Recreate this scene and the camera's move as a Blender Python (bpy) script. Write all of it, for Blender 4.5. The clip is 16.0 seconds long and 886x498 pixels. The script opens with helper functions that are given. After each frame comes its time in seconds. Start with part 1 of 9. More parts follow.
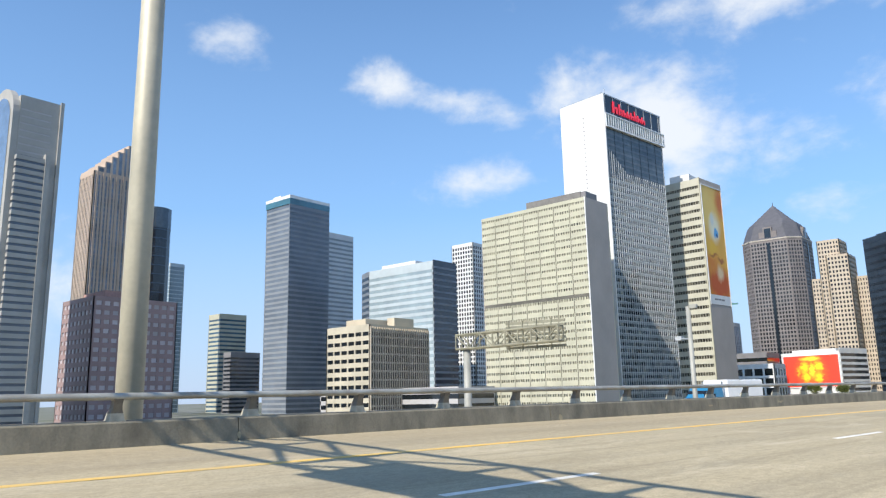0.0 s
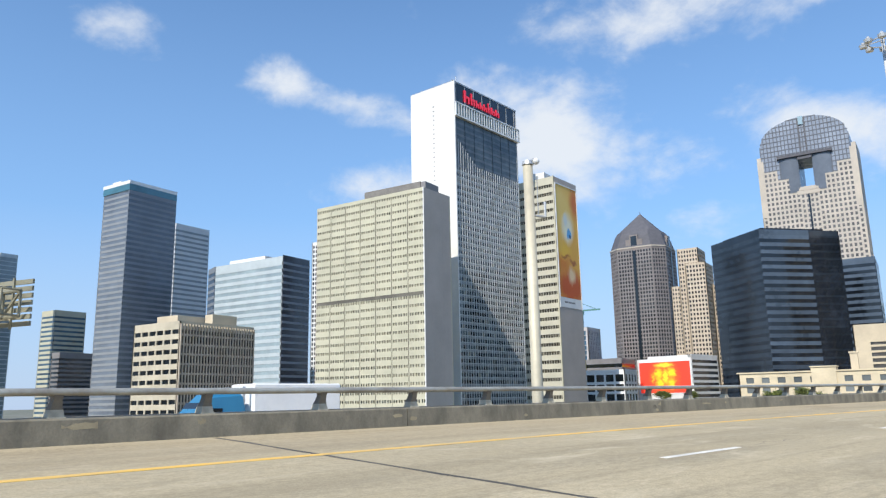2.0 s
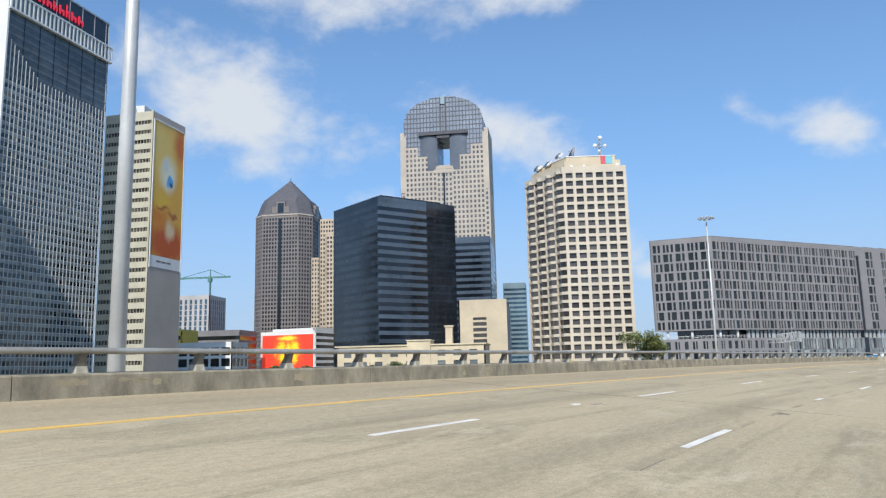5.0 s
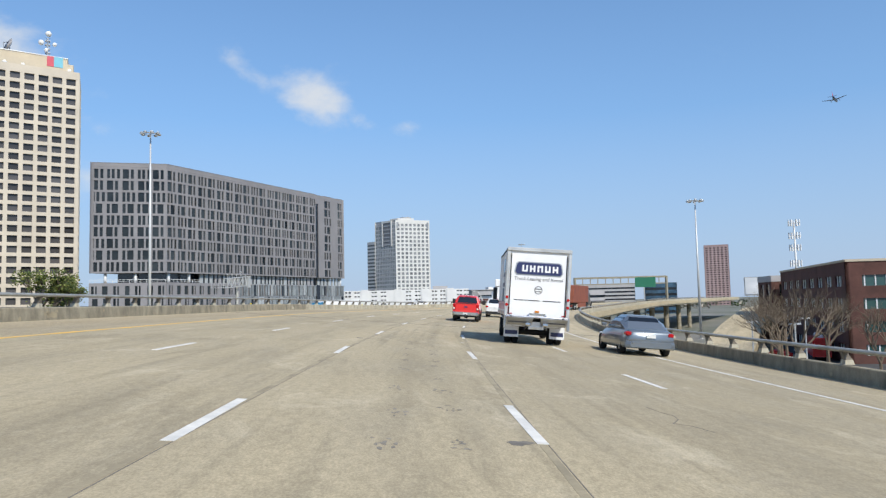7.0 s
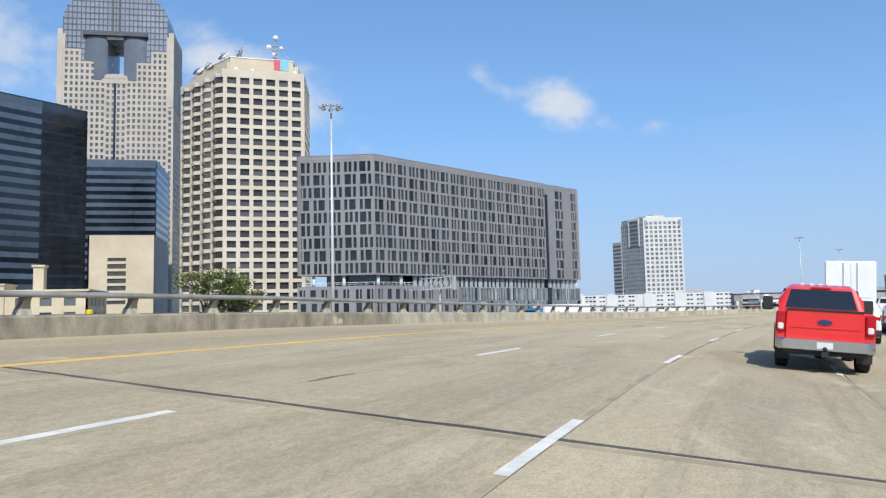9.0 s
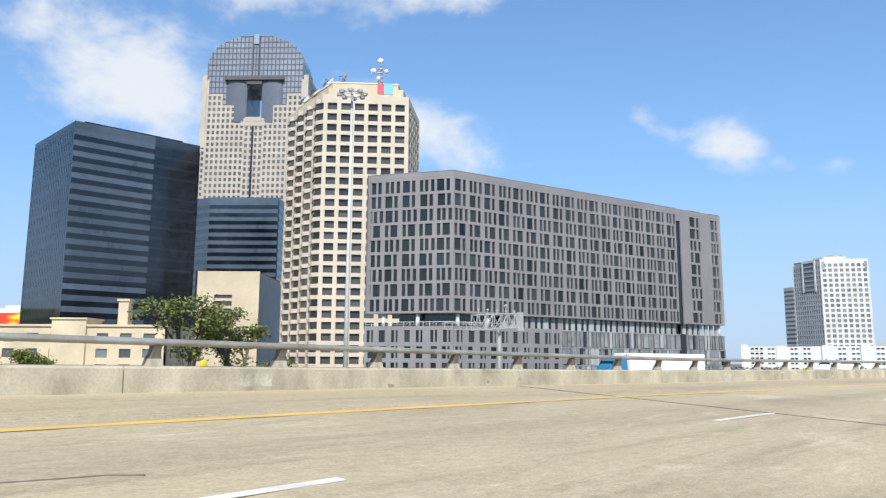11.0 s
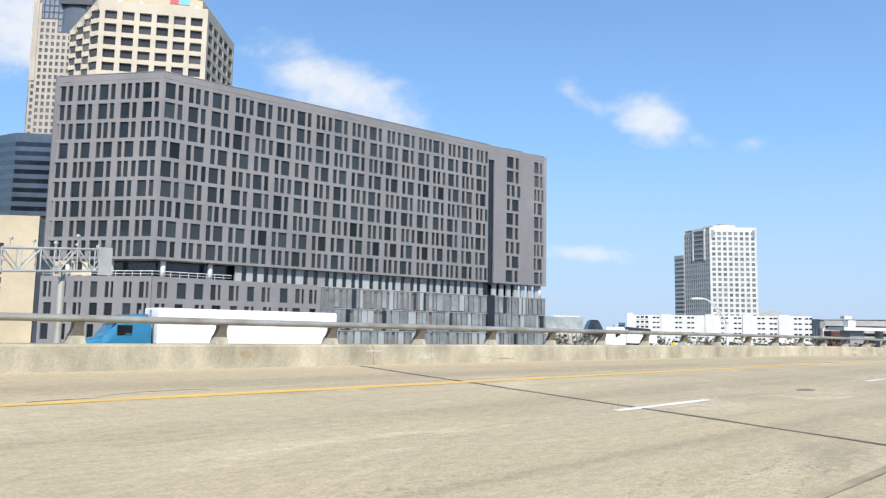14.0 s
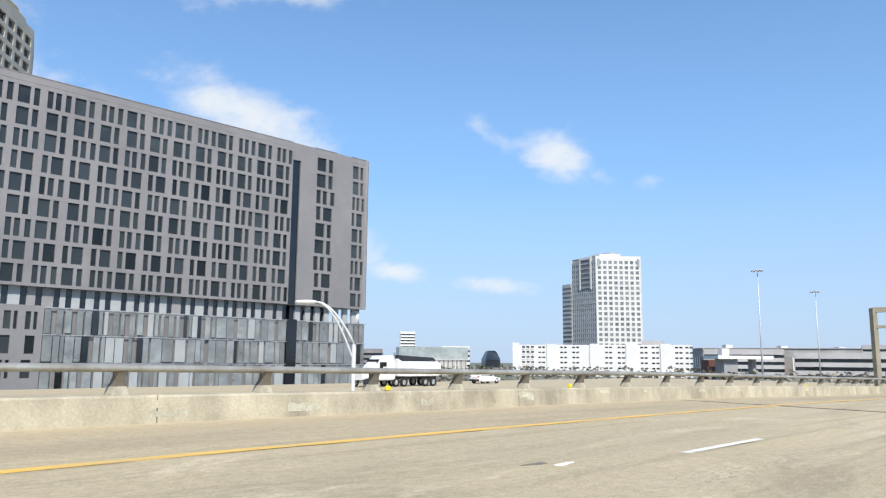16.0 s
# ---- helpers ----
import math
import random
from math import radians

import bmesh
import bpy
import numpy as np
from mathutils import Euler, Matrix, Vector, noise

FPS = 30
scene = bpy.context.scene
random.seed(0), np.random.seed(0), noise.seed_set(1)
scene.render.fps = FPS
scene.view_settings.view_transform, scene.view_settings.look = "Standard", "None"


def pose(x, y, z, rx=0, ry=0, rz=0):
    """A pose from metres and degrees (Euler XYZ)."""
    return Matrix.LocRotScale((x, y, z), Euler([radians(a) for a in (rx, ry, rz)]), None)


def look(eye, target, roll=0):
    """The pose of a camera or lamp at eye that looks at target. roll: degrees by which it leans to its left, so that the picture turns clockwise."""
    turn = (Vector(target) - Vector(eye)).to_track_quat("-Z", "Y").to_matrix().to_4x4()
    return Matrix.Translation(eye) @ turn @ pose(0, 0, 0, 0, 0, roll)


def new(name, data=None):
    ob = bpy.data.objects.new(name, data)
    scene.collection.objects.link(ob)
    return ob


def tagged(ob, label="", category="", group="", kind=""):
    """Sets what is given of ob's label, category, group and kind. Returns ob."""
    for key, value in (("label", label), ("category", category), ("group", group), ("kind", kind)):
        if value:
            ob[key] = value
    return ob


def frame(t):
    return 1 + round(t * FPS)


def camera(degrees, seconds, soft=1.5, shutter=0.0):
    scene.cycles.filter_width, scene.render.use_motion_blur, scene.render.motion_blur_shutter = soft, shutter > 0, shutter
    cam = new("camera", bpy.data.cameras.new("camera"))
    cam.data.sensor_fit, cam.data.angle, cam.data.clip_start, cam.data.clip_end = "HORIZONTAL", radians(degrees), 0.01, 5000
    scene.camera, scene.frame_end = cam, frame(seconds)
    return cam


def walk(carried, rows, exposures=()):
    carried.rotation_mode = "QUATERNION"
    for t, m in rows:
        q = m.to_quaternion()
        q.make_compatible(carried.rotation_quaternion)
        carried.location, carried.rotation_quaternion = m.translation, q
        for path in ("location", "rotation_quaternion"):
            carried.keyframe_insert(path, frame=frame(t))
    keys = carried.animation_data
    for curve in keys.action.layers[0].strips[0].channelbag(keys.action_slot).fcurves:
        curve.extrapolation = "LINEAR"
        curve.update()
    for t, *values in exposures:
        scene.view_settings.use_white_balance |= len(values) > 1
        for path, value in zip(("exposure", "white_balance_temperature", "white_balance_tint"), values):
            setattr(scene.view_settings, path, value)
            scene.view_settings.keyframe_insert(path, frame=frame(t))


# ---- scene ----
cam = camera(61.7, 16.0, soft=1.3)
PATH = [
    (0, (-9.612, -100.114, 1.4), (-10.889, -98.625, 1.792), -1.2),
    (0.5, (-8.847, -89.858, 1.4), (-10.072, -88.331, 1.81), -0.9),
    (1, (-7.877, -79.619, 1.401), (-9.054, -78.055, 1.813), -0.8),
    (1.5, (-6.637, -69.436, 1.4), (-7.772, -67.843, 1.815), -0.8),
    (2, (-5.096, -59.222, 1.4), (-6.145, -57.567, 1.799), -1.1),
    (2.5, (-3.307, -48.985, 1.399), (-4.239, -47.255, 1.768), -1.4),
    (3, (-1.294, -38.812, 1.399), (-2.092, -37.013, 1.755), -1.2),
    (5.5, (14.68, 8.064, 1.4), (14.671, 10.044, 1.682), -1.7),
    (6, (18.663, 16.346, 1.399), (18.996, 18.31, 1.574), -1.9),
    (6.5, (22.762, 24.617, 1.399), (23.482, 26.483, 1.427), -1.2),
    (7, (27.024, 32.999, 1.398), (28.048, 34.711, 1.541), -1.3),
    (7.5, (31.427, 41.417, 1.399), (32.583, 43.034, 1.624), -1.4),
    (8, (36.017, 49.807, 1.4), (37.127, 51.454, 1.63), -1.2),
    (8.5, (40.826, 58.128, 1.4), (41.646, 59.941, 1.597), -0.7),
    (9, (45.868, 66.396, 1.402), (46.279, 68.346, 1.574), -1.3),
    (9.5, (51.078, 74.59, 1.403), (51.123, 76.577, 1.624), -1.4),
    (12, (78.457, 109.95, 1.4), (78.44, 111.926, 1.708), 0.5),
    (12.5, (84.728, 115.955, 1.397), (84.814, 117.933, 1.682), 0.7),
    (13, (91.072, 121.711, 1.401), (91.217, 123.688, 1.666), 0.8),
    (13.5, (97.391, 127.291, 1.401), (97.559, 129.269, 1.65), 0.9),
    (14, (103.621, 132.776, 1.401), (103.807, 134.756, 1.612), 1.0),
    (14.5, (109.75, 138.22, 1.4), (109.976, 140.2, 1.572), 0.8),
    (15, (115.821, 143.654, 1.399), (116.105, 145.626, 1.569), 0.4),
    (15.5, (121.807, 149.057, 1.399), (122.143, 151.016, 1.624), 0.7),
    (16, (127.736, 154.427, 1.401), (128.16, 156.358, 1.699), 0.5),
]
EXPOSURES = [(0, 0.27, 6500, 10), (0.5, 0.22, 6450, 10), (1.5, 0.16, 6400, 10), (2.5, 0.13, 6500, 10), (3, 0.14, 6550, 10), (5.5, -0.08, 6350, 10), (6, -0.10, 6350, 10), (6.5, -0.12, 6450, 10),
             (7, -0.10, 6400, 10), (7.5, -0.20, 6150, 10), (8, -0.24, 6150, 10), (8.5, -0.54, 5950, 10), (9, -0.06, 6250, 10), (9.5, 0.1, 6500, 10), (12, 0.19, 6450, 10), (14, 0.19, 6450, 10), (16, 0.18, 6500, 10)]
walk(cam, [(t, look(eye, target, roll)) for t, eye, target, roll in PATH], EXPOSURES)

# ---- light ----
SUN_DIR = Vector((0.005, -0.72, 0.70)).normalized()   # towards the sun
sun = new("sun", bpy.data.lights.new("sun", "SUN"))
sun.data.energy, sun.data.angle, sun.data.color = 4.6, radians(0.53), (1.0, 0.94, 0.84)
sun.matrix_world = SUN_DIR.to_track_quat("Z", "Y").to_matrix().to_4x4()


def clouded_sky():
    """A clear morning sky with a few soft cumulus clouds, laid out by azimuth and height."""
    world = bpy.data.worlds.new("world")
    scene.world = world
    world.use_nodes = True
    t = world.node_tree
    t.nodes.clear()
    n, ln = t.nodes.new, t.links.new
    out, bg = n("ShaderNodeOutputWorld"), n("ShaderNodeBackground")
    sky = n("ShaderNodeTexSky")
    sky.sky_type, sky.sun_disc = "NISHITA", False
    sky.sun_elevation, sky.sun_rotation = math.asin(SUN_DIR.z), math.atan2(SUN_DIR.x, SUN_DIR.y)
    sky.air_density, sky.dust_density, sky.ozone_density = 1.0, 0.35, 2.2
    co = n("ShaderNodeTexCoord")

    def maths(op, a, b=None, c=None, clamp=False):
        m = n("ShaderNodeMath")
        m.operation, m.use_clamp = op, clamp
        for k, v in enumerate((a, b, c)):
            if v is not None:
                if isinstance(v, (int, float)):
                    m.inputs[k].default_value = v
                else:
                    ln(v, m.inputs[k])
        return m.outputs[0]

    sep = n("ShaderNodeSeparateXYZ")
    ln(co.outputs["Generated"], sep.inputs[0])
    az = maths("ARCTAN2", sep.outputs[0], sep.outputs[1])
    el = maths("ARCSINE", sep.outputs[2])
    wisp = n("ShaderNodeTexNoise")
    wisp.inputs["Scale"].default_value, wisp.inputs["Detail"].default_value, wisp.inputs["Roughness"].default_value = 9.0, 8.0, 0.62
    wisp.inputs["Distortion"].default_value = 0.25
    flat = n("ShaderNodeMapping")
    flat.inputs["Scale"].default_value = (1.0, 1.0, 1.5)
    ln(co.outputs["Generated"], flat.inputs["Vector"])
    ln(flat.outputs[0], wisp.inputs["Vector"])
    fine = n("ShaderNodeTexNoise")
    fine.inputs["Scale"].default_value, fine.inputs["Detail"].default_value = 34.0, 6.0
    ln(flat.outputs[0], fine.inputs["Vector"])
    total = None
    for a0, e0, wa, we, tilt, amount in CLOUDS:
        da, de = maths("SUBTRACT", az, radians(a0)), maths("SUBTRACT", el, radians(e0))
        de = maths("MULTIPLY_ADD", da, -math.tan(radians(tilt)), de)
        da, de = maths("DIVIDE", da, radians(wa * 1.22)), maths("DIVIDE", de, radians(we * 1.25))
        r2 = maths("ADD", maths("MULTIPLY", da, da), maths("MULTIPLY", de, de))
        blob = maths("MULTIPLY", maths("EXPONENT", maths("MULTIPLY", r2, -1.0)), amount)
        total = blob if total is None else maths("MAXIMUM", total, blob)
    mixed = maths("MULTIPLY_ADD", wisp.outputs[0], 0.95, maths("MULTIPLY", fine.outputs[0], 0.34))
    edge = maths("ADD", total, maths("MULTIPLY_ADD", mixed, 2.0, -1.66))
    ramp = n("ShaderNodeMapRange")
    ramp.interpolation_type = "SMOOTHSTEP"
    ramp.inputs["From Min"].default_value, ramp.inputs["From Max"].default_value = 0.0, 1.05
    ramp.inputs["To Max"].default_value = 0.9
    ln(edge, ramp.inputs["Value"])
    haze = n("ShaderNodeMapRange")
    haze.inputs["From Min"].default_value, haze.inputs["From Max"].default_value = 0.0, 0.24
    haze.inputs["To Min"].default_value, haze.inputs["To Max"].default_value = 0.72, 0.0
    ln(sep.outputs[2], haze.inputs["Value"])
    pale = n("ShaderNodeMix")
    pale.data_type = "RGBA"
    ln(haze.outputs[0], pale.inputs[0])
    deep = n("ShaderNodeMix")
    deep.data_type, deep.blend_type = "RGBA", "MULTIPLY"
    deep.inputs[0].default_value = 1.0
    ln(sky.outputs[0], deep.inputs[6])
    deep.inputs[7].default_value = (0.77, 0.99, 1.15, 1)
    veil = n("ShaderNodeMapRange")
    for key, v in (("From Min", 0.0), ("From Max", 0.62), ("To Min", 0.75), ("To Max", 0.0)):
        veil.inputs[key].default_value = v
    ln(sep.outputs[2], veil.inputs["Value"])
    light = n("ShaderNodeMix")
    light.data_type = "RGBA"
    ln(veil.outputs[0], light.inputs[0])
    ln(deep.outputs[2], light.inputs[6])
    light.inputs[7].default_value = (1.95, 3.35, 5.5, 1)
    ln(light.outputs[2], pale.inputs[6])
    pale.inputs[7].default_value = (3.35, 3.95, 5.05, 1)
    mix = n("ShaderNodeMix")
    mix.data_type = "RGBA"
    ln(ramp.outputs[0], mix.inputs[0])
    ln(pale.outputs[2], mix.inputs[6])
    mix.inputs[7].default_value = (5.2, 5.4, 5.6, 1)
    ln(mix.outputs[2], bg.inputs[0])
    bg.inputs[1].default_value = SKY_STRENGTH
    ln(bg.outputs[0], out.inputs[0])


SKY_STRENGTH = 0.15
# azimuth (from +y to +x), height, half width, half height in degrees, slope, amount
CLOUDS = [
    (-57.3, 26.0, 3.2, 1.7, -4, 1.0), (-45.0, 23.9, 3.6, 1.6, -4, 1.05), (-38.5, 22.4, 6.5, 1.4, -12, 1.05), (-23.5, 19.6, 8.0, 3.8, -12, 1.45), (-30.0, 22.0, 4.5, 2.4, -8, 1.0),
    (-36.5, 16.6, 4.5, 1.5, 4, 1.0), (-13.0, 27.6, 10.0, 2.2, 2, 1.2), (-1.0, 27.6, 6.0, 1.5, 0, 1.15), (-22.0, 27.2, 4.0, 1.0, 0, 0.8), (-12.7, 12.9, 3.6, 1.5, 6, 0.82), (-69.5, 8.5, 4.0, 3.6, 0, 0.95),
    (-2.5, 17.4, 6.2, 2.5, -21, 1.3), (6.2, 9.0, 2.4, 1.6, -20, 0.85), (16.4, 17.3, 2.0, 1.0, -25, 0.95), (20.8, 15.7, 3.4, 1.7, -16, 1.2), (24.4, 14.2, 1.8, 0.9, -20, 0.8),
    (15.8, 5.8, 3.2, 0.7, -3, 1.1), (9.2, 6.8, 2.2, 0.8, -5, 1.05), (28.3, 13.5, 1.8, 0.6, 0, 0.72),
    (120.0, 24.0, 20.0, 6.0, 0, 1.1), (-120.0, 28.0, 18.0, 5.0, 0, 1.1), (180.0, 35.0, 16.0, 6.0, 0, 1.0), (75.0, 38.0, 14.0, 5.0, 0, 1.0),
]
clouded_sky()

# ---- materials ----


def material(name, color, rough=0.7, metal=0.0, vary=0.12, scale=0.6, fine=8.0, bump=0.15, spec=0.5, tint=None, coord="Object", piece=0.0, stretch=None):
    """A surface with stains at one size and grain at another; tint is the colour that the stains turn to."""
    m = bpy.data.materials.new(name)
    m.use_nodes = True
    t = m.node_tree
    n, ln = t.nodes.new, t.links.new
    b = t.nodes["Principled BSDF"]
    b.inputs["Metallic"].default_value = metal
    b.inputs["Specular IOR Level"].default_value = spec
    co = n("ShaderNodeTexCoord")
    big, small = n("ShaderNodeTexNoise"), n("ShaderNodeTexNoise")
    big.inputs["Scale"].default_value, big.inputs["Detail"].default_value, big.inputs["Roughness"].default_value = scale, 5.0, 0.62
    small.inputs["Scale"].default_value, small.inputs["Detail"].default_value = fine, 4.0
    place_ = co.outputs[coord]
    if stretch:
        mp = n("ShaderNodeMapping")
        mp.inputs["Scale"].default_value = stretch
        ln(co.outputs[coord], mp.inputs["Vector"])
        place_ = mp.outputs[0]
    ln(place_, big.inputs["Vector"])
    ln(co.outputs[coord], small.inputs["Vector"])
    ramp = n("ShaderNodeValToRGB")
    ramp.color_ramp.elements[0].position, ramp.color_ramp.elements[1].position = 0.32, 0.68
    c = Vector(color[:3])
    other = Vector(tint) if tint else c * (1 - 2.2 * vary)
    ramp.color_ramp.elements[0].color = (*other, 1)
    ramp.color_ramp.elements[1].color = (*(c * (1 + 0.5 * vary)), 1)
    ln(big.outputs[0], ramp.inputs[0])
    grain = n("ShaderNodeMix")
    grain.data_type, grain.blend_type = "RGBA", "MULTIPLY"
    grain.inputs[0].default_value = 1.0
    g2 = n("ShaderNodeMapRange")
    g2.inputs["To Min"].default_value, g2.inputs["To Max"].default_value = 1 - vary, 1 + vary
    ln(small.outputs[0], g2.inputs["Value"])
    ln(ramp.outputs[0], grain.inputs[6])
    last = g2.outputs[0]
    if piece:
        info = n("ShaderNodeObjectInfo")
        pm = n("ShaderNodeMapRange")
        pm.inputs["To Min"].default_value, pm.inputs["To Max"].default_value = 1 - piece, 1 + piece
        ln(info.outputs["Random"], pm.inputs["Value"])
        mm = n("ShaderNodeMath")
        mm.operation = "MULTIPLY"
        ln(pm.outputs[0], mm.inputs[0])
        ln(g2.outputs[0], mm.inputs[1])
        last = mm.outputs[0]
    ln(last, grain.inputs[7])
    ln(grain.outputs[2], b.inputs["Base Color"])
    rr = n("ShaderNodeMapRange")
    rr.inputs["To Min"].default_value, rr.inputs["To Max"].default_value = max(0.02, rough - 0.1), min(1, rough + 0.1)
    ln(big.outputs[0], rr.inputs["Value"])
    ln(rr.outputs[0], b.inputs["Roughness"])
    if bump:
        bp = n("ShaderNodeBump")
        bp.inputs["Strength"].default_value, bp.inputs["Distance"].default_value = bump, 0.02
        ln(small.outputs[0], bp.inputs["Height"])
        ln(bp.outputs[0], b.inputs["Normal"])
    return m


def glass_wall(name, color, rough=0.12, vary=0.35, scale=0.05, piece=0.3, spec=0.8, metal=0.0):
    """Tinted curtain-wall glass: dark and glossy, with panes that differ a little."""
    m = material(name, color, rough, metal, vary, scale, 0.4, 0.0, spec, piece=piece)
    t = m.node_tree
    b = t.nodes["Principled BSDF"]
    w = t.nodes.new("ShaderNodeTexNoise")
    w.inputs["Scale"].default_value = 0.25
    co = t.nodes.new("ShaderNodeTexCoord")
    t.links.new(co.outputs["Object"], w.inputs["Vector"])
    bp = t.nodes.new("ShaderNodeBump")
    bp.inputs["Strength"].default_value, bp.inputs["Distance"].default_value = 0.06, 0.3
    t.links.new(w.outputs[0], bp.inputs["Height"])
    t.links.new(bp.outputs[0], b.inputs["Normal"])
    return m


def glowing(name, color, strength):
    m = bpy.data.materials.new(name)
    m.use_nodes = True
    b = m.node_tree.nodes["Principled BSDF"]
    b.inputs["Base Color"].default_value = (*color, 1)
    b.inputs["Emission Color"].default_value = (*color, 1)
    b.inputs["Emission Strength"].default_value = strength
    b.inputs["Roughness"].default_value = 0.35
    return m


# ---- mesh helpers ----


class Soup:
    """Gathers boxes, prisms and tubes into one mesh."""

    def __init__(self):
        self.v, self.f, self.mi, self.k = [], [], [], 0

    def poly(self, pts, faces):
        o = len(self.v)
        self.v += [tuple(p) for p in pts]
        self.f += [tuple(i + o for i in f) for f in faces]
        self.mi += [self.k] * len(faces)
        return self

    def hexa(self, c):
        """Eight corners: bottom four anticlockwise from above, then top four."""
        return self.poly(c, [(3, 2, 1, 0), (4, 5, 6, 7), (0, 1, 5, 4), (1, 2, 6, 5), (2, 3, 7, 6), (3, 0, 4, 7)])

    def box(self, x0, x1, y0, y1, z0, z1):
        return self.hexa([(x0, y0, z0), (x1, y0, z0), (x1, y1, z0), (x0, y1, z0), (x0, y0, z1), (x1, y0, z1), (x1, y1, z1), (x0, y1, z1)])

    def chamfered(self, x0, x1, y0, y1, z0, z1, c=0.02):
        """A box with its edges taken off along z and at the top."""
        def ring(k, z):
            return [(x0 + c + k, y0 + k, z), (x1 - c - k, y0 + k, z), (x1 - k, y0 + c + k, z), (x1 - k, y1 - c - k, z),
                    (x1 - c - k, y1 - k, z), (x0 + c + k, y1 - k, z), (x0 + k, y1 - c - k, z), (x0 + k, y0 + c + k, z)]
        return self.loft([ring(c, z0), ring(0, z0 + c), ring(0, z1 - c), ring(c, z1)])

    def loft(self, rings, closed=True, caps=True):
        n, m = len(rings[0]), len(rings)
        pts = [p for r in rings for p in r]
        faces = []
        for j in range(m - 1):
            for i in range(n if closed else n - 1):
                a, b = j * n + i, j * n + (i + 1) % n
                faces.append((a, b, b + n, a + n))
        if caps and closed:
            faces += [tuple(range(n - 1, -1, -1)), tuple(range((m - 1) * n, m * n))]
        return self.poly(pts, faces)

    def prism(self, plan, z0, z1):
        return self.loft([[(x, y, z0) for x, y in plan], [(x, y, z1) for x, y in plan]])

    def tube(self, p, q, r0, r1=None, n=10):
        p, q = Vector(p), Vector(q)
        r1 = r0 if r1 is None else r1
        d = (q - p).normalized()
        a = d.orthogonal().normalized()
        b = d.cross(a)
        ring = lambda c, r: [c + (a * math.cos(k * math.tau / n) + b * math.sin(k * math.tau / n)) * r for k in range(n)]
        return self.loft([ring(p, r0), ring(q, r1)])

    def slab(self, F, a0, a1, b0, b1, z0, z1):
        """A box along a facade: a along it, b outwards."""
        return self.hexa([F.at(a0, b1, z0), F.at(a1, b1, z0), F.at(a1, b0, z0), F.at(a0, b0, z0), F.at(a0, b1, z1), F.at(a1, b1, z1), F.at(a1, b0, z1), F.at(a0, b0, z1)])

    def ball(self, c, r, n=10, m=6, sz=1.0):
        c = Vector(c)
        rings = []
        for j in range(m + 1):
            th = math.pi * (j + 0.02) / (m + 0.04)
            rings.append([c + Vector((math.sin(th) * math.cos(k * math.tau / n) * r, math.sin(th) * math.sin(k * math.tau / n) * r, -math.cos(th) * r * sz)) for k in range(n)])
        return self.loft(rings)

    def mesh(self, name, mats, smooth=False):
        me = bpy.data.meshes.new(name)
        me.from_pydata(self.v, [], self.f)
        for m in mats if isinstance(mats, (list, tuple)) else [mats]:
            me.materials.append(m)
        if max(self.mi, default=0):
            me.polygons.foreach_set("material_index", self.mi)
        if smooth:
            me.polygons.foreach_set("use_smooth", [True] * len(me.polygons))
        me.update()
        return me


class F:
    """A facade from p to q; outwards is to the right of the way from p to q."""

    def __init__(self, p, q):
        self.p, self.q = Vector(p[:2]), Vector(q[:2])
        self.len = (self.q - self.p).length
        self.u = (self.q - self.p) / self.len
        self.n = Vector((self.u.y, -self.u.x))

    def at(self, a, b, z):
        w = self.p + self.u * a + self.n * b
        return (w.x, w.y, z)

    def matrix(self, a, b, z, sx=1, sy=1, sz=1):
        w = self.at(a, b, z)
        return Matrix(((self.u.x * sx, -self.n.x * sy, 0, w[0]), (self.u.y * sx, -self.n.y * sy, 0, w[1]), (0, 0, sz, w[2]), (0, 0, 0, 1)))


def thing(name, place, label, category, group="", kind=""):
    ob = new(name)
    ob.location = place
    ob.empty_display_size = 0.5
    return tagged(ob, label, category, group, kind)


def part(name, soup, mat, parent, label="", smooth=False, kind=""):
    """One mesh object under a thing or a part; the soup is in world coordinates, or in the thing's own where it has been built at the origin."""
    me = soup if isinstance(soup, bpy.types.Mesh) else soup.mesh(name, mat, smooth)
    ob = new(name, me)
    if parent is not None:
        ob.parent = parent
        root = parent
        place = Vector((0, 0, 0))
        while root is not None:
            place += root.location
            root = root.parent
        ob.matrix_parent_inverse = Matrix.Translation(-place)
    if label or kind:
        tagged(ob, label, kind=kind)
    return ob


def alone(name, soup, mat, label, category, group="", kind="", smooth=False):
    return tagged(new(name, soup.mesh(name, mat, smooth)), label, category, group, kind)


def piece(name, me, m, parent):
    """A repeat on shared mesh data."""
    ob = new(name, me)
    ob.parent = parent
    ob.matrix_parent_inverse = Matrix.Translation(-parent.location)
    ob.matrix_basis = m
    return ob


def inset(plan, d):
    """The plan (anticlockwise) with every side moved inwards."""
    n = len(plan)
    out = []
    for i in range(n):
        a, b, c = Vector(plan[i - 1]), Vector(plan[i]), Vector(plan[(i + 1) % n])
        u, w = (b - a).normalized(), (c - b).normalized()
        nu, nw = Vector((-u.y, u.x)), Vector((-w.y, w.x))
        den = 1 + nu.dot(nw)
        k = (nu + nw) / max(0.2, den) * d
        out.append((b.x + k.x, b.y + k.y))
    return out

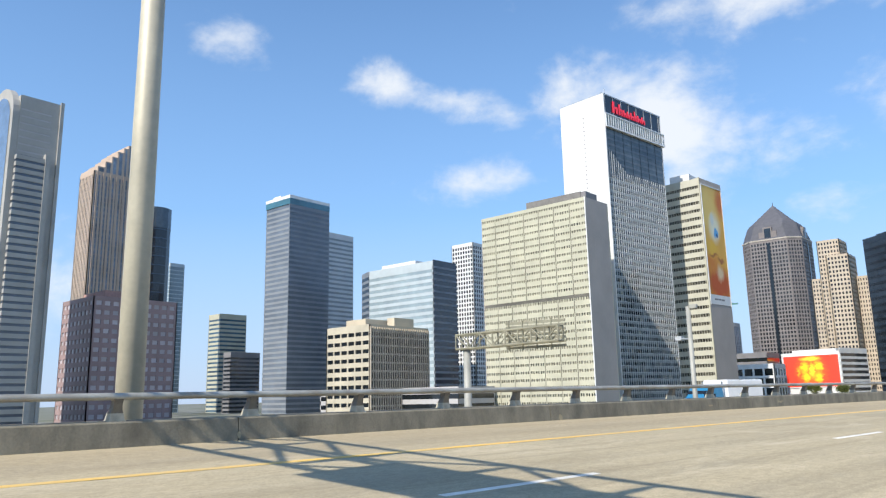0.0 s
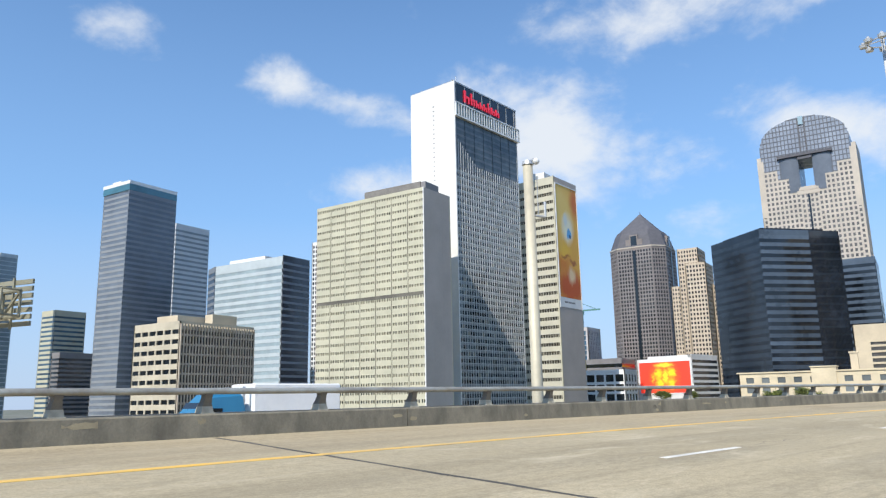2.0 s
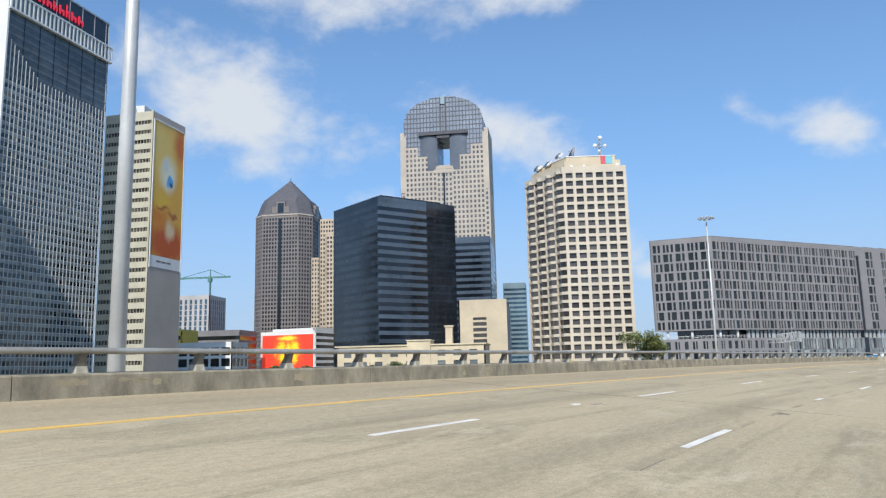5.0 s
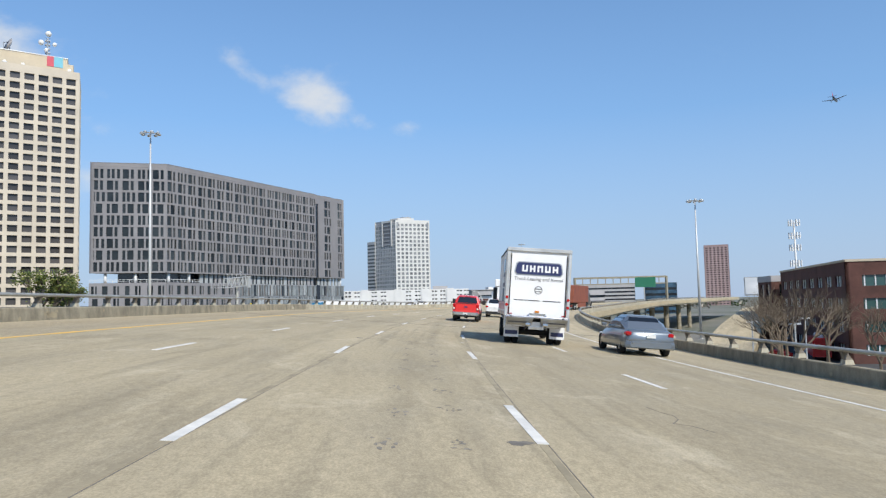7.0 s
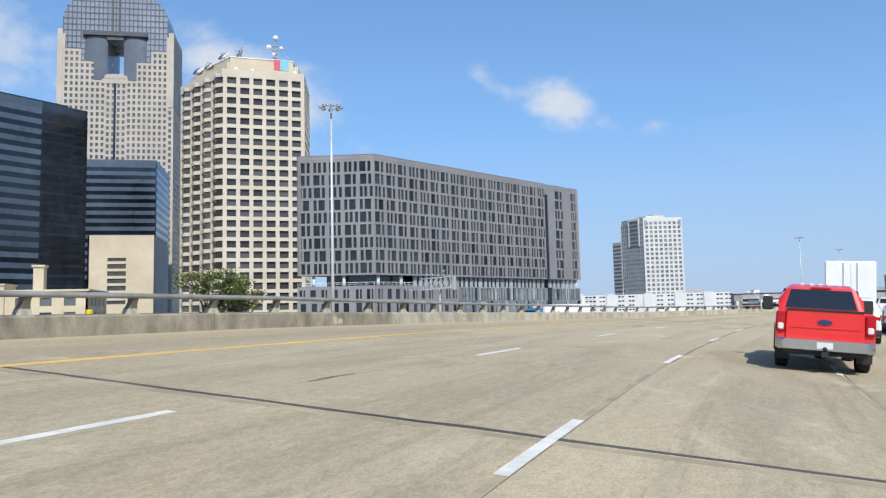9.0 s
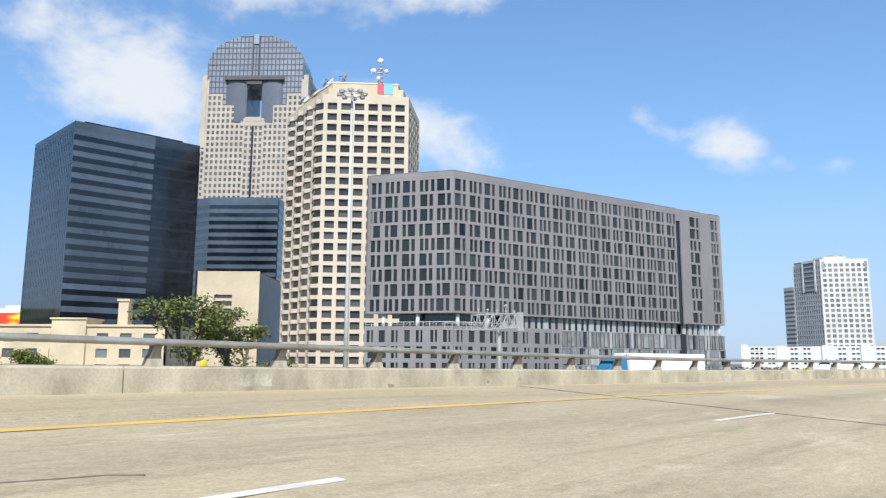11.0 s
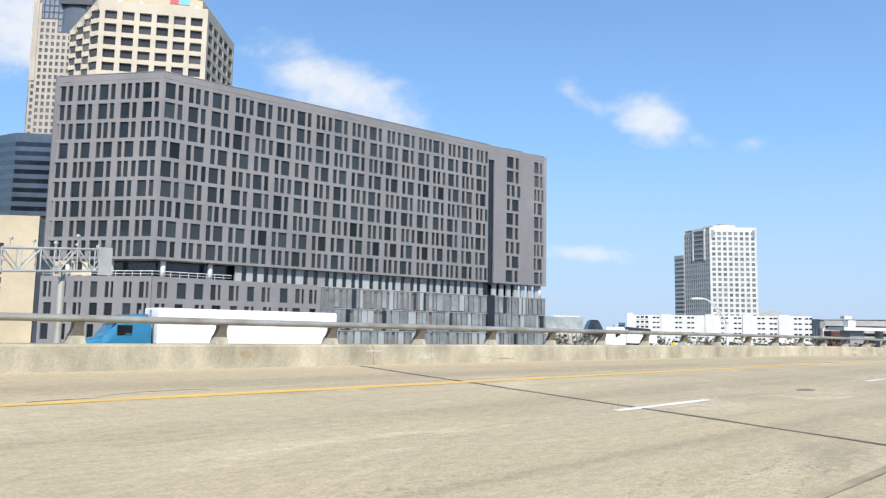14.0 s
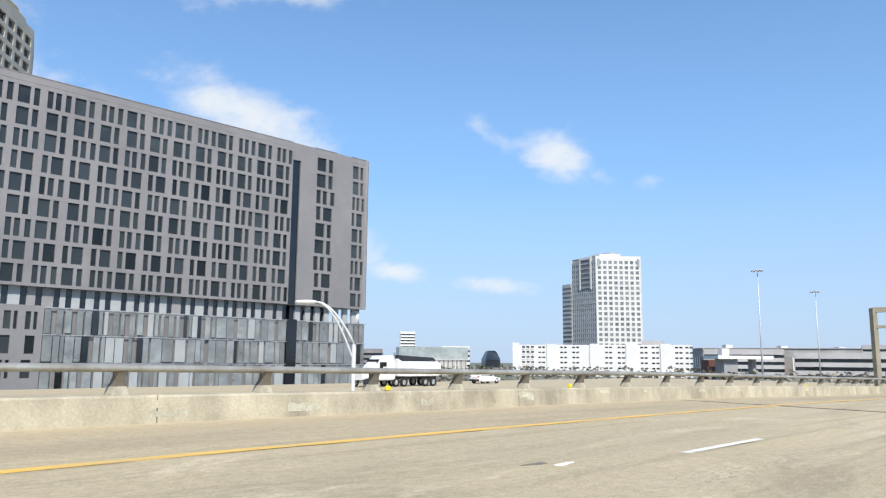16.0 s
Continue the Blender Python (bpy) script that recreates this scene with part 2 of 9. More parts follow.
def deck_material(name, base, dirty, pale):
    """Worn concrete: u runs along the road and v across it, in metres; streaks lie along the lanes, stains and grain over them."""
    m = bpy.data.materials.new(name)
    m.use_nodes = True
    t = m.node_tree
    n, ln = t.nodes.new, t.links.new
    b = t.nodes["Principled BSDF"]
    b.inputs["Specular IOR Level"].default_value = 0.4
    uv = n("ShaderNodeUVMap")
    uv.uv_map = "along"

    def noise(su, sv, detail=4.0, rough=0.6, distort=0.0):
        mp = n("ShaderNodeMapping")
        mp.inputs["Scale"].default_value = (su, sv, 1.0)
        ln(uv.outputs[0], mp.inputs["Vector"])
        k = n("ShaderNodeTexNoise")
        k.inputs["Scale"].default_value, k.inputs["Detail"].default_value, k.inputs["Roughness"].default_value = 1.0, detail, rough
        k.inputs["Distortion"].default_value = distort
        ln(mp.outputs[0], k.inputs["Vector"])
        return k.outputs[0]

    def span(value, a, b_, lo=0.0, hi=1.0):
        r = n("ShaderNodeMapRange")
        r.interpolation_type = "SMOOTHSTEP"
        for key, v in (("From Min", a), ("From Max", b_), ("To Min", lo), ("To Max", hi)):
            r.inputs[key].default_value = v
        ln(value, r.inputs["Value"])
        return r.outputs[0]

    def blend(f, a, c, kind="MIX"):
        x = n("ShaderNodeMix")
        x.data_type, x.blend_type = "RGBA", kind
        for sock, v in ((x.inputs[0], f), (x.inputs[6], a), (x.inputs[7], c)):
            if isinstance(v, (int, float)):
                sock.default_value = v
            elif isinstance(v, tuple):
                sock.default_value = (*v, 1)
            else:
                ln(v, sock)
        return x.outputs[2]

    col = blend(span(noise(0.018, 0.11, 3), 0.36, 0.66), base, tuple(0.5 * (p + q) for p, q in zip(base, dirty)))
    col = blend(span(noise(0.16, 0.55, 6, 0.65, 0.6), 0.50, 0.74, 0, 0.8), col, dirty)
    col = blend(span(noise(0.05, 2.6, 4, 0.6), 0.52, 0.70, 0, 0.55), col, dirty)
    col = blend(span(noise(0.32, 0.9, 6, 0.7, 0.8), 0.52, 0.72, 0, 0.7), col, pale)
    col = blend(span(noise(0.9, 6.0, 5, 0.7), 0.56, 0.74, 0, 0.5), col, dirty)
    # the dusty shoulder beyond the edge line, and the oiled middle of each lane
    sep = n("ShaderNodeSeparateXYZ")
    ln(uv.outputs[0], sep.inputs[0])
    col = blend(span(sep.outputs[1], 9.3, 10.4, 0, 0.55), col, (0.40, 0.318, 0.198))
    col = blend(span(sep.outputs[1], 11.9, 12.7, 0, 0.6), col, (0.50, 0.42, 0.28))
    wave = n("ShaderNodeMath")
    wave.operation = "MULTIPLY"
    wave.inputs[1].default_value = math.tau / 3.58
    ln(sep.outputs[1], wave.inputs[0])
    cosine = n("ShaderNodeMath")
    cosine.operation = "COSINE"
    ln(wave.outputs[0], cosine.inputs[0])
    oiled = n("ShaderNodeMath")
    oiled.operation = "MULTIPLY"
    ln(span(cosine.outputs[0], 0.2, 1.0, 0, 0.5), oiled.inputs[0])
    ln(span(noise(0.12, 0.8, 4, 0.65), 0.38, 0.62), oiled.inputs[1])
    col = blend(oiled.outputs[0], col, dirty)
    grain = span(noise(22.0, 40.0, 3, 0.7), 0.30, 0.72, 0.82, 1.14)
    coarse = span(noise(5.0, 9.0, 4, 0.7), 0.3, 0.7, 0.88, 1.10)
    both = n("ShaderNodeMath")
    both.operation = "MULTIPLY"
    ln(grain, both.inputs[0])
    ln(coarse, both.inputs[1])
    # pits where the surface has scaled off, in some stretches only
    pits = n("ShaderNodeMath")
    pits.operation = "MULTIPLY"
    ln(span(noise(11.0, 15.0, 2, 0.5), 0.57, 0.63), pits.inputs[0])
    ln(span(noise(0.09, 0.45, 3), 0.56, 0.70), pits.inputs[1])
    # brightness of the later spans is put into the colour, from 150 m on
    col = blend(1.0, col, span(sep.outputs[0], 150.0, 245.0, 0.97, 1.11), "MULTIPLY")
    col = blend(1.0, col, both.outputs[0], "MULTIPLY")
    col = blend(pits.outputs[0], col, tuple(c * 0.85 for c in dirty))
    ln(col, b.inputs["Base Color"])
    ln(span(noise(0.3, 1.0), 0.3, 0.7, 0.72, 0.94), b.inputs["Roughness"])
    bp = n("ShaderNodeBump")
    bp.inputs["Strength"].default_value, bp.inputs["Distance"].default_value = 0.35, 0.012
    ln(both.outputs[0], bp.inputs["Height"])
    ln(bp.outputs[0], b.inputs["Normal"])
    return m


deck_concrete = deck_material("deck_concrete", (0.51, 0.422, 0.268), (0.315, 0.262, 0.168), (0.61, 0.52, 0.355))
patch_concrete = material("patch_concrete", (0.425, 0.355, 0.228), 0.85, vary=0.16, scale=1.2, fine=30.0, bump=0.3)
barrier_concrete = material("barrier_concrete", (0.36, 0.315, 0.225), 0.88, vary=0.24, scale=1.3, fine=22.0, bump=0.4, tint=(0.17, 0.15, 0.11))
joint_stain = material("joint_stain", (0.24, 0.215, 0.16), 0.9, vary=0.2, scale=3, fine=20)
# the unlit face of the first spans is put into this darker copy
parapet_shaded = material("parapet_shaded", (0.28, 0.25, 0.185), 0.9, vary=0.22, scale=1.6, fine=24.0, bump=0.4, tint=(0.145, 0.13, 0.098), stretch=(1.0, 1.0, 0.5))
# later spans: pale plaster tone plus the sunlit face, put into the colour
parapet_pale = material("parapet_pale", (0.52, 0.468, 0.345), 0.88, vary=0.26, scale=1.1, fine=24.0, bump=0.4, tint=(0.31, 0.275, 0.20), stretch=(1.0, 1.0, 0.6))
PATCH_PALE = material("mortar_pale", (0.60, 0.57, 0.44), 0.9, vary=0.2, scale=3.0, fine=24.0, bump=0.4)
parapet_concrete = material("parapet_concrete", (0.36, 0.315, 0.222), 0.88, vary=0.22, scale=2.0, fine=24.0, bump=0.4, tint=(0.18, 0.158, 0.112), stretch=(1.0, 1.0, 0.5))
joint_rubber = material("joint_rubber", (0.10, 0.09, 0.075), 0.8, vary=0.2)
line_white = material("line_white", (0.84, 0.80, 0.71), 0.6, vary=0.12, scale=2.0, fine=30)
line_yellow = material("line_yellow", (0.82, 0.49, 0.07), 0.6, vary=0.16, scale=0.8, fine=25, tint=(0.62, 0.43, 0.16))
post_steel = material("post_steel", (0.20, 0.18, 0.14), 0.7, 0.1, vary=0.2, scale=4, fine=20, tint=(0.12, 0.10, 0.08))
rail_steel = material("rail_steel", (0.42, 0.42, 0.38), 0.5, 0.35, vary=0.15, scale=1.5, fine=20, tint=(0.28, 0.25, 0.2))
galvanised = material("galvanised", (0.55, 0.56, 0.56), 0.45, 0.5, vary=0.12, scale=1.4, fine=14)
dark_steel = material("dark_steel", (0.09, 0.09, 0.09), 0.55, 0.4, vary=0.2)
white_paint = material("white_paint", (0.80, 0.80, 0.78), 0.5, vary=0.05, scale=0.2, fine=3)
white_wall = material("white_wall", (0.78, 0.77, 0.74), 0.8, vary=0.05, scale=0.08, fine=1.5)
beige_stone = material("beige_stone", (0.56, 0.50, 0.38), 0.85, vary=0.10, scale=0.10, fine=2.0)
beige_panel = material("beige_panel", (0.53, 0.505, 0.38), 0.8, vary=0.07, scale=0.12, fine=2.5)
depot_stone = material("depot_stone", (0.68, 0.575, 0.40), 0.85, vary=0.10, scale=0.10, fine=2.0)
warm_concrete = material("warm_concrete", (0.62, 0.53, 0.385), 0.85, vary=0.08, scale=0.09, fine=1.5)
grey_concrete = material("grey_concrete", (0.50, 0.48, 0.47), 0.85, vary=0.08, scale=0.10, fine=1.5)
grey_panel = material("grey_panel", (0.235, 0.225, 0.225), 0.6, vary=0.10, scale=0.12, fine=1.2, bump=0.05)
grey_panel_light = material("grey_panel_light", (0.33, 0.32, 0.32), 0.55, vary=0.08, scale=0.15, fine=1.2, bump=0.05)
tan_granite = material("tan_granite", (0.50, 0.44, 0.365), 0.6, vary=0.08, scale=0.08, fine=1.5)
ROSE_STONE = material("rose_stone", (0.56, 0.43, 0.33), 0.7, vary=0.08, scale=0.07, fine=1.5)
GRANITE_GREY = material("granite_grey", (0.44, 0.42, 0.38), 0.7, vary=0.09, scale=0.08, fine=1.2)
brown_granite = material("brown_granite", (0.22, 0.19, 0.175), 0.55, vary=0.10, scale=0.07, fine=1.5)
pink_granite = material("pink_granite", (0.38, 0.265, 0.25), 0.6, vary=0.08, scale=0.08, fine=1.2)
red_brick = material("red_brick", (0.13, 0.058, 0.044), 0.9, vary=0.18, scale=0.3, fine=6.0)
slate_roof = material("slate_roof", (0.105, 0.105, 0.12), 0.75, 0.0, vary=0.12, scale=0.2, fine=2.0)
roof_gravel = material("roof_gravel", (0.30, 0.29, 0.27), 0.95, vary=0.15, scale=0.2, fine=5)
ground_mix = material("ground_mix", (0.20, 0.19, 0.165), 0.95, vary=0.22, scale=0.02, fine=0.6, tint=(0.10, 0.115, 0.06))
glass_dark = glass_wall("glass_dark", (0.018, 0.024, 0.030))
glass_black = glass_wall("glass_black", (0.015, 0.020, 0.029), 0.08, spec=0.7)
glass_band = glass_wall("glass_band", (0.23, 0.275, 0.34), 0.2, spec=0.6)
glass_blue = glass_wall("glass_blue", (0.06, 0.13, 0.20), 0.1, spec=0.9)
glass_hotel = glass_wall("glass_hotel", (0.095, 0.115, 0.12), 0.12, vary=0.3)
glass_far = glass_wall("glass_far", (0.13, 0.125, 0.125), 0.2, vary=0.25)
glass_grey = glass_wall("glass_grey", (0.17, 0.185, 0.19), 0.2, vary=0.25, piece=0.35)
glass_annex = glass_wall("glass_annex", (0.06, 0.085, 0.115), 0.15, vary=0.2)
glass_pale = glass_wall("glass_pale", (0.25, 0.34, 0.38), 0.18, vary=0.12)
glass_steel = glass_wall("glass_steel", (0.085, 0.10, 0.13), 0.15, vary=0.2)
glass_window = glass_wall("glass_window", (0.020, 0.027, 0.030), 0.12, piece=0.6, spec=0.5)
glass_sky = glass_wall("glass_sky", (0.42, 0.47, 0.52), 0.12, vary=0.15, metal=0.75, piece=0.25)
pale_panel = material("pale_panel", (0.50, 0.56, 0.58), 0.5, vary=0.06, scale=0.1, fine=1.5)
cream_concrete = material("cream_concrete", (0.64, 0.565, 0.45), 0.85, vary=0.07, scale=0.1, fine=2.0)
fin_brown = material("fin_brown", (0.52, 0.44, 0.34), 0.7, vary=0.1, scale=0.2, fine=2)

# ---- the elevated highway ----
# the middle of the camera's lane, first to last
ROAD = [(-22.0, -210.0), (-17.2, -160.0), (-10.03, -100.08), (-6.72, -69.43), (-1.38, -38.79), (14.33, 8.21), (27.11, 32.95), (51.12, 74.56),
        (84.46, 116.25), (97.16, 127.55), (110.2, 138.0), (128.6, 153.4), (139.6, 161.4), (166.0, 179.0), (230.0, 219.0), (340.0, 290.0), (520.0, 410.0)]


def spline(points, step=1.0):
    """Evenly spaced places and headings along a smooth line through the points."""
    P = [Vector(p) for p in points]
    P = [2 * P[0] - P[1]] + P + [2 * P[-1] - P[-2]]
    dense = []
    for a, b, c, d in zip(P, P[1:], P[2:], P[3:]):
        t0, t1, t2, t3 = 0.0, (b - a).length ** 0.5, 0.0, 0.0
        t2 = t1 + (c - b).length ** 0.5
        t3 = t2 + (d - c).length ** 0.5
        m1 = (t2 - t1) * ((b - a) / (t1 - t0) - (c - a) / (t2 - t0) + (c - b) / (t2 - t1))
        m2 = (t2 - t1) * ((c - b) / (t2 - t1) - (d - b) / (t3 - t1) + (d - c) / (t3 - t2))
        for k in range(60):
            u = k / 60
            dense.append((2 * u**3 - 3 * u**2 + 1) * b + (u**3 - 2 * u**2 + u) * m1 + (-2 * u**3 + 3 * u**2) * c + (u**3 - u**2) * m2)
    dense.append(P[-2])
    D = np.array([tuple(p) for p in dense])
    S = np.concatenate([[0], np.cumsum(np.hypot(*np.diff(D, axis=0).T))])
    s = np.arange(0, S[-1], step)
    X, Y = np.interp(s, S, D[:, 0]), np.interp(s, S, D[:, 1])
    for _ in range(2):
        k = np.ones(21) / 21
        X[10:-10], Y[10:-10] = np.convolve(X, k, "valid"), np.convolve(Y, k, "valid")
    return s, X, Y


RS, RX, RY = spline(ROAD)
START = float(RS[np.hypot(RX + 10.03, RY + 100.08).argmin()])
RDX, RDY = np.gradient(RX), np.gradient(RY)
LEFT_EDGE, RIGHT_EDGE = 12.7, -11.5


def bank(s):
    return float(np.interp(s, [-120, 0, 31, 62, 115, 143, 195, 240, 268, 287, 303, 311, 319, 326, 334, 350, 420], [0.04, 0.052, 0.06, 0.065, 0.08, 0.086, 0.086, 0.052, 0.048, 0.040, 0.032, 0.024, 0.017, 0.009, -0.004, -0.025, -0.03]))


def on_road(s, l, up=0.0):
    """s metres along from where the film starts, l metres to the left of the lane's middle."""
    q = s + START
    x, y = np.interp(q, RS, RX), np.interp(q, RS, RY)
    dx, dy = np.interp(q, RS, RDX), np.interp(q, RS, RDY)
    k = math.hypot(dx, dy)
    return Vector((x - dy / k * l, y + dx / k * l, bank(s) * l + up))


def road_yaw(s):
    """Degrees by which the road's way is turned from +y, to the left."""
    q = s + START
    return math.degrees(math.atan2(-np.interp(q, RS, RDX), np.interp(q, RS, RDY)))


def ribbon(soup, profile, s0, s1, step=2.0, closed=True):
    """Sweeps a profile of (l, up) along the road."""
    n = max(1, round((s1 - s0) / step))
    soup.loft([[on_road(s0 + (s1 - s0) * k / n, l, up) for l, up in profile] for k in range(n + 1)], closed=closed)
    return soup


ROAD_FROM, ROAD_TO = -105.0, 560.0
deck = Soup()
ribbon(deck, [(13.3, 0.0), (13.3, -0.9), (-12.1, -0.9), (-12.1, 0.0)], ROAD_FROM, ROAD_TO, 3.0)
def along_coordinates(me, n, s0, s1, across):
    """Metres along and across a swept deck as a UV map; n points make a section."""
    layer = me.uv_layers.new(name="along")
    rows = len(me.vertices) // n
    for lp in me.loops:
        k, i = divmod(lp.vertex_index, n)
        layer.data[lp.index].uv = (s0 + (s1 - s0) * k / (rows - 1), across[i])


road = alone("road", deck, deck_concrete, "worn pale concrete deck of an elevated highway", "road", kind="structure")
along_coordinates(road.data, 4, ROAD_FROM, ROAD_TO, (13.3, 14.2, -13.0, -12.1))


DASH_K = [0, 4, 6, 10, 11, 12, 13, 14, 15, 16, 17, 20, 21, 22, 24, 26]
DASH_S = [5.5, 52.6, 76.2, 121.5, 132.0, 143.5, 155.5, 167.0, 180.5, 192.5, 204.0, 240.0, 252.0, 263.3, 287.0, 308.3]


def dash_start(k):
    if k < 0:
        return 5.5 + 11.7 * k
    return float(np.interp(k, DASH_K, DASH_S)) if k <= 26 else 308.3 + 11.6 * (k - 26)


def lane_drift(s):
    """How far the painted lanes wander from the deck's own line."""
    return float(np.interp(s, [60, 110, 128, 145, 158, 170, 185, 205, 232], [0.0, 0.3, 0.3, 0.1, -0.15, -0.4, -0.5, -0.4, 0.0]))


def lane_lines():
    for l, shift in ((5.92, 0.0), (2.28, 2.4), (-1.28, 3.3), (-4.75, -1.8)):
        for k in range(-6, 37):
            s = dash_start(k) + shift
            soup = Soup()
            w = 0.065
            d, gone = l + lane_drift(s + 1.5), 1.9 if (k, l) == (10, 2.28) else 0.0
            ribbon(soup, [(d + w, 0.006), (d + w, 0.002), (d - w, 0.002), (d - w, 0.006)], s + gone, s + 2.95, 1.0)
            part("lane_dash", soup, line_white, road)
    for l, hw, mat, nm in ((9.45, 0.09, line_yellow, "yellow_edge_line"), (-8.27, 0.06, line_white, "white_edge_line")):
        soup = Soup()
        ribbon(soup, [(l + hw, 0.006), (l + hw, 0.002), (l - hw, 0.002), (l - hw, 0.006)], ROAD_FROM, 500)
        part(nm, soup, mat, road, "worn painted edge line")


POST_FOOT = material("post_foot", (0.50, 0.46, 0.36), 0.85, vary=0.15, scale=4, fine=20)


def barrier(side, name):
    """Concrete parapet with joints, steel rail on short posts."""
    e = LEFT_EDGE if side > 0 else RIGHT_EDGE
    ob = thing(name, on_road(0, e), "weathered concrete parapet with a steel tube rail on posts", "barrier", kind="structure")
    s, seg = ROAD_FROM, 0
    while s < ROAD_TO - 10:
        length = 9.3 if s > -10 and s < 320 else 27.9
        soup = Soup()
        prof = [(e, 0.0), (e + side * 0.02, 0.40), (e + side * 0.045, 0.43), (e + side * 0.36, 0.43), (e + side * 0.38, 0.40), (e + side * 0.38, -1.2), (e, -1.2)]
        if side < 0:
            prof = prof[::-1]
        ribbon(soup, prof, s + 0.012, s + length - 0.012, 1.55)
        part("parapet_segment", soup, parapet_shaded if s < 85 else (parapet_concrete if s < 195 else parapet_pale), ob)
        s += length
    # mended spots and blisters on the face
    rng = random.Random(31 + side)
    for _ in range(24):
        s0, z0 = rng.uniform(-10, 330), rng.uniform(0.03, 0.26)
        ln_, hh = rng.uniform(0.05, 0.17), rng.uniform(0.03, 0.08)
        m = Soup()
        pts = [(s0 + ln_ * math.cos(t) * rng.uniform(0.7, 1.2), z0 + hh * math.sin(t) * rng.uniform(0.7, 1.2)) for t in [k * math.tau / 9 for k in range(9)]]
        m.loft([[on_road(a, e + side * (0.02 * max(0.0, b) / 0.4 + d), b) for a, b in pts] for d in ((0.02, -0.004) if side > 0 else (-0.004, 0.02))])
        part("mended_spot", m, patch_concrete if rng.random() < 0.6 or s0 > 196 else joint_stain, ob)
    # ragged patches of mortar and bare concrete, thickest where the deck climbs
    for _ in range(120 if side > 0 else 30):
        s0 = rng.uniform(196, 345) if rng.random() < 0.8 else rng.uniform(20, 196)
        z0 = rng.choice((rng.uniform(0.02, 0.15), rng.uniform(0.2, 0.27)))
        ln_, hh = rng.uniform(0.12, 0.75), min(rng.uniform(0.08, 0.3), 0.385 - z0)
        n = 6
        low_edge = [(s0 + ln_ * k / n, z0 + rng.uniform(0, 0.05)) for k in range(n + 1)]
        top_edge = [(s0 + ln_ * k / n + rng.uniform(-0.03, 0.03), z0 + hh - rng.uniform(0, 0.09)) for k in range(n, -1, -1)]
        m = Soup()
        m.loft([[on_road(a, e + side * (0.02 * b / 0.4 + d), b) for a, b in low_edge + top_edge] for d in ((0.02, -0.003) if side > 0 else (-0.003, 0.02))])
        part("mortar_patch", m, rng.choice((parapet_pale, PATCH_PALE)) if s0 > 196 else patch_concrete, ob)
    rail = Soup()
    c = e + side * 0.12
    ring = [(c + math.cos(a) * 0.115, 0.845 + math.sin(a) * 0.062) for a in [k * math.tau / 12 for k in range(12)]]
    ribbon(rail, ring[::-1], ROAD_FROM, ROAD_TO - 10, 2.0)
    part("rail", rail, rail_steel, ob, "oval steel tube rail", smooth=True)
    post = Soup()
    # a bracket that leans over the parapet
    for x0, x1, z0, z1 in ((0.06, 0.34, 0.0, 0.025),):
        post.box(x0, x1, -0.14, 0.14, z0, z1)
    post.loft([[(0.08, -0.125, 0.025), (0.34, -0.125, 0.025), (0.34, 0.125, 0.025), (0.08, 0.125, 0.025)],
               [(0.10, -0.105, 0.14), (0.31, -0.105, 0.14), (0.31, 0.105, 0.14), (0.10, 0.105, 0.14)],
               [(0.09, -0.082, 0.20), (0.27, -0.082, 0.20), (0.27, 0.082, 0.20), (0.09, 0.082, 0.20)],
               [(0.06, -0.07, 0.30), (0.22, -0.07, 0.30), (0.22, 0.07, 0.30), (0.06, 0.07, 0.30)],
               [(0.03, -0.08, 0.385), (0.21, -0.08, 0.385), (0.21, 0.08, 0.385), (0.03, 0.08, 0.385)]])
    post.mi = [1] * 6 + [1] * 4 + [0] * (len(post.f) - 10)
    me = post.mesh("rail_post", [post_steel, POST_FOOT])
    s = ROAD_FROM + 1
    while s < 430:
        p, yaw = on_road(s, e, 0.43), radians(road_yaw(s))
        out = Matrix(((-math.cos(yaw) * side, math.sin(yaw), 0, p.x), (-math.sin(yaw) * side, -math.cos(yaw), 0, p.y), (0, 0, 1, p.z), (0, 0, 0, 1)))
        piece("rail_post", me, out, ob)
        s += 2.58
    return ob


ground = Soup()
ground.poly([(-4900, -4900, -9), (4900, -4900, -9), (4900, 4900, -9), (-4900, 4900, -9)], [(0, 1, 2, 3)])
alone("ground", ground, ground_mix, "flat city ground of streets, lots and grass", "ground", kind="structure")

# ---- buildings ----
BASE = -9.0
PANE = Soup().box(-0.5, 0.5, 0.0, 1.0, 0.0, 1.0)


def pane_mesh(mat, cache={}):
    if mat.name not in cache:
        cache[mat.name] = PANE.mesh("window", mat)
    return cache[mat.name]


def building(name, label, plan, z1, core_mat, core_in=0.6, roof_mat=None, z0=BASE, category="building", group=""):
    """A thing with a closed core and a roof; facades are laid onto the core."""
    cx, cy = sum(p[0] for p in plan) / len(plan), sum(p[1] for p in plan) / len(plan)
    ob = thing(name, (cx, cy, z0), label, category, group)
    core = inset(plan, core_in)
    part("wall", Soup().prism(core, z0, z1 - 0.3), core_mat, ob)
    part("roof", Soup().prism(inset(plan, 0.3), z1 - 0.3, z1 - 0.05), roof_mat or roof_gravel, ob)
    return ob


def sides(plan):
    return [F(plan[i], plan[(i + 1) % len(plan)]) for i in range(len(plan))]


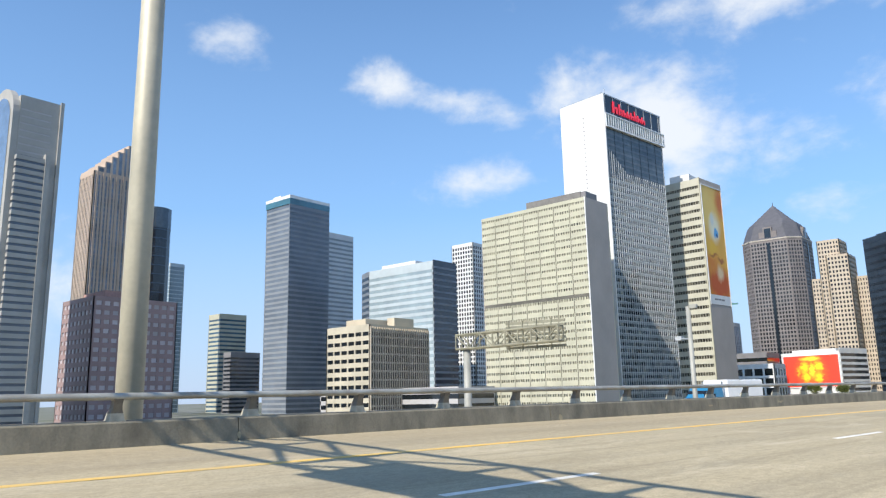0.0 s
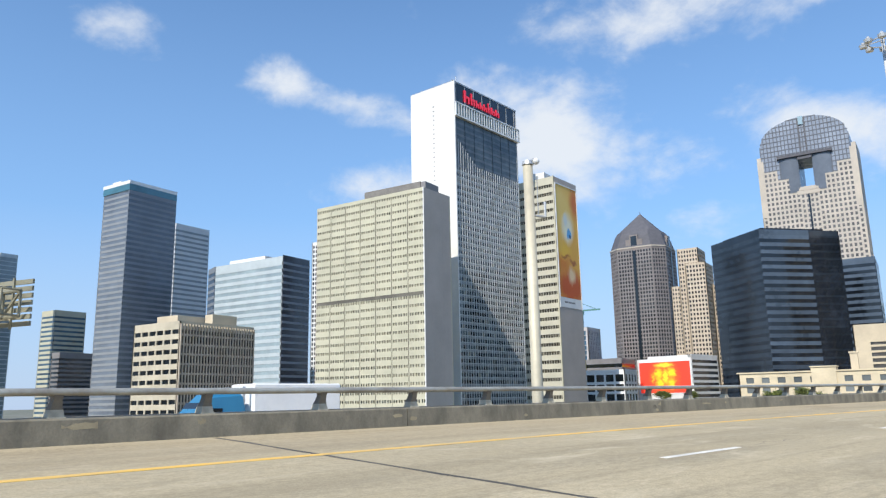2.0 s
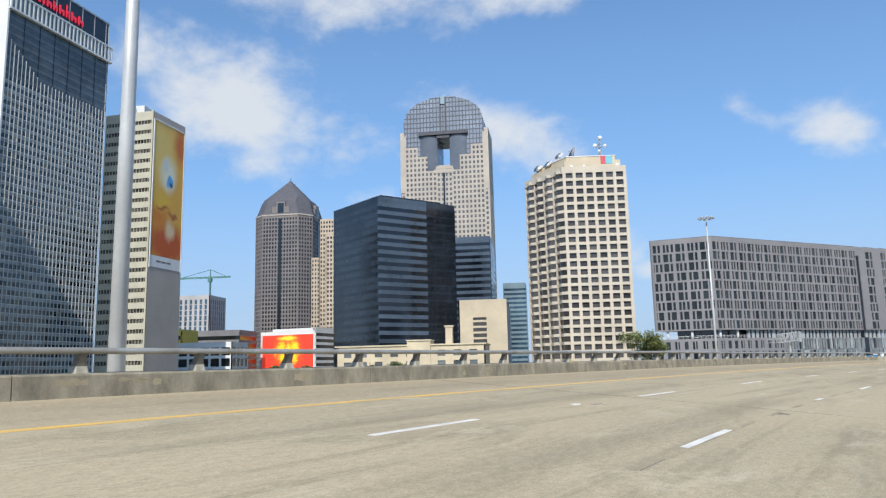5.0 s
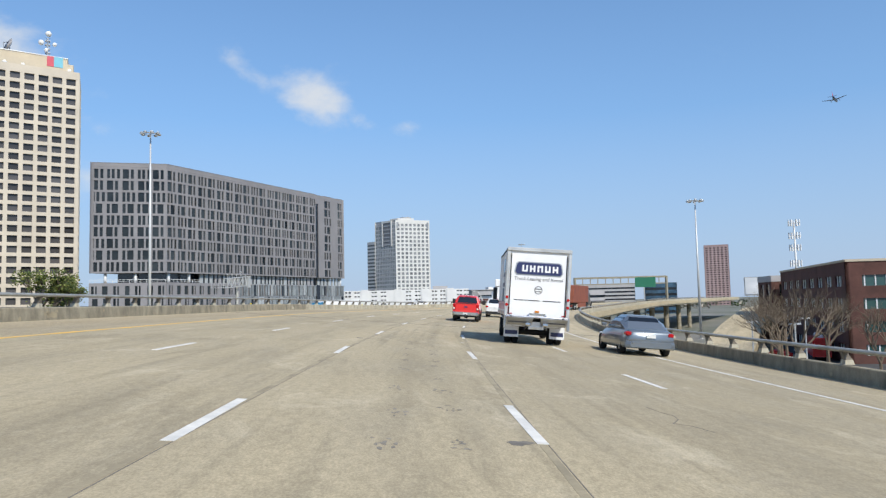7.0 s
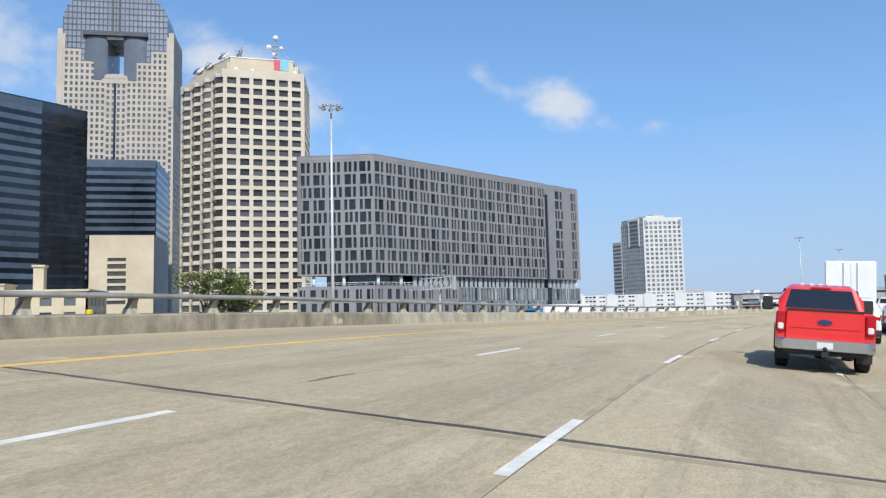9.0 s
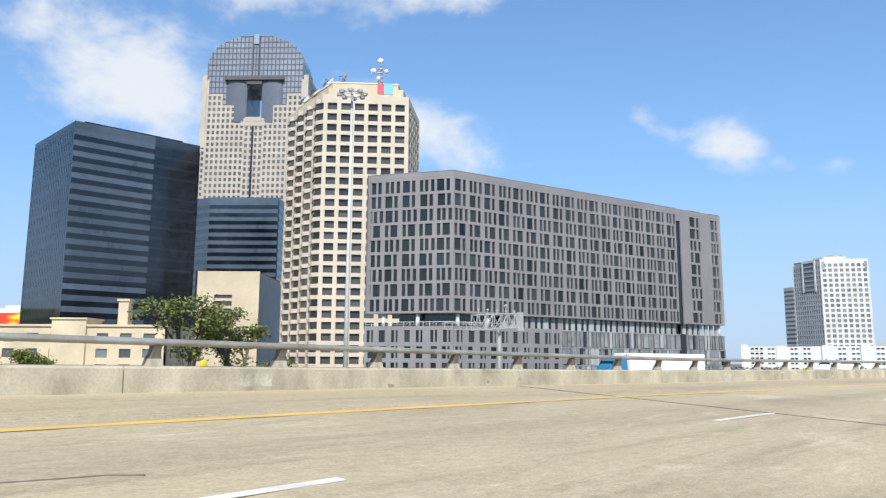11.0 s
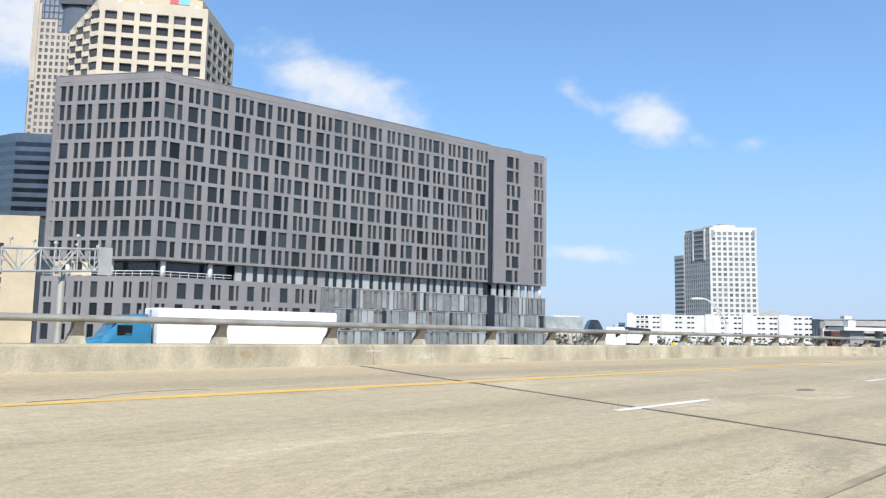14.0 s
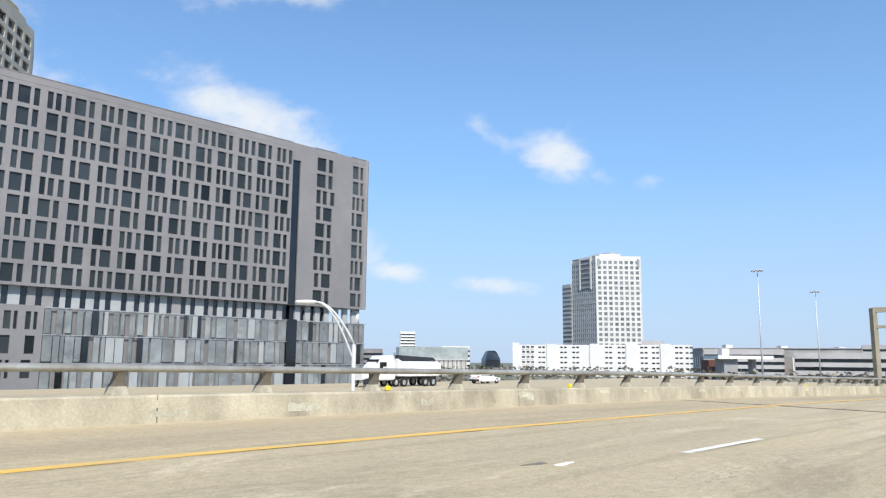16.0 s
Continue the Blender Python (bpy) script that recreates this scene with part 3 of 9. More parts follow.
def grid(ob, f, z0, z1, cols, rows, pier, span, wall, glass, depth=0.6, name="facade_grid", single=True, over=None, under=None, span_out=-0.01, core=0.0, a0=0.0, a1=None, split=False):
    """Piers and spandrels with a pane in each opening. over and under: the height of the band above and below. single: panes are parts of their own."""
    a1 = f.len if a1 is None else a1
    over, under = span if over is None else over, span if under is None else under
    s = Soup()
    w = (a1 - a0 - pier) / cols
    h = (z1 - over - z0 - under + span) / rows
    for i in range(cols + 1):
        x = a0 + pier / 2 + w * i
        q = Soup() if split else s
        q.slab(f, x - pier / 2, x + pier / 2, -depth, 0.0, z0, z1)
        if split:
            part("pier", q, wall, ob)
    for j in range(rows + 1):
        lo = z0 if j == 0 else z0 + under - span + h * j
        hi = z1 if j == rows else z0 + under + h * j
        q = Soup() if split else s
        q.slab(f, a0 + 0.01, a1 - 0.01, -depth, span_out, lo, hi - 0.002)
        if split:
            part("spandrel", q, wall, ob)
    if not split:
        part(name, s, wall, ob, kind="stuff")
    joined = Soup()
    for i in range(cols):
        for j in range(rows):
            x, z = a0 + pier / 2 + w * (i + 0.5), z0 + under + h * j
            if single:
                piece("window", pane_mesh(glass), f.matrix(x, -depth + 0.22, z, w - pier, 0.2, h - span), ob)
            else:
                joined.slab(f, x - (w - pier) / 2, x + (w - pier) / 2, -depth + 0.02, -depth + 0.22, z, z + h - span)
    if not single:
        part("window_rest", joined, glass, ob, kind="stuff")


def bands(ob, f, z0, z1, rows, ratio, wall, glass, depth=0.3, over=1.2, under=0.5, name="band", mullions=0, glass_out=-0.15, mull_mat=None, a0=0.0, a1=None, split=False):
    """Floors as continuous bands of glass between spandrels."""
    a1 = f.len if a1 is None else a1
    s, g = Soup(), Soup()
    h = (z1 - over - z0 - under) / rows
    g.slab(f, a0 + 0.02, a1 - 0.02, -depth - 0.2, glass_out, z0 + 0.05, z1 - 0.05)
    base = Soup() if split else s
    base.slab(f, a0, a1, -depth, 0, z0, z0 + under)
    if split:
        part("plinth_band", base, wall, ob)
    for j in range(rows):
        z = z0 + under + h * j
        q = Soup() if split else s
        q.slab(f, a0, a1, -depth, 0, z + h * (1 - ratio), z + h)
        if split:
            part("spandrel", q, wall, ob)
    s.slab(f, a0, a1, -depth, 0.02, z1 - over, z1)
    part("parapet_band" if split else name, s, wall, ob, kind="" if split else "stuff")
    part("ribbon_glass", g, glass, ob)
    if mullions:
        m = Soup()
        for i in range(mullions + 1):
            x = a0 + 0.06 + (a1 - a0 - 0.12) * i / mullions
            m.slab(f, x - 0.06, x + 0.06, -depth, 0.03, z0 + 0.1, z1 - 0.1)
        part("mullion_set", m, mull_mat or wall, ob, kind="stuff")


def blind(ob, f, z0, z1, mat, depth=0.6, name="end_wall", lines=0, a0=0.0, a1=None):
    a1 = f.len if a1 is None else a1
    s = Soup()
    n = max(1, lines)
    for k in range(n):
        if lines:
            s = Soup()
        s.slab(f, a0 + (a1 - a0) * k / n + (0.02 if lines else 0), a0 + (a1 - a0) * (k + 1) / n - (0.02 if lines else 0), -depth, 0, z0, z1)
        if lines:
            part("wall_panel", s, mat, ob)
    if not lines:
        part(name, s, mat, ob)


def block(x0, x1, y0, y1, turn=0.0, about=None):
    pts = [(x0, y0), (x1, y0), (x1, y1), (x0, y1)]
    if turn:
        c = Vector(about or (x1, y0))
        r = Matrix.Rotation(radians(turn), 2)
        pts = [tuple(c + r @ (Vector(p) - c)) for p in pts]
    return pts


def front_block():
    plan = [(-238.6, 198.0), (-176.4, 196.5), (-175.4, 216.0), (-237.6, 217.5)]
    top = 91.2
    ob = building("hotel_block", "cream panelled hotel block with rows of small windows", plan, top, grey_concrete)
    s, e, n, w = sides(plan)
    lower, bays = 45.0, 7
    for k in range(bays):
        a, b = s.len / bays * k, s.len / bays * (k + 1)
        a, b = a + 0.2, b - 0.2
        bay, glass = Soup(), Soup()
        for za, zb, r in ((BASE, lower, 15), (lower + 1.5, top - 1.2, 13)):
            h = (zb - za) / r
            for j in range(r):
                z = za + h * j
                bay.slab(s, a, b, -0.6, 0, z, z + h * 0.56)
                bay.slab(s, a + 0.01, b - 0.01, -0.6, -0.08, z + h * 0.56, z + h * 0.64)
                m = (b - a) / 6
                for i in range(7):
                    x, half = a + m * i, 0.24 if i % 2 else 0.42
                    bay.slab(s, max(a, x - half), min(b, x + half), -0.6, -0.03, z + h * 0.64, z + h)
                # shadow and reflection over the lower left windows, put in as darker glass
                glass.k = 1 if zb == lower and (j < 8 and k < 4 or j < 3) else 0
                glass.slab(s, a, b, -0.64, -0.42, z + h * 0.6, z + h)
        part("facade_bay", bay, beige_panel, ob)
        part("window_strip", glass, [FB_GLASS, glass_dark], ob, kind="stuff")
        if k < bays - 1:
            part("joint_strip", Soup().slab(s, b, b + 0.4, -0.6, -0.3, BASE, top), JOINT_SHADE, ob)
    part("belt_louvre", Soup().slab(s, 0, s.len, -0.6, -0.12, lower + 0.02, lower + 1.48), JOINT_SHADE, ob)
    part("cornice", Soup().slab(s, 0, s.len, -0.6, 0.03, top - 1.2, top + 0.4), beige_panel, ob)
    for f in (e, w):
        blind(ob, f, BASE, top + 0.2, HOTEL_GREY, lines=3)
    part("edge_trim", Soup().slab(s, s.len - 0.5, s.len, 0.031, 0.25, BASE, top + 0.4), white_wall, ob)
    blind(ob, n, BASE, top, beige_panel)
    house = part("penthouse", Soup().box(-212, -181, 200.5, 212, top - 0.1, top + 4.6), LOUVRE_BROWN, ob, "grey-brown louvred plant room")
    for k in range(16):
        part("louvre", Soup().box(-211.9 + 1.94 * k, -211.6 + 1.94 * k, 200.3, 200.5, top, top + 4.4), LOUVRE_BROWN, house)
    part("penthouse_end", Soup().box(-180.99, -178.5, 201, 211.5, top - 0.1, top + 4.4), grey_panel, ob)


FB_GLASS = glass_wall("glass_curtained", (0.25, 0.23, 0.165), 0.3, vary=0.5, scale=0.25)
HOTEL_GREY = material("hotel_grey", (0.46, 0.41, 0.365), 0.85, vary=0.06, scale=0.06, fine=1.5)
JOINT_SHADE = material("joint_shade", (0.16, 0.15, 0.125), 0.85, vary=0.15, scale=0.2, fine=2)
LOUVRE_BROWN = material("louvre_brown", (0.22, 0.205, 0.185), 0.7, vary=0.15, scale=0.3, fine=2)


def hotel_tower():
    plan = [(-215.0, 243.0), (-186.4, 239.6), (-179.2, 294.0), (-207.5, 297.5)]
    top = 158.9
    ob = building("hotel_tower", "tall white-ended hotel tower with a gridded glass flank", plan, top, grey_concrete)
    s, e, n, w = sides(plan)
    part("end_wall", Soup().slab(s, 0, s.len, -0.6, 0, BASE, top + 0.2), white_wall, ob, "bare white end wall")
    part("end_wall", Soup().slab(n, 0, n.len, -0.6, 0, BASE, top + 0.2), white_wall, ob)
    for k in range(24):
        part("vent_slot", Soup().slab(s, s.len * 0.52, s.len * 0.52 + 0.9, -0.1, 0.06, 92 + k * 2.45, 92 + k * 2.45 + 0.55), grey_panel, ob)
    part("corner_fin", Soup().slab(e, 0, 0.7, -0.6, 0.35, BASE, top + 0.2), white_wall, ob)
    z_sign, z_balc = top - 11.0, top - 18.5
    part("sign_band", Soup().slab(e, 0.7, e.len, -0.6, -0.1, z_sign, top), glass_black, ob, "black sign band round the crown")
    fr = Soup()
    fr.slab(e, 0.2, e.len + 1.2, -0.5, 1.3, z_sign - 0.5, z_sign + 0.1)
    fr.slab(e, 0.2, e.len + 1.2, -0.5, 1.3, z_balc, z_balc + 0.8)
    for k in range(27):
        x = 0.2 + (e.len + 0.4) * k / 26
        fr.slab(e, x, x + 0.55, 0.6, 1.25, z_balc, z_sign)
    part("crown_balcony", fr, white_paint, ob, "white ribbed balcony band")
    part("crown_glass", Soup().slab(e, 0.7, e.len, -0.6, 0.5, z_balc + 0.3, z_sign), glass_pale, ob)
    rows, cols = 46, 28
    z0 = BASE
    h = (z_balc - z0) / rows
    cw = (e.len - 0.9) / cols
    rng = random.Random(4)
    mull, spand, panes = Soup(), Soup(), Soup()
    for j in range(rows):
        z = z0 + h * j
        # upper floors: a sky reflection painted as darker, plainer panels
        high = z > z_balc - 26
        # each floor: a tinted spandrel below, clear panes above
        spand.k = 1 if high else 0
        spand.slab(e, 0.7, e.len, -0.5, -0.06, z, z + h * 0.40)
        for i in range(cols):
            x = 0.7 + cw * i
            panes.k = 0 if high else rng.choices((0, 1, 2), (0.60, 0.30, 0.10))[0]
            panes.slab(e, x, x + cw, -0.5, -0.14, z + h * 0.40, z + h)
        if not high:
            mull.slab(e, 0.7, e.len, -0.14, 0.0, z + h * 0.36, z + h * 0.44)
    # the mullions stop on a slant that draws the reflection's lower edge
    for i in range(cols + 1):
        x = 0.7 + cw * i
        mull.slab(e, x - 0.14, x + 0.14, -0.4, 0.10, z0, z_balc - (10 + 13 * min(1.0, i / 9)))
    for i in range(1, 8):
        x = 0.7 + cw * 4 * i
        spand.k = 2
        spand.slab(e, x - 0.14, x + 0.14, -0.4, 0.05, z_balc - 26, z_balc)
    part("curtain_grid", mull, ALU, ob, "pale aluminium window grid", kind="stuff")
    part("spandrel_set", spand, [HOTEL_SPANDREL, HOTEL_MIRRORED, glass_black], ob, kind="stuff")
    part("pane_rest", panes, [glass_hotel, glass_dark, FB_GLASS], ob, kind="stuff")
    blind(ob, w, BASE, top, white_wall)
    rail = Soup()
    for f in (s, e):
        for k in range(int(f.len // 2.4)):
            rail.slab(f, k * 2.4, k * 2.4 + 0.15, -1.2, -1.05, top - 0.2, top + 1.1)
        rail.slab(f, 0, f.len, -1.2, -1.05, top + 1.0, top + 1.15)
    part("roof_rail", rail, galvanised, ob)
    part("aerial", Soup().tube((-187, 243, top), (-187, 243, top + 4), 0.18), galvanised, ob)
    return ob, e, top, z_sign


HOTEL_SPANDREL = glass_wall("hotel_spandrel", (0.38, 0.41, 0.40), 0.3, vary=0.2, scale=0.1, spec=0.5)
HOTEL_MIRRORED = glass_wall("hotel_mirrored", (0.17, 0.19, 0.20), 0.2, vary=0.2, spec=0.6)
ALU = material("aluminium_grid", (0.60, 0.61, 0.59), 0.5, 0.1, vary=0.08)


ANNEX_PANEL = material("annex_panel", (0.55, 0.525, 0.42), 0.8, vary=0.07, scale=0.12, fine=2.5)
ANNEX_GLASS = glass_wall("annex_glass", (0.15, 0.14, 0.11), 0.25, vary=0.4, scale=0.2)


def annex():
    plan = [(-192.0, 314.5), (-166.3, 311.8), (-163.6, 337.7), (-189.0, 340.4)]
    top = 123.4
    ob = building("hotel_annex", "banded cream hotel annex with a tall poster on its flank", plan, top, grey_concrete)
    s, e, n, w = sides(plan)
    bands(ob, s, BASE, top, 28, 0.60, ANNEX_PANEL, ANNEX_GLASS, depth=0.6, over=1.5, mullions=16, glass_out=-0.4, split=True)
    blind(ob, e, BASE, top, HOTEL_GREY, lines=1)
    for f in (n, w):
        blind(ob, f, BASE, top, beige_panel)
    part("corner_pier", Soup().slab(s, s.len - 0.9, s.len, -0.6, 0.1, BASE, top + 0.3), beige_panel, ob)
    part("lift_house", Soup().box(-186, -174, 317, 331, top - 0.2, top + 5), white_wall, ob)
    return ob, e, top


def pyramid_tower():
    c = Vector((-250, 740))
    half = 30.5

    def octa(r, k):
        return [(c.x + x * r, c.y + y * r) for x, y in ((-k, -1), (k, -1), (1, -k), (1, k), (k, 1), (-k, 1), (-1, k), (-1, -k))]
    plan = octa(half, 0.62)
    top = 158.0
    ob = building("pyramid_tower", "brown granite tower under a dark pyramid roof", plan, top, brown_granite)
    for i, f in enumerate(sides(plan)):
        if i in (0, 1, 7, 2):
            wide = f.len > 20
            grid(ob, f, BASE, top, 12 if wide else 5, 40, 1.2, 1.5, brown_granite, glass_dark, depth=0.6, single=False, over=3)
            if wide:
                part("bay_rib", Soup().slab(f, f.len / 2 - 1.6, f.len / 2 + 1.6, 0, 0.5, BASE, top - 4), glass_dark, ob)
        else:
            blind(ob, f, BASE, top, brown_granite)
    part("cornice", Soup().prism(octa(31.0, 0.62), top - 0.5, top + 0.8), tan_granite, ob)
    roof = Soup()
    roof.loft([[(x, y, top + 0.7) for x, y in octa(30.3, 0.60)], [(x, y, top + 16) for x, y in octa(25.5, 0.58)], [(x, y, top + 20) for x, y in octa(23.0, 0.6)], [(x, y, top + 20.5) for x, y in octa(21.0, 0.72)],
               [(c.x + 0.4 * x, c.y + 0.4 * y, 201.0) for x, y in ((-1, -1), (0, -1), (1, 0), (1, 0.5), (0.5, 1), (-0.5, 1), (-1, 0.5), (-1, 0))]])
    part("pyramid_roof", roof, slate_roof, ob)
    for i, f in enumerate(sides(octa(29.5, 0.62))):
        if f.len > 20 and i in (0, 2):
            gable = Soup().slab(f, f.len / 2 - 9, f.len / 2 + 9, -4, 0.2, top + 0.6, top + 9)
            gable.slab(f, f.len / 2 - 4.5, f.len / 2 + 4.5, -6, 0.0, top + 8.9, top + 14)
            part("gable", gable, brown_granite, ob)
            part("gable_glass", Soup().slab(f, f.len / 2 - 3.2, f.len / 2 + 3.2, -1, 0.35, top + 1, top + 12.5), glass_dark, ob)
    part("finial", Soup().tube((c.x, c.y, 200), (c.x, c.y, 205), 0.5, 0.1), slate_roof, ob)


def stepped_tower():
    """Three joined shafts of unlike height under sloped slate caps."""
    ob = thing("stepped_tower", (-174, 645, BASE), "warm tan granite office tower with a stepped slate crown", "skyscraper")
    for x0, x1, y0, y1, top, cols, cap in ((-185.0, -166.0, 632, 660, 135.0, 7, 5.5), (-194.0, -185.2, 636, 660, 101.0, 3, 3.5), (-176.0, -158.0, 622, 650, 119.0, 6, 9.0), (-157.8, -148.0, 640, 668, 100.0, 4, 4.0)):
        plan = block(x0, x1, y0, y1)
        shaft = part("shaft", Soup().prism(inset(plan, 0.6), BASE, top - 0.2), WARM_GRANITE, ob)
        s, e, n, w = sides(plan)
        floors = round((top - BASE) / 4.0)
        for f in (s, e):
            grid(ob, f, BASE, top, cols, floors, 1.25, 1.75, WARM_GRANITE, glass_dark, single=False, over=2)
        for f in (n, w):
            blind(ob, f, BASE, top, WARM_GRANITE)
        ins = inset(plan, 0.4)
        slope = inset(plan, 4.0)
        part("slate_cap", Soup().loft([[(x, y, top - 0.1) for x, y in ins], [(x, y, top + cap) for x, y in slope]]), slate_roof, shaft)


WARM_GRANITE = material("warm_granite", (0.54, 0.44, 0.325), 0.65, vary=0.07, scale=0.07, fine=1.5)


def black_tower():
    B, A, C = Vector((-69.7, 357.5)), Vector((-101.3, 388.0)), Vector((-34.6, 389.5))
    D = A + C - B
    plan = [tuple(A), tuple(B), tuple(C), tuple(D)]
    top = 87.6
    ob = building("black_glass_tower", "black glass office block with faint floor bands", plan, top, glass_black)
    fa, fb_, fc, fd = sides(plan)
    rows = 23
    bands(ob, fa, BASE, top, rows, 0.42, glass_black, SLATE_GLASS, depth=0.4, over=2.0, glass_out=-0.05, mullions=24, mull_mat=glass_black, split=True)
    # paler bands over 62% of this face paint the reflection in its glass
    bands(ob, fb_, BASE, top, rows, 0.5, BAND_PANEL, glass_black, depth=0.4, over=3.0, glass_out=-0.05, a1=fb_.len * 0.62, split=True)
    bands(ob, fb_, BASE, top, rows, 0.25, SLATE_GLASS, glass_black, depth=0.4, over=3.0, glass_out=-0.05, a0=fb_.len * 0.62, split=True)
    g = Soup()
    for k in range(24):
        x = fb_.len * 0.62 + (fb_.len * 0.38) * k / 23
        g.slab(fb_, x - 0.12, x + 0.12, -0.2, 0.16, BASE, top - 3)
    part("mullion_set", g, glass_black, ob, kind="stuff")
    for f in (fc, fd):
        blind(ob, f, BASE, top, glass_black)
    part("roof_curb", Soup().prism(inset(plan, 5), top - 0.1, top + 2), glass_black, ob)


SLATE_GLASS = glass_wall("slate_glass", (0.026, 0.036, 0.05), 0.1, vary=0.2, spec=0.7)
BAND_PANEL = glass_wall("band_panel", (0.08, 0.11, 0.15), 0.3, vary=0.15, spec=0.5)


def low_glass_annex():
    plan = [(-58.0, 476.7), (-21.7, 476.7), (-21.7, 520.0), (-78.0, 520.0), (-78.0, 490.0)]
    top = 85.5
    ob = building("glass_office_annex", "dark blue banded glass office annex", plan, top, glass_annex)
    s, e, n, w, c = sides(plan)
    for f in (s, e):
        bands(ob, f, BASE, top, 22, 0.5, BAND_PANEL, glass_black, depth=0.4, over=2, glass_out=-0.05)
    # the lit corner facet: its brightness is put in as paler glass
    bands(ob, c, BASE, top, 22, 0.5, BAND_PANEL, glass_annex, depth=0.4, over=2, glass_out=-0.05)
    for f in (n, w):
        blind(ob, f, BASE, top, glass_annex)


def keyhole_tower():
    """A granite tower with stepped shoulders, a barrel-vaulted glass top and an open slot through it."""
    x0, x1, y0, y1 = -98.6, -27.0, 570.0, 603.0
    plan = block(x0, x1, y0, y1, -1.5)
    f, e, n, w = sides(plan)
    ob = thing("keyhole_tower", (-63, 586, BASE), "granite skyscraper with an arched glass crown and an open slot", "skyscraper")
    L, D = f.len, e.len
    sh = 187.3
    mid = L / 2 - 0.5
    slot = (mid - 5.0, mid + 5.0, 160.0, 184.0)
    core = Soup()
    core.slab(f, 0.6, L - 0.6, -D + 0.6, -0.6, BASE, 150.0)
    for a in (0.6, L - 3.9):
        core.slab(f, a, a + 3.3, -D + 0.6, -0.6, 150.0, sh - 0.4)
    part("wall", core, tan_granite, ob)
    # stepped granite front: columns of windows end at different heights
    cols, pier, span = 22, 1.45, 1.6
    w_ = (L - pier) / cols
    h = 4.0
    tops = {}
    for i in range(cols):
        k = min(i, cols - 1 - i)
        tops[i] = (sh, sh - 10, sh - 10, sh - 10, sh - 18, sh - 18, sh - 18, sh - 30, sh - 30, sh - 27, sh - 27)[k]
    wall, glass = Soup(), Soup()
    for i in range(cols):
        a = pier / 2 + w_ * i
        t = tops[i]
        wall.slab(f, a - pier / 2, a + pier / 2, -0.6, 0, BASE, t)
        wall.slab(f, a + w_ - pier / 2, a + w_ + pier / 2, -0.6, -0.002, BASE, t)
        j = 0
        while t - h * (j + 1) > 40:
            z = t - h * (j + 1)
            wall.slab(f, a + pier / 2, a + w_ - pier / 2, -0.6, -0.01, z + h - span, z + h)
            glass.slab(f, a + pier / 2, a + w_ - pier / 2, -0.6, -0.3, z, z + h - span)
            j += 1
    part("granite_front", wall, tan_granite, ob)
    part("window_rest", glass, glass_far, ob, kind="stuff")
    grid(ob, e, 30, sh, 8, 38, 1.4, 1.4, tan_granite, glass_far, single=False)
    grid(ob, w, 30, sh, 8, 38, 1.4, 1.4, tan_granite, glass_far, single=False)
    blind(ob, n, BASE, slot[2], tan_granite, name="back_wall")
    # side fins on the shoulders
    for a in (0.0, L - 3.2):
        part("shoulder", Soup().slab(f, a, a + 3.2, -D + 1, 0.3, 140, sh + 3), tan_granite, ob)
    # the glass drum behind and above the steps, with the slot left open
    R = L / 2 - 3.6
    zc = 199.5
    rise = 219.2 - zc
    glassm = Soup()
    nseg = 28
    def arch(a):
        u = max(-1.0, min(1.0, (a - mid) / R))
        return zc + rise * math.sqrt(max(0.0, 1 - u * u)) ** 1.0
    xs = sorted({mid - R + 2 * R * k / nseg for k in range(nseg + 1)} | {slot[0], slot[1]})
    for a, b in zip(xs, xs[1:]):
        m_ = (a + b) / 2
        base = slot[3] if slot[0] <= m_ <= slot[1] else 140.0
        za, zb = arch(a), arch(b)
        glassm.hexa([f.at(a, -0.8, base), f.at(b, -0.8, base), f.at(b, -D + 1, base), f.at(a, -D + 1, base), f.at(a, -0.8, za), f.at(b, -0.8, zb), f.at(b, -D + 1, zb), f.at(a, -D + 1, za)])
    part("glass_crown", glassm, CROWN_GLASS, ob, "grey-blue gridded glass vault")
    ribs = Soup()
    for k in range(25):
        a = mid - R + 2 * R * k / 24
        if slot[0] - 1.2 <= a <= slot[1] + 1.2:
            ribs.slab(f, a - 0.32, a + 0.32, -0.8, -0.55, slot[3] + 2.5, arch(a) - 0.3)
        else:
            ribs.slab(f, a - 0.32, a + 0.32, -0.8, -0.55, 142, arch(a) - 0.3)
    for j in range(19):
        z = 146 + j * 4.0
        half = R if z < zc else R * math.sqrt(max(0, 1 - ((z - zc) / rise) ** 2))
        if half < 1:
            continue
        if slot[2] - 1 < z < slot[3] + 1:
            ribs.slab(f, mid - half, slot[0] - 0.3, -0.8, -0.6, z - 0.36, z + 0.36)
            ribs.slab(f, slot[1] + 0.3, mid + half, -0.8, -0.6, z - 0.36, z + 0.36)
        else:
            ribs.slab(f, mid - half, mid + half, -0.8, -0.6, z - 0.36, z + 0.36)
    part("crown_ribs", ribs, CROWN_RIB, ob)
    lint = Soup()
    lint.slab(f, mid - 20, mid + 20, -0.8, 1.9, slot[3] + 2.5, slot[3] + 4.6)
    lint.slab(f, mid - 5.2, mid + 5.2, -0.8, 0.9, slot[3] - 0.3, slot[3] + 2.5)
    part("lintel", lint, slate_roof, ob)
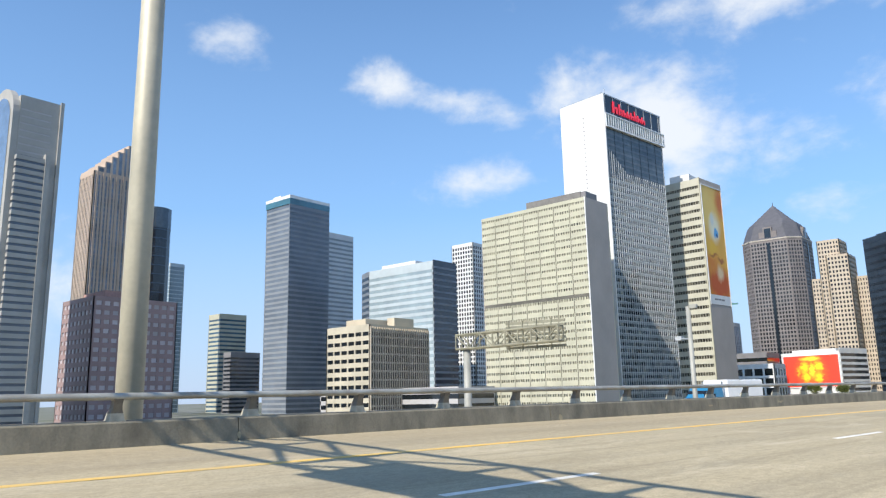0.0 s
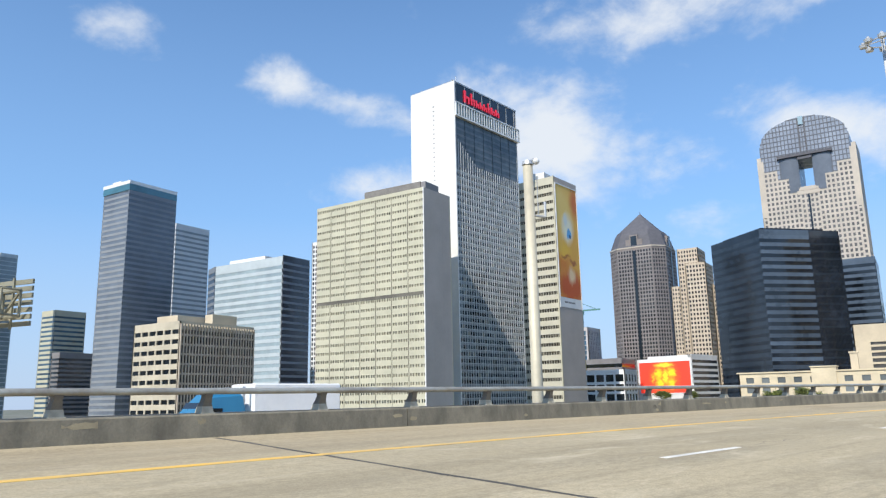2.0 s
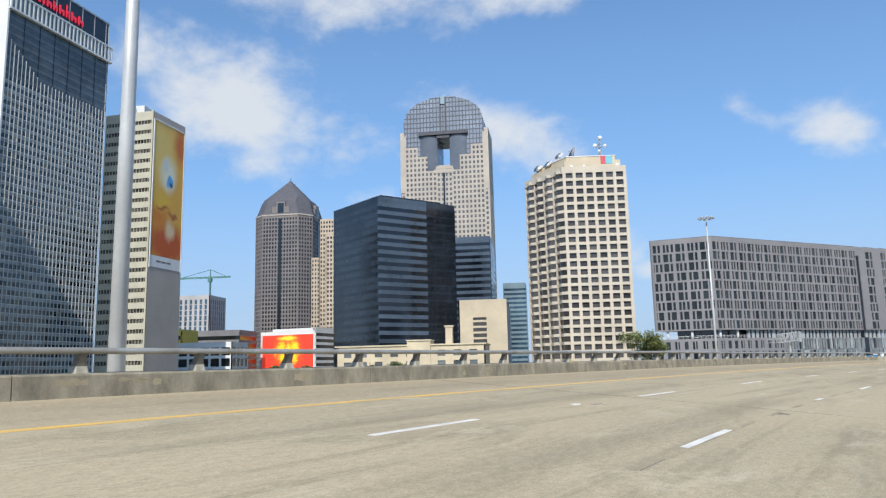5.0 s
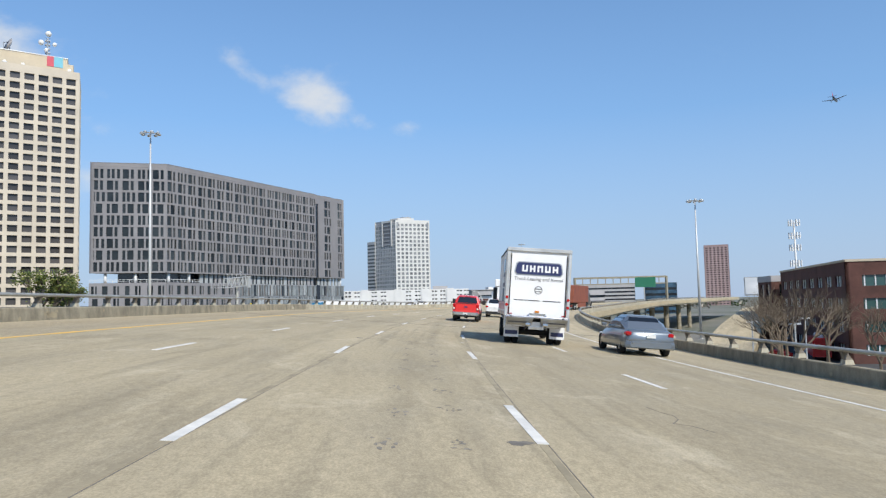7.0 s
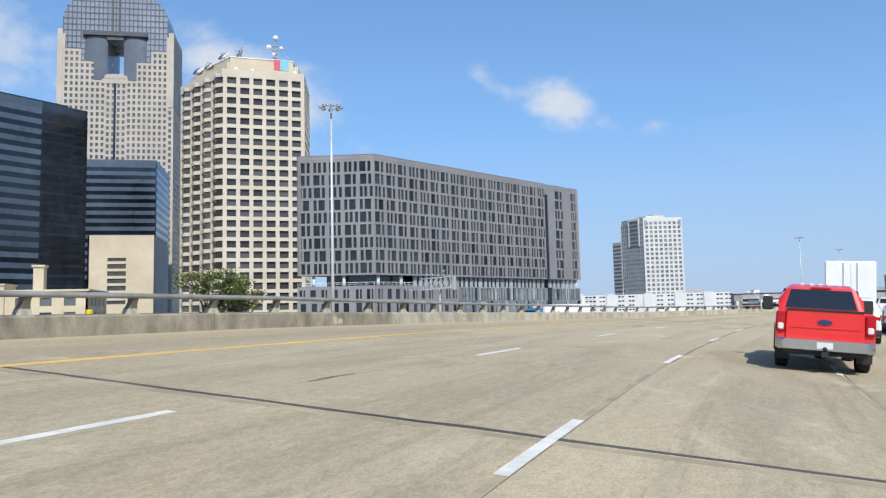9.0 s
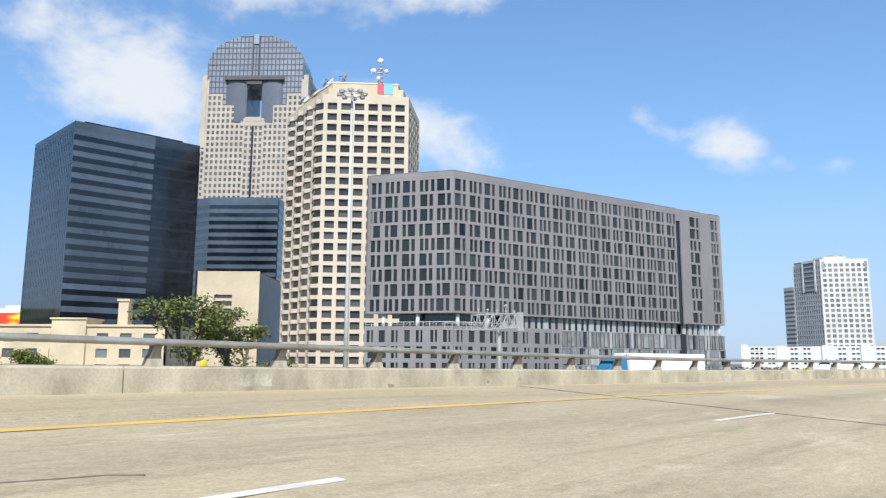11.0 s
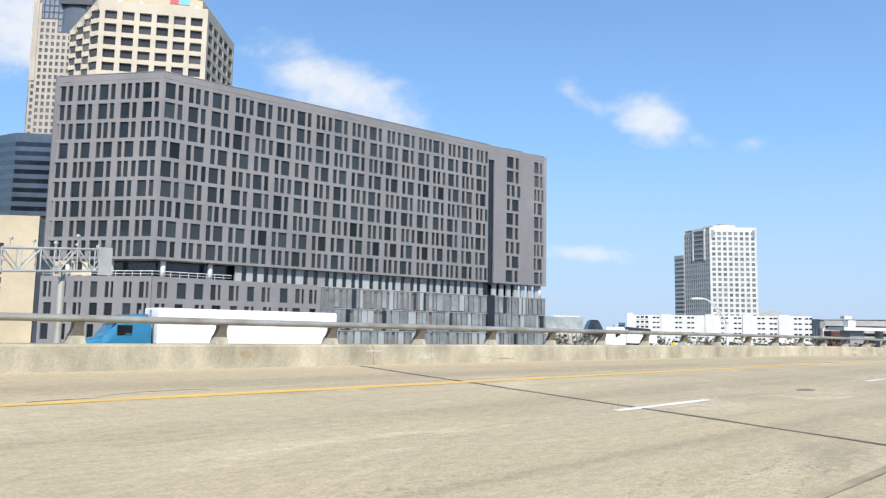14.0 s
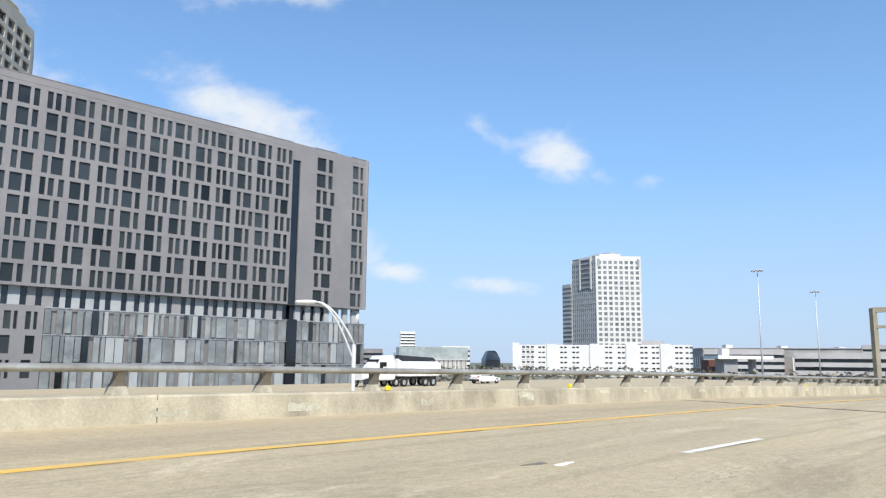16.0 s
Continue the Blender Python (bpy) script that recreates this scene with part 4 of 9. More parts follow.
    for a0, a1 in ((slot[0] - 13.5, slot[0]), (slot[1], slot[1] + 13.5)):
        drum, lines, n_ = Soup(), Soup(), 10
        bulge = lambda u: -0.7 + 1.1 * math.sin(math.pi * u) ** 0.7
        for k in range(n_):
            u0, u1 = k / n_, (k + 1) / n_
            x0_, x1_ = a0 + (a1 - a0) * u0, a0 + (a1 - a0) * u1
            foot = tops[max(0, min(cols - 1, int((x0_ + x1_) / 2 / w_)))]
            drum.hexa([f.at(x0_, bulge(u0), foot), f.at(x1_, bulge(u1), foot), f.at(x1_, -0.9, foot), f.at(x0_, -0.9, foot),
                       f.at(x0_, bulge(u0), slot[3] + 2.4), f.at(x1_, bulge(u1), slot[3] + 2.4), f.at(x1_, -0.9, slot[3] + 2.4), f.at(x0_, -0.9, slot[3] + 2.4)])
            for z in range(int(foot) + 2, int(slot[3]) + 2, 2):
                lines.hexa([f.at(x0_, bulge(u0) + 0.12, z), f.at(x1_, bulge(u1) + 0.12, z), f.at(x1_, -0.9, z), f.at(x0_, -0.9, z),
                            f.at(x0_, bulge(u0) + 0.12, z + 0.5), f.at(x1_, bulge(u1) + 0.12, z + 0.5), f.at(x1_, -0.9, z + 0.5), f.at(x0_, -0.9, z + 0.5)])
        dr = part("slot_drum", drum, DRUM_GLASS, ob, kind="stuff")
        part("drum_bands", lines, CROWN_RIB, dr, kind="stuff")
    part("crown_notch", Soup().slab(f, mid - 1.7, mid + 1.7, -3, 0.1, 212.5, 219.4), glass_pale, ob)
    for a in (mid - 2.3, mid + 1.7):
        part("crown_seam", Soup().slab(f, a, a + 0.6, -0.8, 0.1, slot[3] + 5.2, 218.4), slate_roof, ob)
    part("centre_seam", Soup().slab(f, mid - 0.7, mid + 0.7, -0.6, 0.15, BASE, slot[2] - 5), glass_dark, ob)
    step = Soup()
    for j, hw in enumerate((8.0, 5.5)):
        step.slab(f, mid - hw, mid + hw, -2, 0.2, 155.0 + j * 3.2, 158.0 + j * 3.2)
    part("slot_sill", step, tan_granite, ob)


CROWN_GLASS = glass_wall("crown_glass", (0.25, 0.285, 0.345), 0.25, vary=0.1, spec=0.5)
DRUM_GLASS = glass_wall("drum_glass", (0.15, 0.175, 0.215), 0.3, vary=0.1, spec=0.4)
CROWN_RIB = material("crown_rib", (0.10, 0.11, 0.13), 0.5, 0.2)


def octagon_tower():
    top = 94.6
    P = [Vector((22.6, 348.3)), Vector((52.6, 351.0)), Vector((55.3, 378.0)), Vector((50, 396)), Vector((26, 398)), Vector((4.5, 374.5))]
    ob = building("concrete_tower", "cream concrete office tower with deep square windows", [tuple(p) for p in P], top, grey_concrete, core_in=1.2)
    fs = sides([tuple(p) for p in P])
    rows = 22
    grid(ob, fs[0], BASE, top, 6, 26, 1.45, 1.35, cream_concrete, TOWER_GLASS, depth=1.0, over=3.0, single=True, split=True)
    grid(ob, fs[1], BASE, top, 5, 26, 1.45, 1.35, cream_concrete, TOWER_GLASS, depth=1.0, over=3.0, single=True, split=True)
    for f in fs[2:5]:
        blind(ob, f, BASE, top, cream_concrete, depth=1.2)
    # the folded flank: bays that step in plan
    f = fs[5]
    n = 4
    w = f.len / n
    h = (top - 3.0 - BASE) / 26
    for k in range(n):
        for j in range(27):
            z = BASE + h * j
            bay = Soup().hexa([f.at(w * k, 0.0, z), f.at(w * k + w * 0.62, 1.5, z), f.at(w * (k + 1), 0.0, z), f.at(w * k + w * 0.5, -1.2, z),
                      f.at(w * k, 0.0, z + 1.4), f.at(w * k + w * 0.62, 1.5, z + 1.4), f.at(w * (k + 1), 0.0, z + 1.4), f.at(w * k + w * 0.5, -1.2, z + 1.4)])
            part("bay_band", bay, cream_concrete, ob)
        gl = Soup()
        gl.prism([f.at(w * k, -0.3, 0)[:2], f.at(w * k + w * 0.62, 1.0, 0)[:2], f.at(w * (k + 1), -0.3, 0)[:2], f.at(w * k + w * 0.5, -1.25, 0)[:2]], BASE, top - 3)
        part("bay_glass", gl, TOWER_GLASS, ob)
        pr = Soup()
        pr.slab(f, w * k - 0.45, w * k + 0.45, -1.0, 0.25, BASE, top)
        part("bay_pier", pr, cream_concrete, ob)
    part("bay_cornice", Soup().slab(f, 0, f.len, -1.2, 0.6, top - 3.2, top), cream_concrete, ob)
    part("penthouse_step", Soup().prism(inset([tuple(p) for p in P], 2.4), top - 0.2, top + 3.4), warm_concrete, ob)
    in_ = inset([tuple(p) for p in P], 4.6)
    part("penthouse", Soup().prism(in_, top + 3.3, top + 6.1), warm_concrete, ob)
    part("penthouse_coping", Soup().prism(inset([tuple(p) for p in P], 4.4), top + 6.1, top + 6.45), white_paint, ob)
    part("banner_panel", Soup().slab(fs[0], 18.8, 21.2, -2.4, -2.25, top + 1.6, top + 5.6), BANNER_RED, ob)
    part("banner_panel", Soup().slab(fs[0], 21.2, 24.4, -2.4, -2.25, top + 1.6, top + 5.6), BANNER_CYAN, ob)
    return ob, top, fs


TOWER_GLASS = glass_wall("tower_glass", (0.11, 0.105, 0.105), 0.15, vary=0.3, piece=0.5, spec=0.4)
BANNER_RED = material("banner_red", (0.62, 0.10, 0.13), 0.6, vary=0.05)
BANNER_CYAN = material("banner_cyan", (0.20, 0.52, 0.62), 0.6, vary=0.05)


HALL_PANEL = material("hall_panel", (0.262, 0.252, 0.255), 0.6, vary=0.08, scale=0.12, fine=1.2, bump=0.05)
HALL_GLASS = glass_wall("hall_glass", (0.045, 0.055, 0.060), 0.1, piece=0.7, spec=0.4)


def grey_hall():
    """A long grey panelled residence hall on a two-storey podium, with windows of two widths strewn along each floor."""
    g0, g1, g2 = Vector((48.4, 262.5)), Vector((68.0, 256.9)), Vector((145.1, 307.7))
    g3 = g2 + (g0 - g1)
    plan = [tuple(g0), tuple(g1), tuple(g2), tuple(g3)]
    top, bottom = 42.8, 11.7
    ob = building("residence_hall", "long grey panelled hall with scattered upright windows", plan, top, grey_concrete, core_in=0.7, roof_mat=roof_gravel, z0=bottom)
    ob.location.z = bottom
    fs = sides(plan)
    rng = random.Random(11)
    floors, fh = 9, 3.33
    def face(f, a0, a1, module, end=()):
        wall, rest = Soup(), Soup()
        z = bottom
        wall.slab(f, a0, a1, -0.5, 0, bottom, bottom + 0.45)
        n = max(1, round((a1 - a0) / module))
        m = (a1 - a0) / n
        for j in range(floors):
            z = bottom + 0.42 + fh * j
            zt = z + 2.7
            holes = []
            for i in range(n):
                a = a0 + m * i
                k = (i * 2 + j * (3 if i % 2 else 1)) % 4
                wide, thin = m * 0.41, m * 0.2
                g = rng.uniform(0.06, 0.12) * m
                if k in (0, 3):
                    holes += [(a + g, a + g + wide), (a + g + wide + 0.12 * m, a + g + wide + 0.12 * m + thin)]
                elif k == 1:
                    holes += [(a + g, a + g + thin), (a + g + thin + 0.12 * m, a + g + thin + 0.12 * m + wide)]
                else:
                    holes += [(a + g, a + g + thin), (a + g + thin + 0.09 * m, a + g + 2 * thin + 0.09 * m), (a + g + 2 * thin + 0.24 * m, a + g + 3 * thin + 0.24 * m)]
            x = a0
            for p, q in holes:
                wall.slab(f, x, p, -0.5, -0.004, z, zt)
                x = q
                w_ = piece("window", pane_mesh(HALL_GLASS), f.matrix((p + q) / 2, -0.28, z, q - p, 0.12, zt - z), ob) if count[0] < 300 else rest.slab(f, p, q, -0.4, -0.28, z, zt)
                count[0] += 1
            wall.slab(f, x, a1, -0.5, -0.004, z, zt)
            wall.slab(f, a0, a1, -0.5, 0, zt, z + fh)
        wall.slab(f, a0, a1, -0.5, 0, bottom + 0.45 + fh * floors, top + 0.4)
        wall.slab(f, a0, a1, -0.55, 0.06, top + 0.401, top + 0.52)
        part("panel_front", wall, HALL_PANEL, ob)
        if rest.v:
            part("window_rest", rest, HALL_GLASS, ob, kind="stuff")
    count = [0]
    f = fs[1]
    slot = 74.2
    face(f, 0, slot - 0.9, 4.05)
    face(f, slot + 4.3, slot + 9.6, 5.3)
    face(f, f.len - 4.6, f.len - 0.8, 3.8)
    part("panel_strip", Soup().slab(f, slot + 9.6, f.len - 4.6, -0.5, 0, bottom, top + 0.4), HALL_PANEL, ob)
    face(fs[0], 0, fs[0].len, 4.1)
    part("panel_strip", Soup().slab(f, slot + 0.9, slot + 4.3, -0.5, 0, bottom, top + 0.4), HALL_PANEL, ob)
    part("panel_strip", Soup().slab(f, f.len - 0.8, f.len, -0.5, 0, bottom, top + 0.4), HALL_PANEL, ob)
    part("dark_slot", Soup().slab(f, slot - 0.9, slot + 0.9, -0.7, -0.35, bottom, top - 3), glass_black, ob)
    part("slot_head", Soup().slab(f, slot - 0.9, slot + 0.9, -0.5, 0, top - 3, top + 0.4), HALL_PANEL, ob)
    for k in (2, 3):
        blind(ob, fs[k], bottom, top + 0.4, HALL_PANEL)
    return plan, fs, bottom


# grey copy of the ivory wall, with the west face's shade in the colour
WT_SHADE = material("shaded_ivory", (0.40, 0.41, 0.41), 0.8, vary=0.06, scale=0.1, fine=1.5)
WT_WHITE = material("ivory_wall", (0.68, 0.67, 0.63), 0.8, vary=0.05, scale=0.08, fine=1.5)
WT_GLASS = glass_wall("tower_window", (0.27, 0.28, 0.285), 0.2, vary=0.25, piece=0.35)


def white_tower():
    c1, c2, c0 = Vector((382.6, 723.9)), Vector((420.1, 717.3)), Vector((373.6, 754.9))
    plan = [tuple(c0), tuple(c1), tuple(c2), tuple(c2 + c0 - c1)]
    top = 88.8
    ob = building("white_tower", "white gridded apartment tower", plan, top, grey_concrete)
    f0, f1, f2, f3 = sides(plan)
    grid(ob, f1, BASE, top, 8, 22, 1.7, 1.6, WT_WHITE, WT_GLASS, depth=0.6, single=True, over=4, split=True)
    grid(ob, f0, BASE, top - 3, 12, 22, 1.0, 1.5, WT_SHADE, glass_grey, depth=0.5, single=False, over=2.5)
    slot_a, slot_b = f0.len * 0.40, f0.len * 0.78
    part("balcony_slot", Soup().slab(f0, slot_a, slot_b, -0.55, 0.10, top - 27.0, top - 2.0), grey_panel, ob, "recessed balcony stack")
    for a in (slot_a - 1.6, slot_b):
        part("slot_frame", Soup().slab(f0, a, a + 1.6, -0.5, 0.7, top - 27.0, top), WT_WHITE, ob)
    part("slot_head", Soup().slab(f0, slot_a, slot_b, -0.5, 0.7, top - 2.0, top), WT_WHITE, ob)
    for k in range(6):
        part("balcony_rail", Soup().slab(f0, slot_a, slot_b, 0.10, 0.5, top - 26.0 + 4.0 * k, top - 25.0 + 4.0 * k), WT_SHADE, ob)
    part("roof_drum", Soup().tube((402.0, 737.0, top + 2.9), (402.0, 737.0, top + 4.6), 6.0, n=24), WT_SHADE, ob)
    part("corner_notch", Soup().slab(f1, 1.2, 3.4, -0.4, 0.1, top - 9.0, top - 2.2), WT_GLASS, ob)
    part("corner_notch", Soup().slab(f1, f1.len - 3.4, f1.len - 1.2, -0.4, 0.1, top - 9.0, top - 2.2), WT_GLASS, ob)
    for f in (f2, f3):
        blind(ob, f, BASE, top, WT_WHITE)
    part("penthouse", Soup().prism(inset(plan, 9), top - 0.2, top + 3), WT_WHITE, ob)
    # lower wing behind; its shade is put into the grey
    d = (c0 - c1).normalized()
    q = c0 + d * 0.5
    n = Vector((-d.y, d.x))
    wing = [tuple(q + d * 11 - n * -1), tuple(q - n * -1), tuple(q - n * 25), tuple(q + d * 11 - n * 25)]
    wb = building("grey_wing", "pale wing beside a white tower, its shade in the grey", wing, 68.0, grey_concrete)
    for f in sides(wing):
        bands(wb, f, BASE, 68.0, 20, 0.5, WT_SHADE, glass_grey, depth=0.4)


def plain_tower(name, label, plan, top, wall, glass, rows, ratio, style="bands", cols=10, pier=1.4, span=1.6, over=3.0, extra=None, faces=(0, 1), mull=0):
    ob = building(name, label, plan, top, wall)
    for i, f in enumerate(sides(plan)):
        if i in faces:
            if style == "bands":
                bands(ob, f, BASE, top, rows, ratio, wall, glass, over=over, mullions=mull)
            else:
                grid(ob, f, BASE, top, cols if i % 2 == 0 else max(2, round(cols * f.len / sides(plan)[0].len)), rows, pier, span, wall, glass, single=style == "single", over=over)
        else:
            blind(ob, f, BASE, top, wall)
    return ob


front_block()
tower, tower_face, tower_top, sign_z = hotel_tower()
annex_ob, annex_face, annex_top = annex()
pyramid_tower()
stepped_tower()
black_tower()
low_glass_annex()
keyhole_tower()
oct_ob, oct_top, oct_sides = octagon_tower()
hall_plan, hall_sides, hall_bottom = grey_hall()
white_tower()

STRIPE_LIGHT = material("stripe_light", (0.28, 0.295, 0.31), 0.5, vary=0.06, scale=0.1)
ST_PLAN = block(-526.5, -494.3, 271.0, 312.6)
SLATE_PANE = glass_wall("slate_pane", (0.15, 0.175, 0.21), 0.2, vary=0.15)
CROWN_TEAL = glass_wall("crown_teal", (0.06, 0.17, 0.22), 0.2, vary=0.15)
# darker copy of the stripe: the east face's shade put into the colour
STRIPE_DARK = material("stripe_dark", (0.22, 0.24, 0.27), 0.45, vary=0.06, scale=0.1)
striped = plain_tower("striped_tower", "tall slate-blue office tower with fine pale floor stripes", ST_PLAN, 169.0, STRIPE_LIGHT, SLATE_PANE, 42, 0.42, over=6, faces=(0,))
bands(striped, sides(inset(ST_PLAN, -0.5))[1], BASE, 161.9, 41, 0.42, STRIPE_DARK, SLATE_PANE, over=1)
part("crown_band", Soup().prism(inset(ST_PLAN, -0.55), 162.0, 167.0), CROWN_TEAL, striped, "dark blue glass crown band")
part("crown_cap", Soup().prism(inset(ST_PLAN, -0.65), 167.0, 169.6), white_paint, striped)
part("roof_house", Soup().box(-524, -514, 276, 290, 169.5, 173.5), white_paint, striped)
PALE_PANE = glass_wall("pale_pane", (0.30, 0.33, 0.35), 0.2, vary=0.12)
PALE_BAND = material("pale_band", (0.62, 0.63, 0.63), 0.6, vary=0.05, scale=0.1)
plain_tower("pale_tower", "pale banded office tower", block(-597.0, -568.2, 371.0, 409.0), 166.0, PALE_BAND, PALE_PANE, 38, 0.55)
OFFICE_GLASS = glass_wall("office_glass", (0.27, 0.335, 0.36), 0.15, vary=0.12, spec=0.8)
# dark because the shade on the east flank is put into the glass colour
FLANK_GLASS = glass_wall("flank_glass", (0.05, 0.055, 0.075), 0.12, vary=0.2)
gl = plain_tower("glass_office", "pale banded glass office block with a dark flank", [(-441.9, 311.4), (-373.0, 311.4), (-373.0, 338.5), (-457.0, 338.5), (-457.0, 318.0)], 102.5, pale_panel, OFFICE_GLASS, 22, 0.5, over=4, faces=(0,))
bands(gl, F((-457.2, 317.5), (-442.1, 310.9)), BASE, 102.5, 22, 0.45, STRIPE_DARK, glass_black, over=2)
part("roof_house", Soup().box(-432, -395, 316, 334, 100.5, 106), white_wall, gl)
part("flank", Soup().box(-373.3, -372.6, 311.6, 338.3, BASE, 103.2), FLANK_GLASS, gl, "reflecting glass flank, its shade in the dark colour")
for k in range(24):
    part("flank_rail", Soup().box(-372.6, -372.3, 311.7, 338.2, BASE + 4.6 * k, BASE + 4.6 * k + 1.6), STRIPE_DARK, gl)
plain_tower("white_grid_tower", "white tower with a dense grid of square windows", block(-440.0, -415.2, 414.0, 433.4), 138.0, white_wall, glass_black, 36, 0.5, style="joined", cols=8, pier=1.05, span=1.35)
st = plain_tower("stone_office", "tan stone office block with projecting brown fins", block(-300.0, -268.4, 146.6, 188.3), 36.6, beige_stone, glass_dark, 10, 0.55, style="single", cols=6, pier=0.9, span=2.3, over=3.5, faces=(0,))
fe = F((-268.4, 146.6), (-268.4, 188.3))
for k in range(27):
    a = 0.3 + (fe.len - 0.6) * k / 26
    part("fin", Soup().slab(fe, a - 0.28, a + 0.28, 0.0, 0.7, BASE, 35.5), fin_brown, st)
part("flank_glass", Soup().slab(fe, 0.3, fe.len - 0.3, -0.1, 0.12, BASE, 33.0), glass_dark, st)
for j in range(10):
    part("sill_band", Soup().slab(fe, 0.3, fe.len - 0.3, 0.0, 0.3, BASE + 2.4 + 4.1 * j, BASE + 3.3 + 4.1 * j), fin_brown, st)
part("roof_house", Soup().box(-290, -276, 151, 166, 36, 40), warm_concrete, st)
part("roof_house", Soup().box(-275, -270, 165, 179, 36, 41), warm_concrete, st)
# pale pane colour stands in for the sky mirrored in the windows
PINK_REFLECTION = glass_wall("pink_reflection", (0.60, 0.53, 0.54), 0.3, vary=0.15, piece=0.2)
PINK_ROOF = material("pink_roof", (0.52, 0.30, 0.25), 0.8, vary=0.1)
pk = plain_tower("pink_office", "pink granite office block with square windows", block(-452.4, -413.5, 79.0, 128.3), 59.5, pink_granite, PINK_REFLECTION, 13, 0.5, style="single", cols=8, pier=1.6, span=2.7, faces=(0, 1), over=2.5)
part("roof_house", Soup().box(-447, -420, 88, 112, 59, 64), PINK_ROOF, pk)
br_plan = block(-588.0, -563.9, 139.0, 185.4)
br = plain_tower("brown_tower", "tall rose-brown ribbed tower with a stepped crown", br_plan, 177.0, ROSE_STONE, glass_band, 44, 0.3, style="joined", cols=9, pier=1.3, span=0.3)
br_e = sides(br_plan)[1]
for a0, a1, h in ((3.0, 8.5, 4.0), (8.5, 13.5, 9.0), (13.5, 18.0, 14.0), (18.0, 22.5, 19.0), (22.5, 26.0, 23.0), (26.0, 41.0, 26.0), (41.0, 44.5, 12.0)):
    part("crown_step", Soup().slab(br_e, a0, a1, -30.0, -0.4, 176.5, 177.0 + h), ROSE_STONE, br)
    part("crown_glass", Soup().slab(br_e, a0 + 1.0, a1 - 1.0, -1.0, -0.25, 176.5, 176.0 + h), glass_band, br)
for k in range(9):
    a = br_e.len * (k + 0.5) / 9
    part("rib", Soup().slab(br_e, a - 0.25, a + 0.25, -0.1, 0.5, BASE, 176.0), ROSE_STONE, br)
ROUND_GLASS = glass_wall("round_glass", (0.03, 0.05, 0.085), 0.1, vary=0.2)
ROUND = [(-662.0 + 15.5 * math.cos(k * math.tau / 16), 241.0 + 15.0 * math.sin(k * math.tau / 16)) for k in range(16)]
round_ob = plain_tower("round_glass_tower", "rounded dark blue glass tower", ROUND, 181.0, ROUND_GLASS, glass_black, 22, 0.12, faces=(0, 1, 10, 11, 12, 13, 14, 15))
# sky reflection at the tower's top, added as a sleeve of paler glass
part("crown_drum", Soup().prism(inset(ROUND, -0.2), 162.0, 181.5), glass_annex, round_ob, "paler glass sleeve that paints the sky's reflection")
plain_tower("teal_tower", "pale teal glass tower", block(-790, -756.2, 311.5, 328.6), 152.0, pale_panel, OFFICE_GLASS, 36, 0.18)
lt_plan = block(-443.0, -389.2, 25.9, 46)
lt = building("vaulted_tower", "grey granite tower with an arched glass bay", lt_plan, 152.0, grey_concrete)
lt_s, lt_e, lt_n, lt_w = sides(lt_plan)
for f in (lt_s, lt_n, lt_w):
    blind(lt, f, BASE, 152.0, GRANITE_GREY, lines=4)
blind(lt, lt_e, BASE, 152.0, GRANITE_GREY, a0=15.0)
bands(lt, lt_e, BASE, 152.0, 44, 0.75, GRANITE_GREY, grey_concrete, depth=0.5, a1=15.0, over=4)
for k in range(38):
    part("shoulder_band", Soup().slab(lt_e, -0.5, 13.0, 0, 2.6, BASE + 3.45 * k, BASE + 3.45 * k + 2.1), GRANITE_GREY, lt)
part("shoulder_glass", Soup().slab(lt_e, -0.3, 12.8, 0, 2.2, BASE, 121.0), glass_steel, lt)
part("shoulder_pier", Soup().slab(lt_e, 12.6, 15.0, 0, 3.0, BASE, 123.5), GRANITE_GREY, lt)
part("corner_pier", Soup().slab(lt_e, 18.6, 20.3, 0, 0.8, BASE, 153.0), GRANITE_GREY, lt)


def arch(a0, a1, z, rise, b0, b1):
    n, c, r = 14, (a0 + a1) / 2, (a1 - a0) / 2
    curve = [(a0, BASE), (a1, BASE)] + [(c + r * math.cos(math.pi * i / n), z + rise * math.sin(math.pi * i / n)) for i in range(n + 1)]
    return Soup().loft([[lt_s.at(a, b, h) for a, h in curve] for b in (b1, b0)])


part("arch_frame", arch(22.0, 53.6, 143.0, 15.0, 0.0, 3.0), GRANITE_GREY, lt)
part("arch_glass", arch(25.0, 50.5, 141.0, 12.0, 2.9, 3.4), glass_sky, lt, "arched bay of pale blue glass")
plain_tower("green_apartments", "tall beige apartment slab with green glass", block(-697.0, -674.7, 325.1, 355.5), 90.0, beige_panel, glass_blue, 22, 0.55)
plain_tower("dark_midrise", "dark grey midrise block", block(-614.0, -602.2, 290.3, 322.0), 46.0, grey_panel, glass_dark, 14, 0.5)
bx = building("concrete_box", "windowless tan concrete block with a slatted opening", block(-34.0, -8.4, 391.5, 430.0), 36.4, warm_concrete)
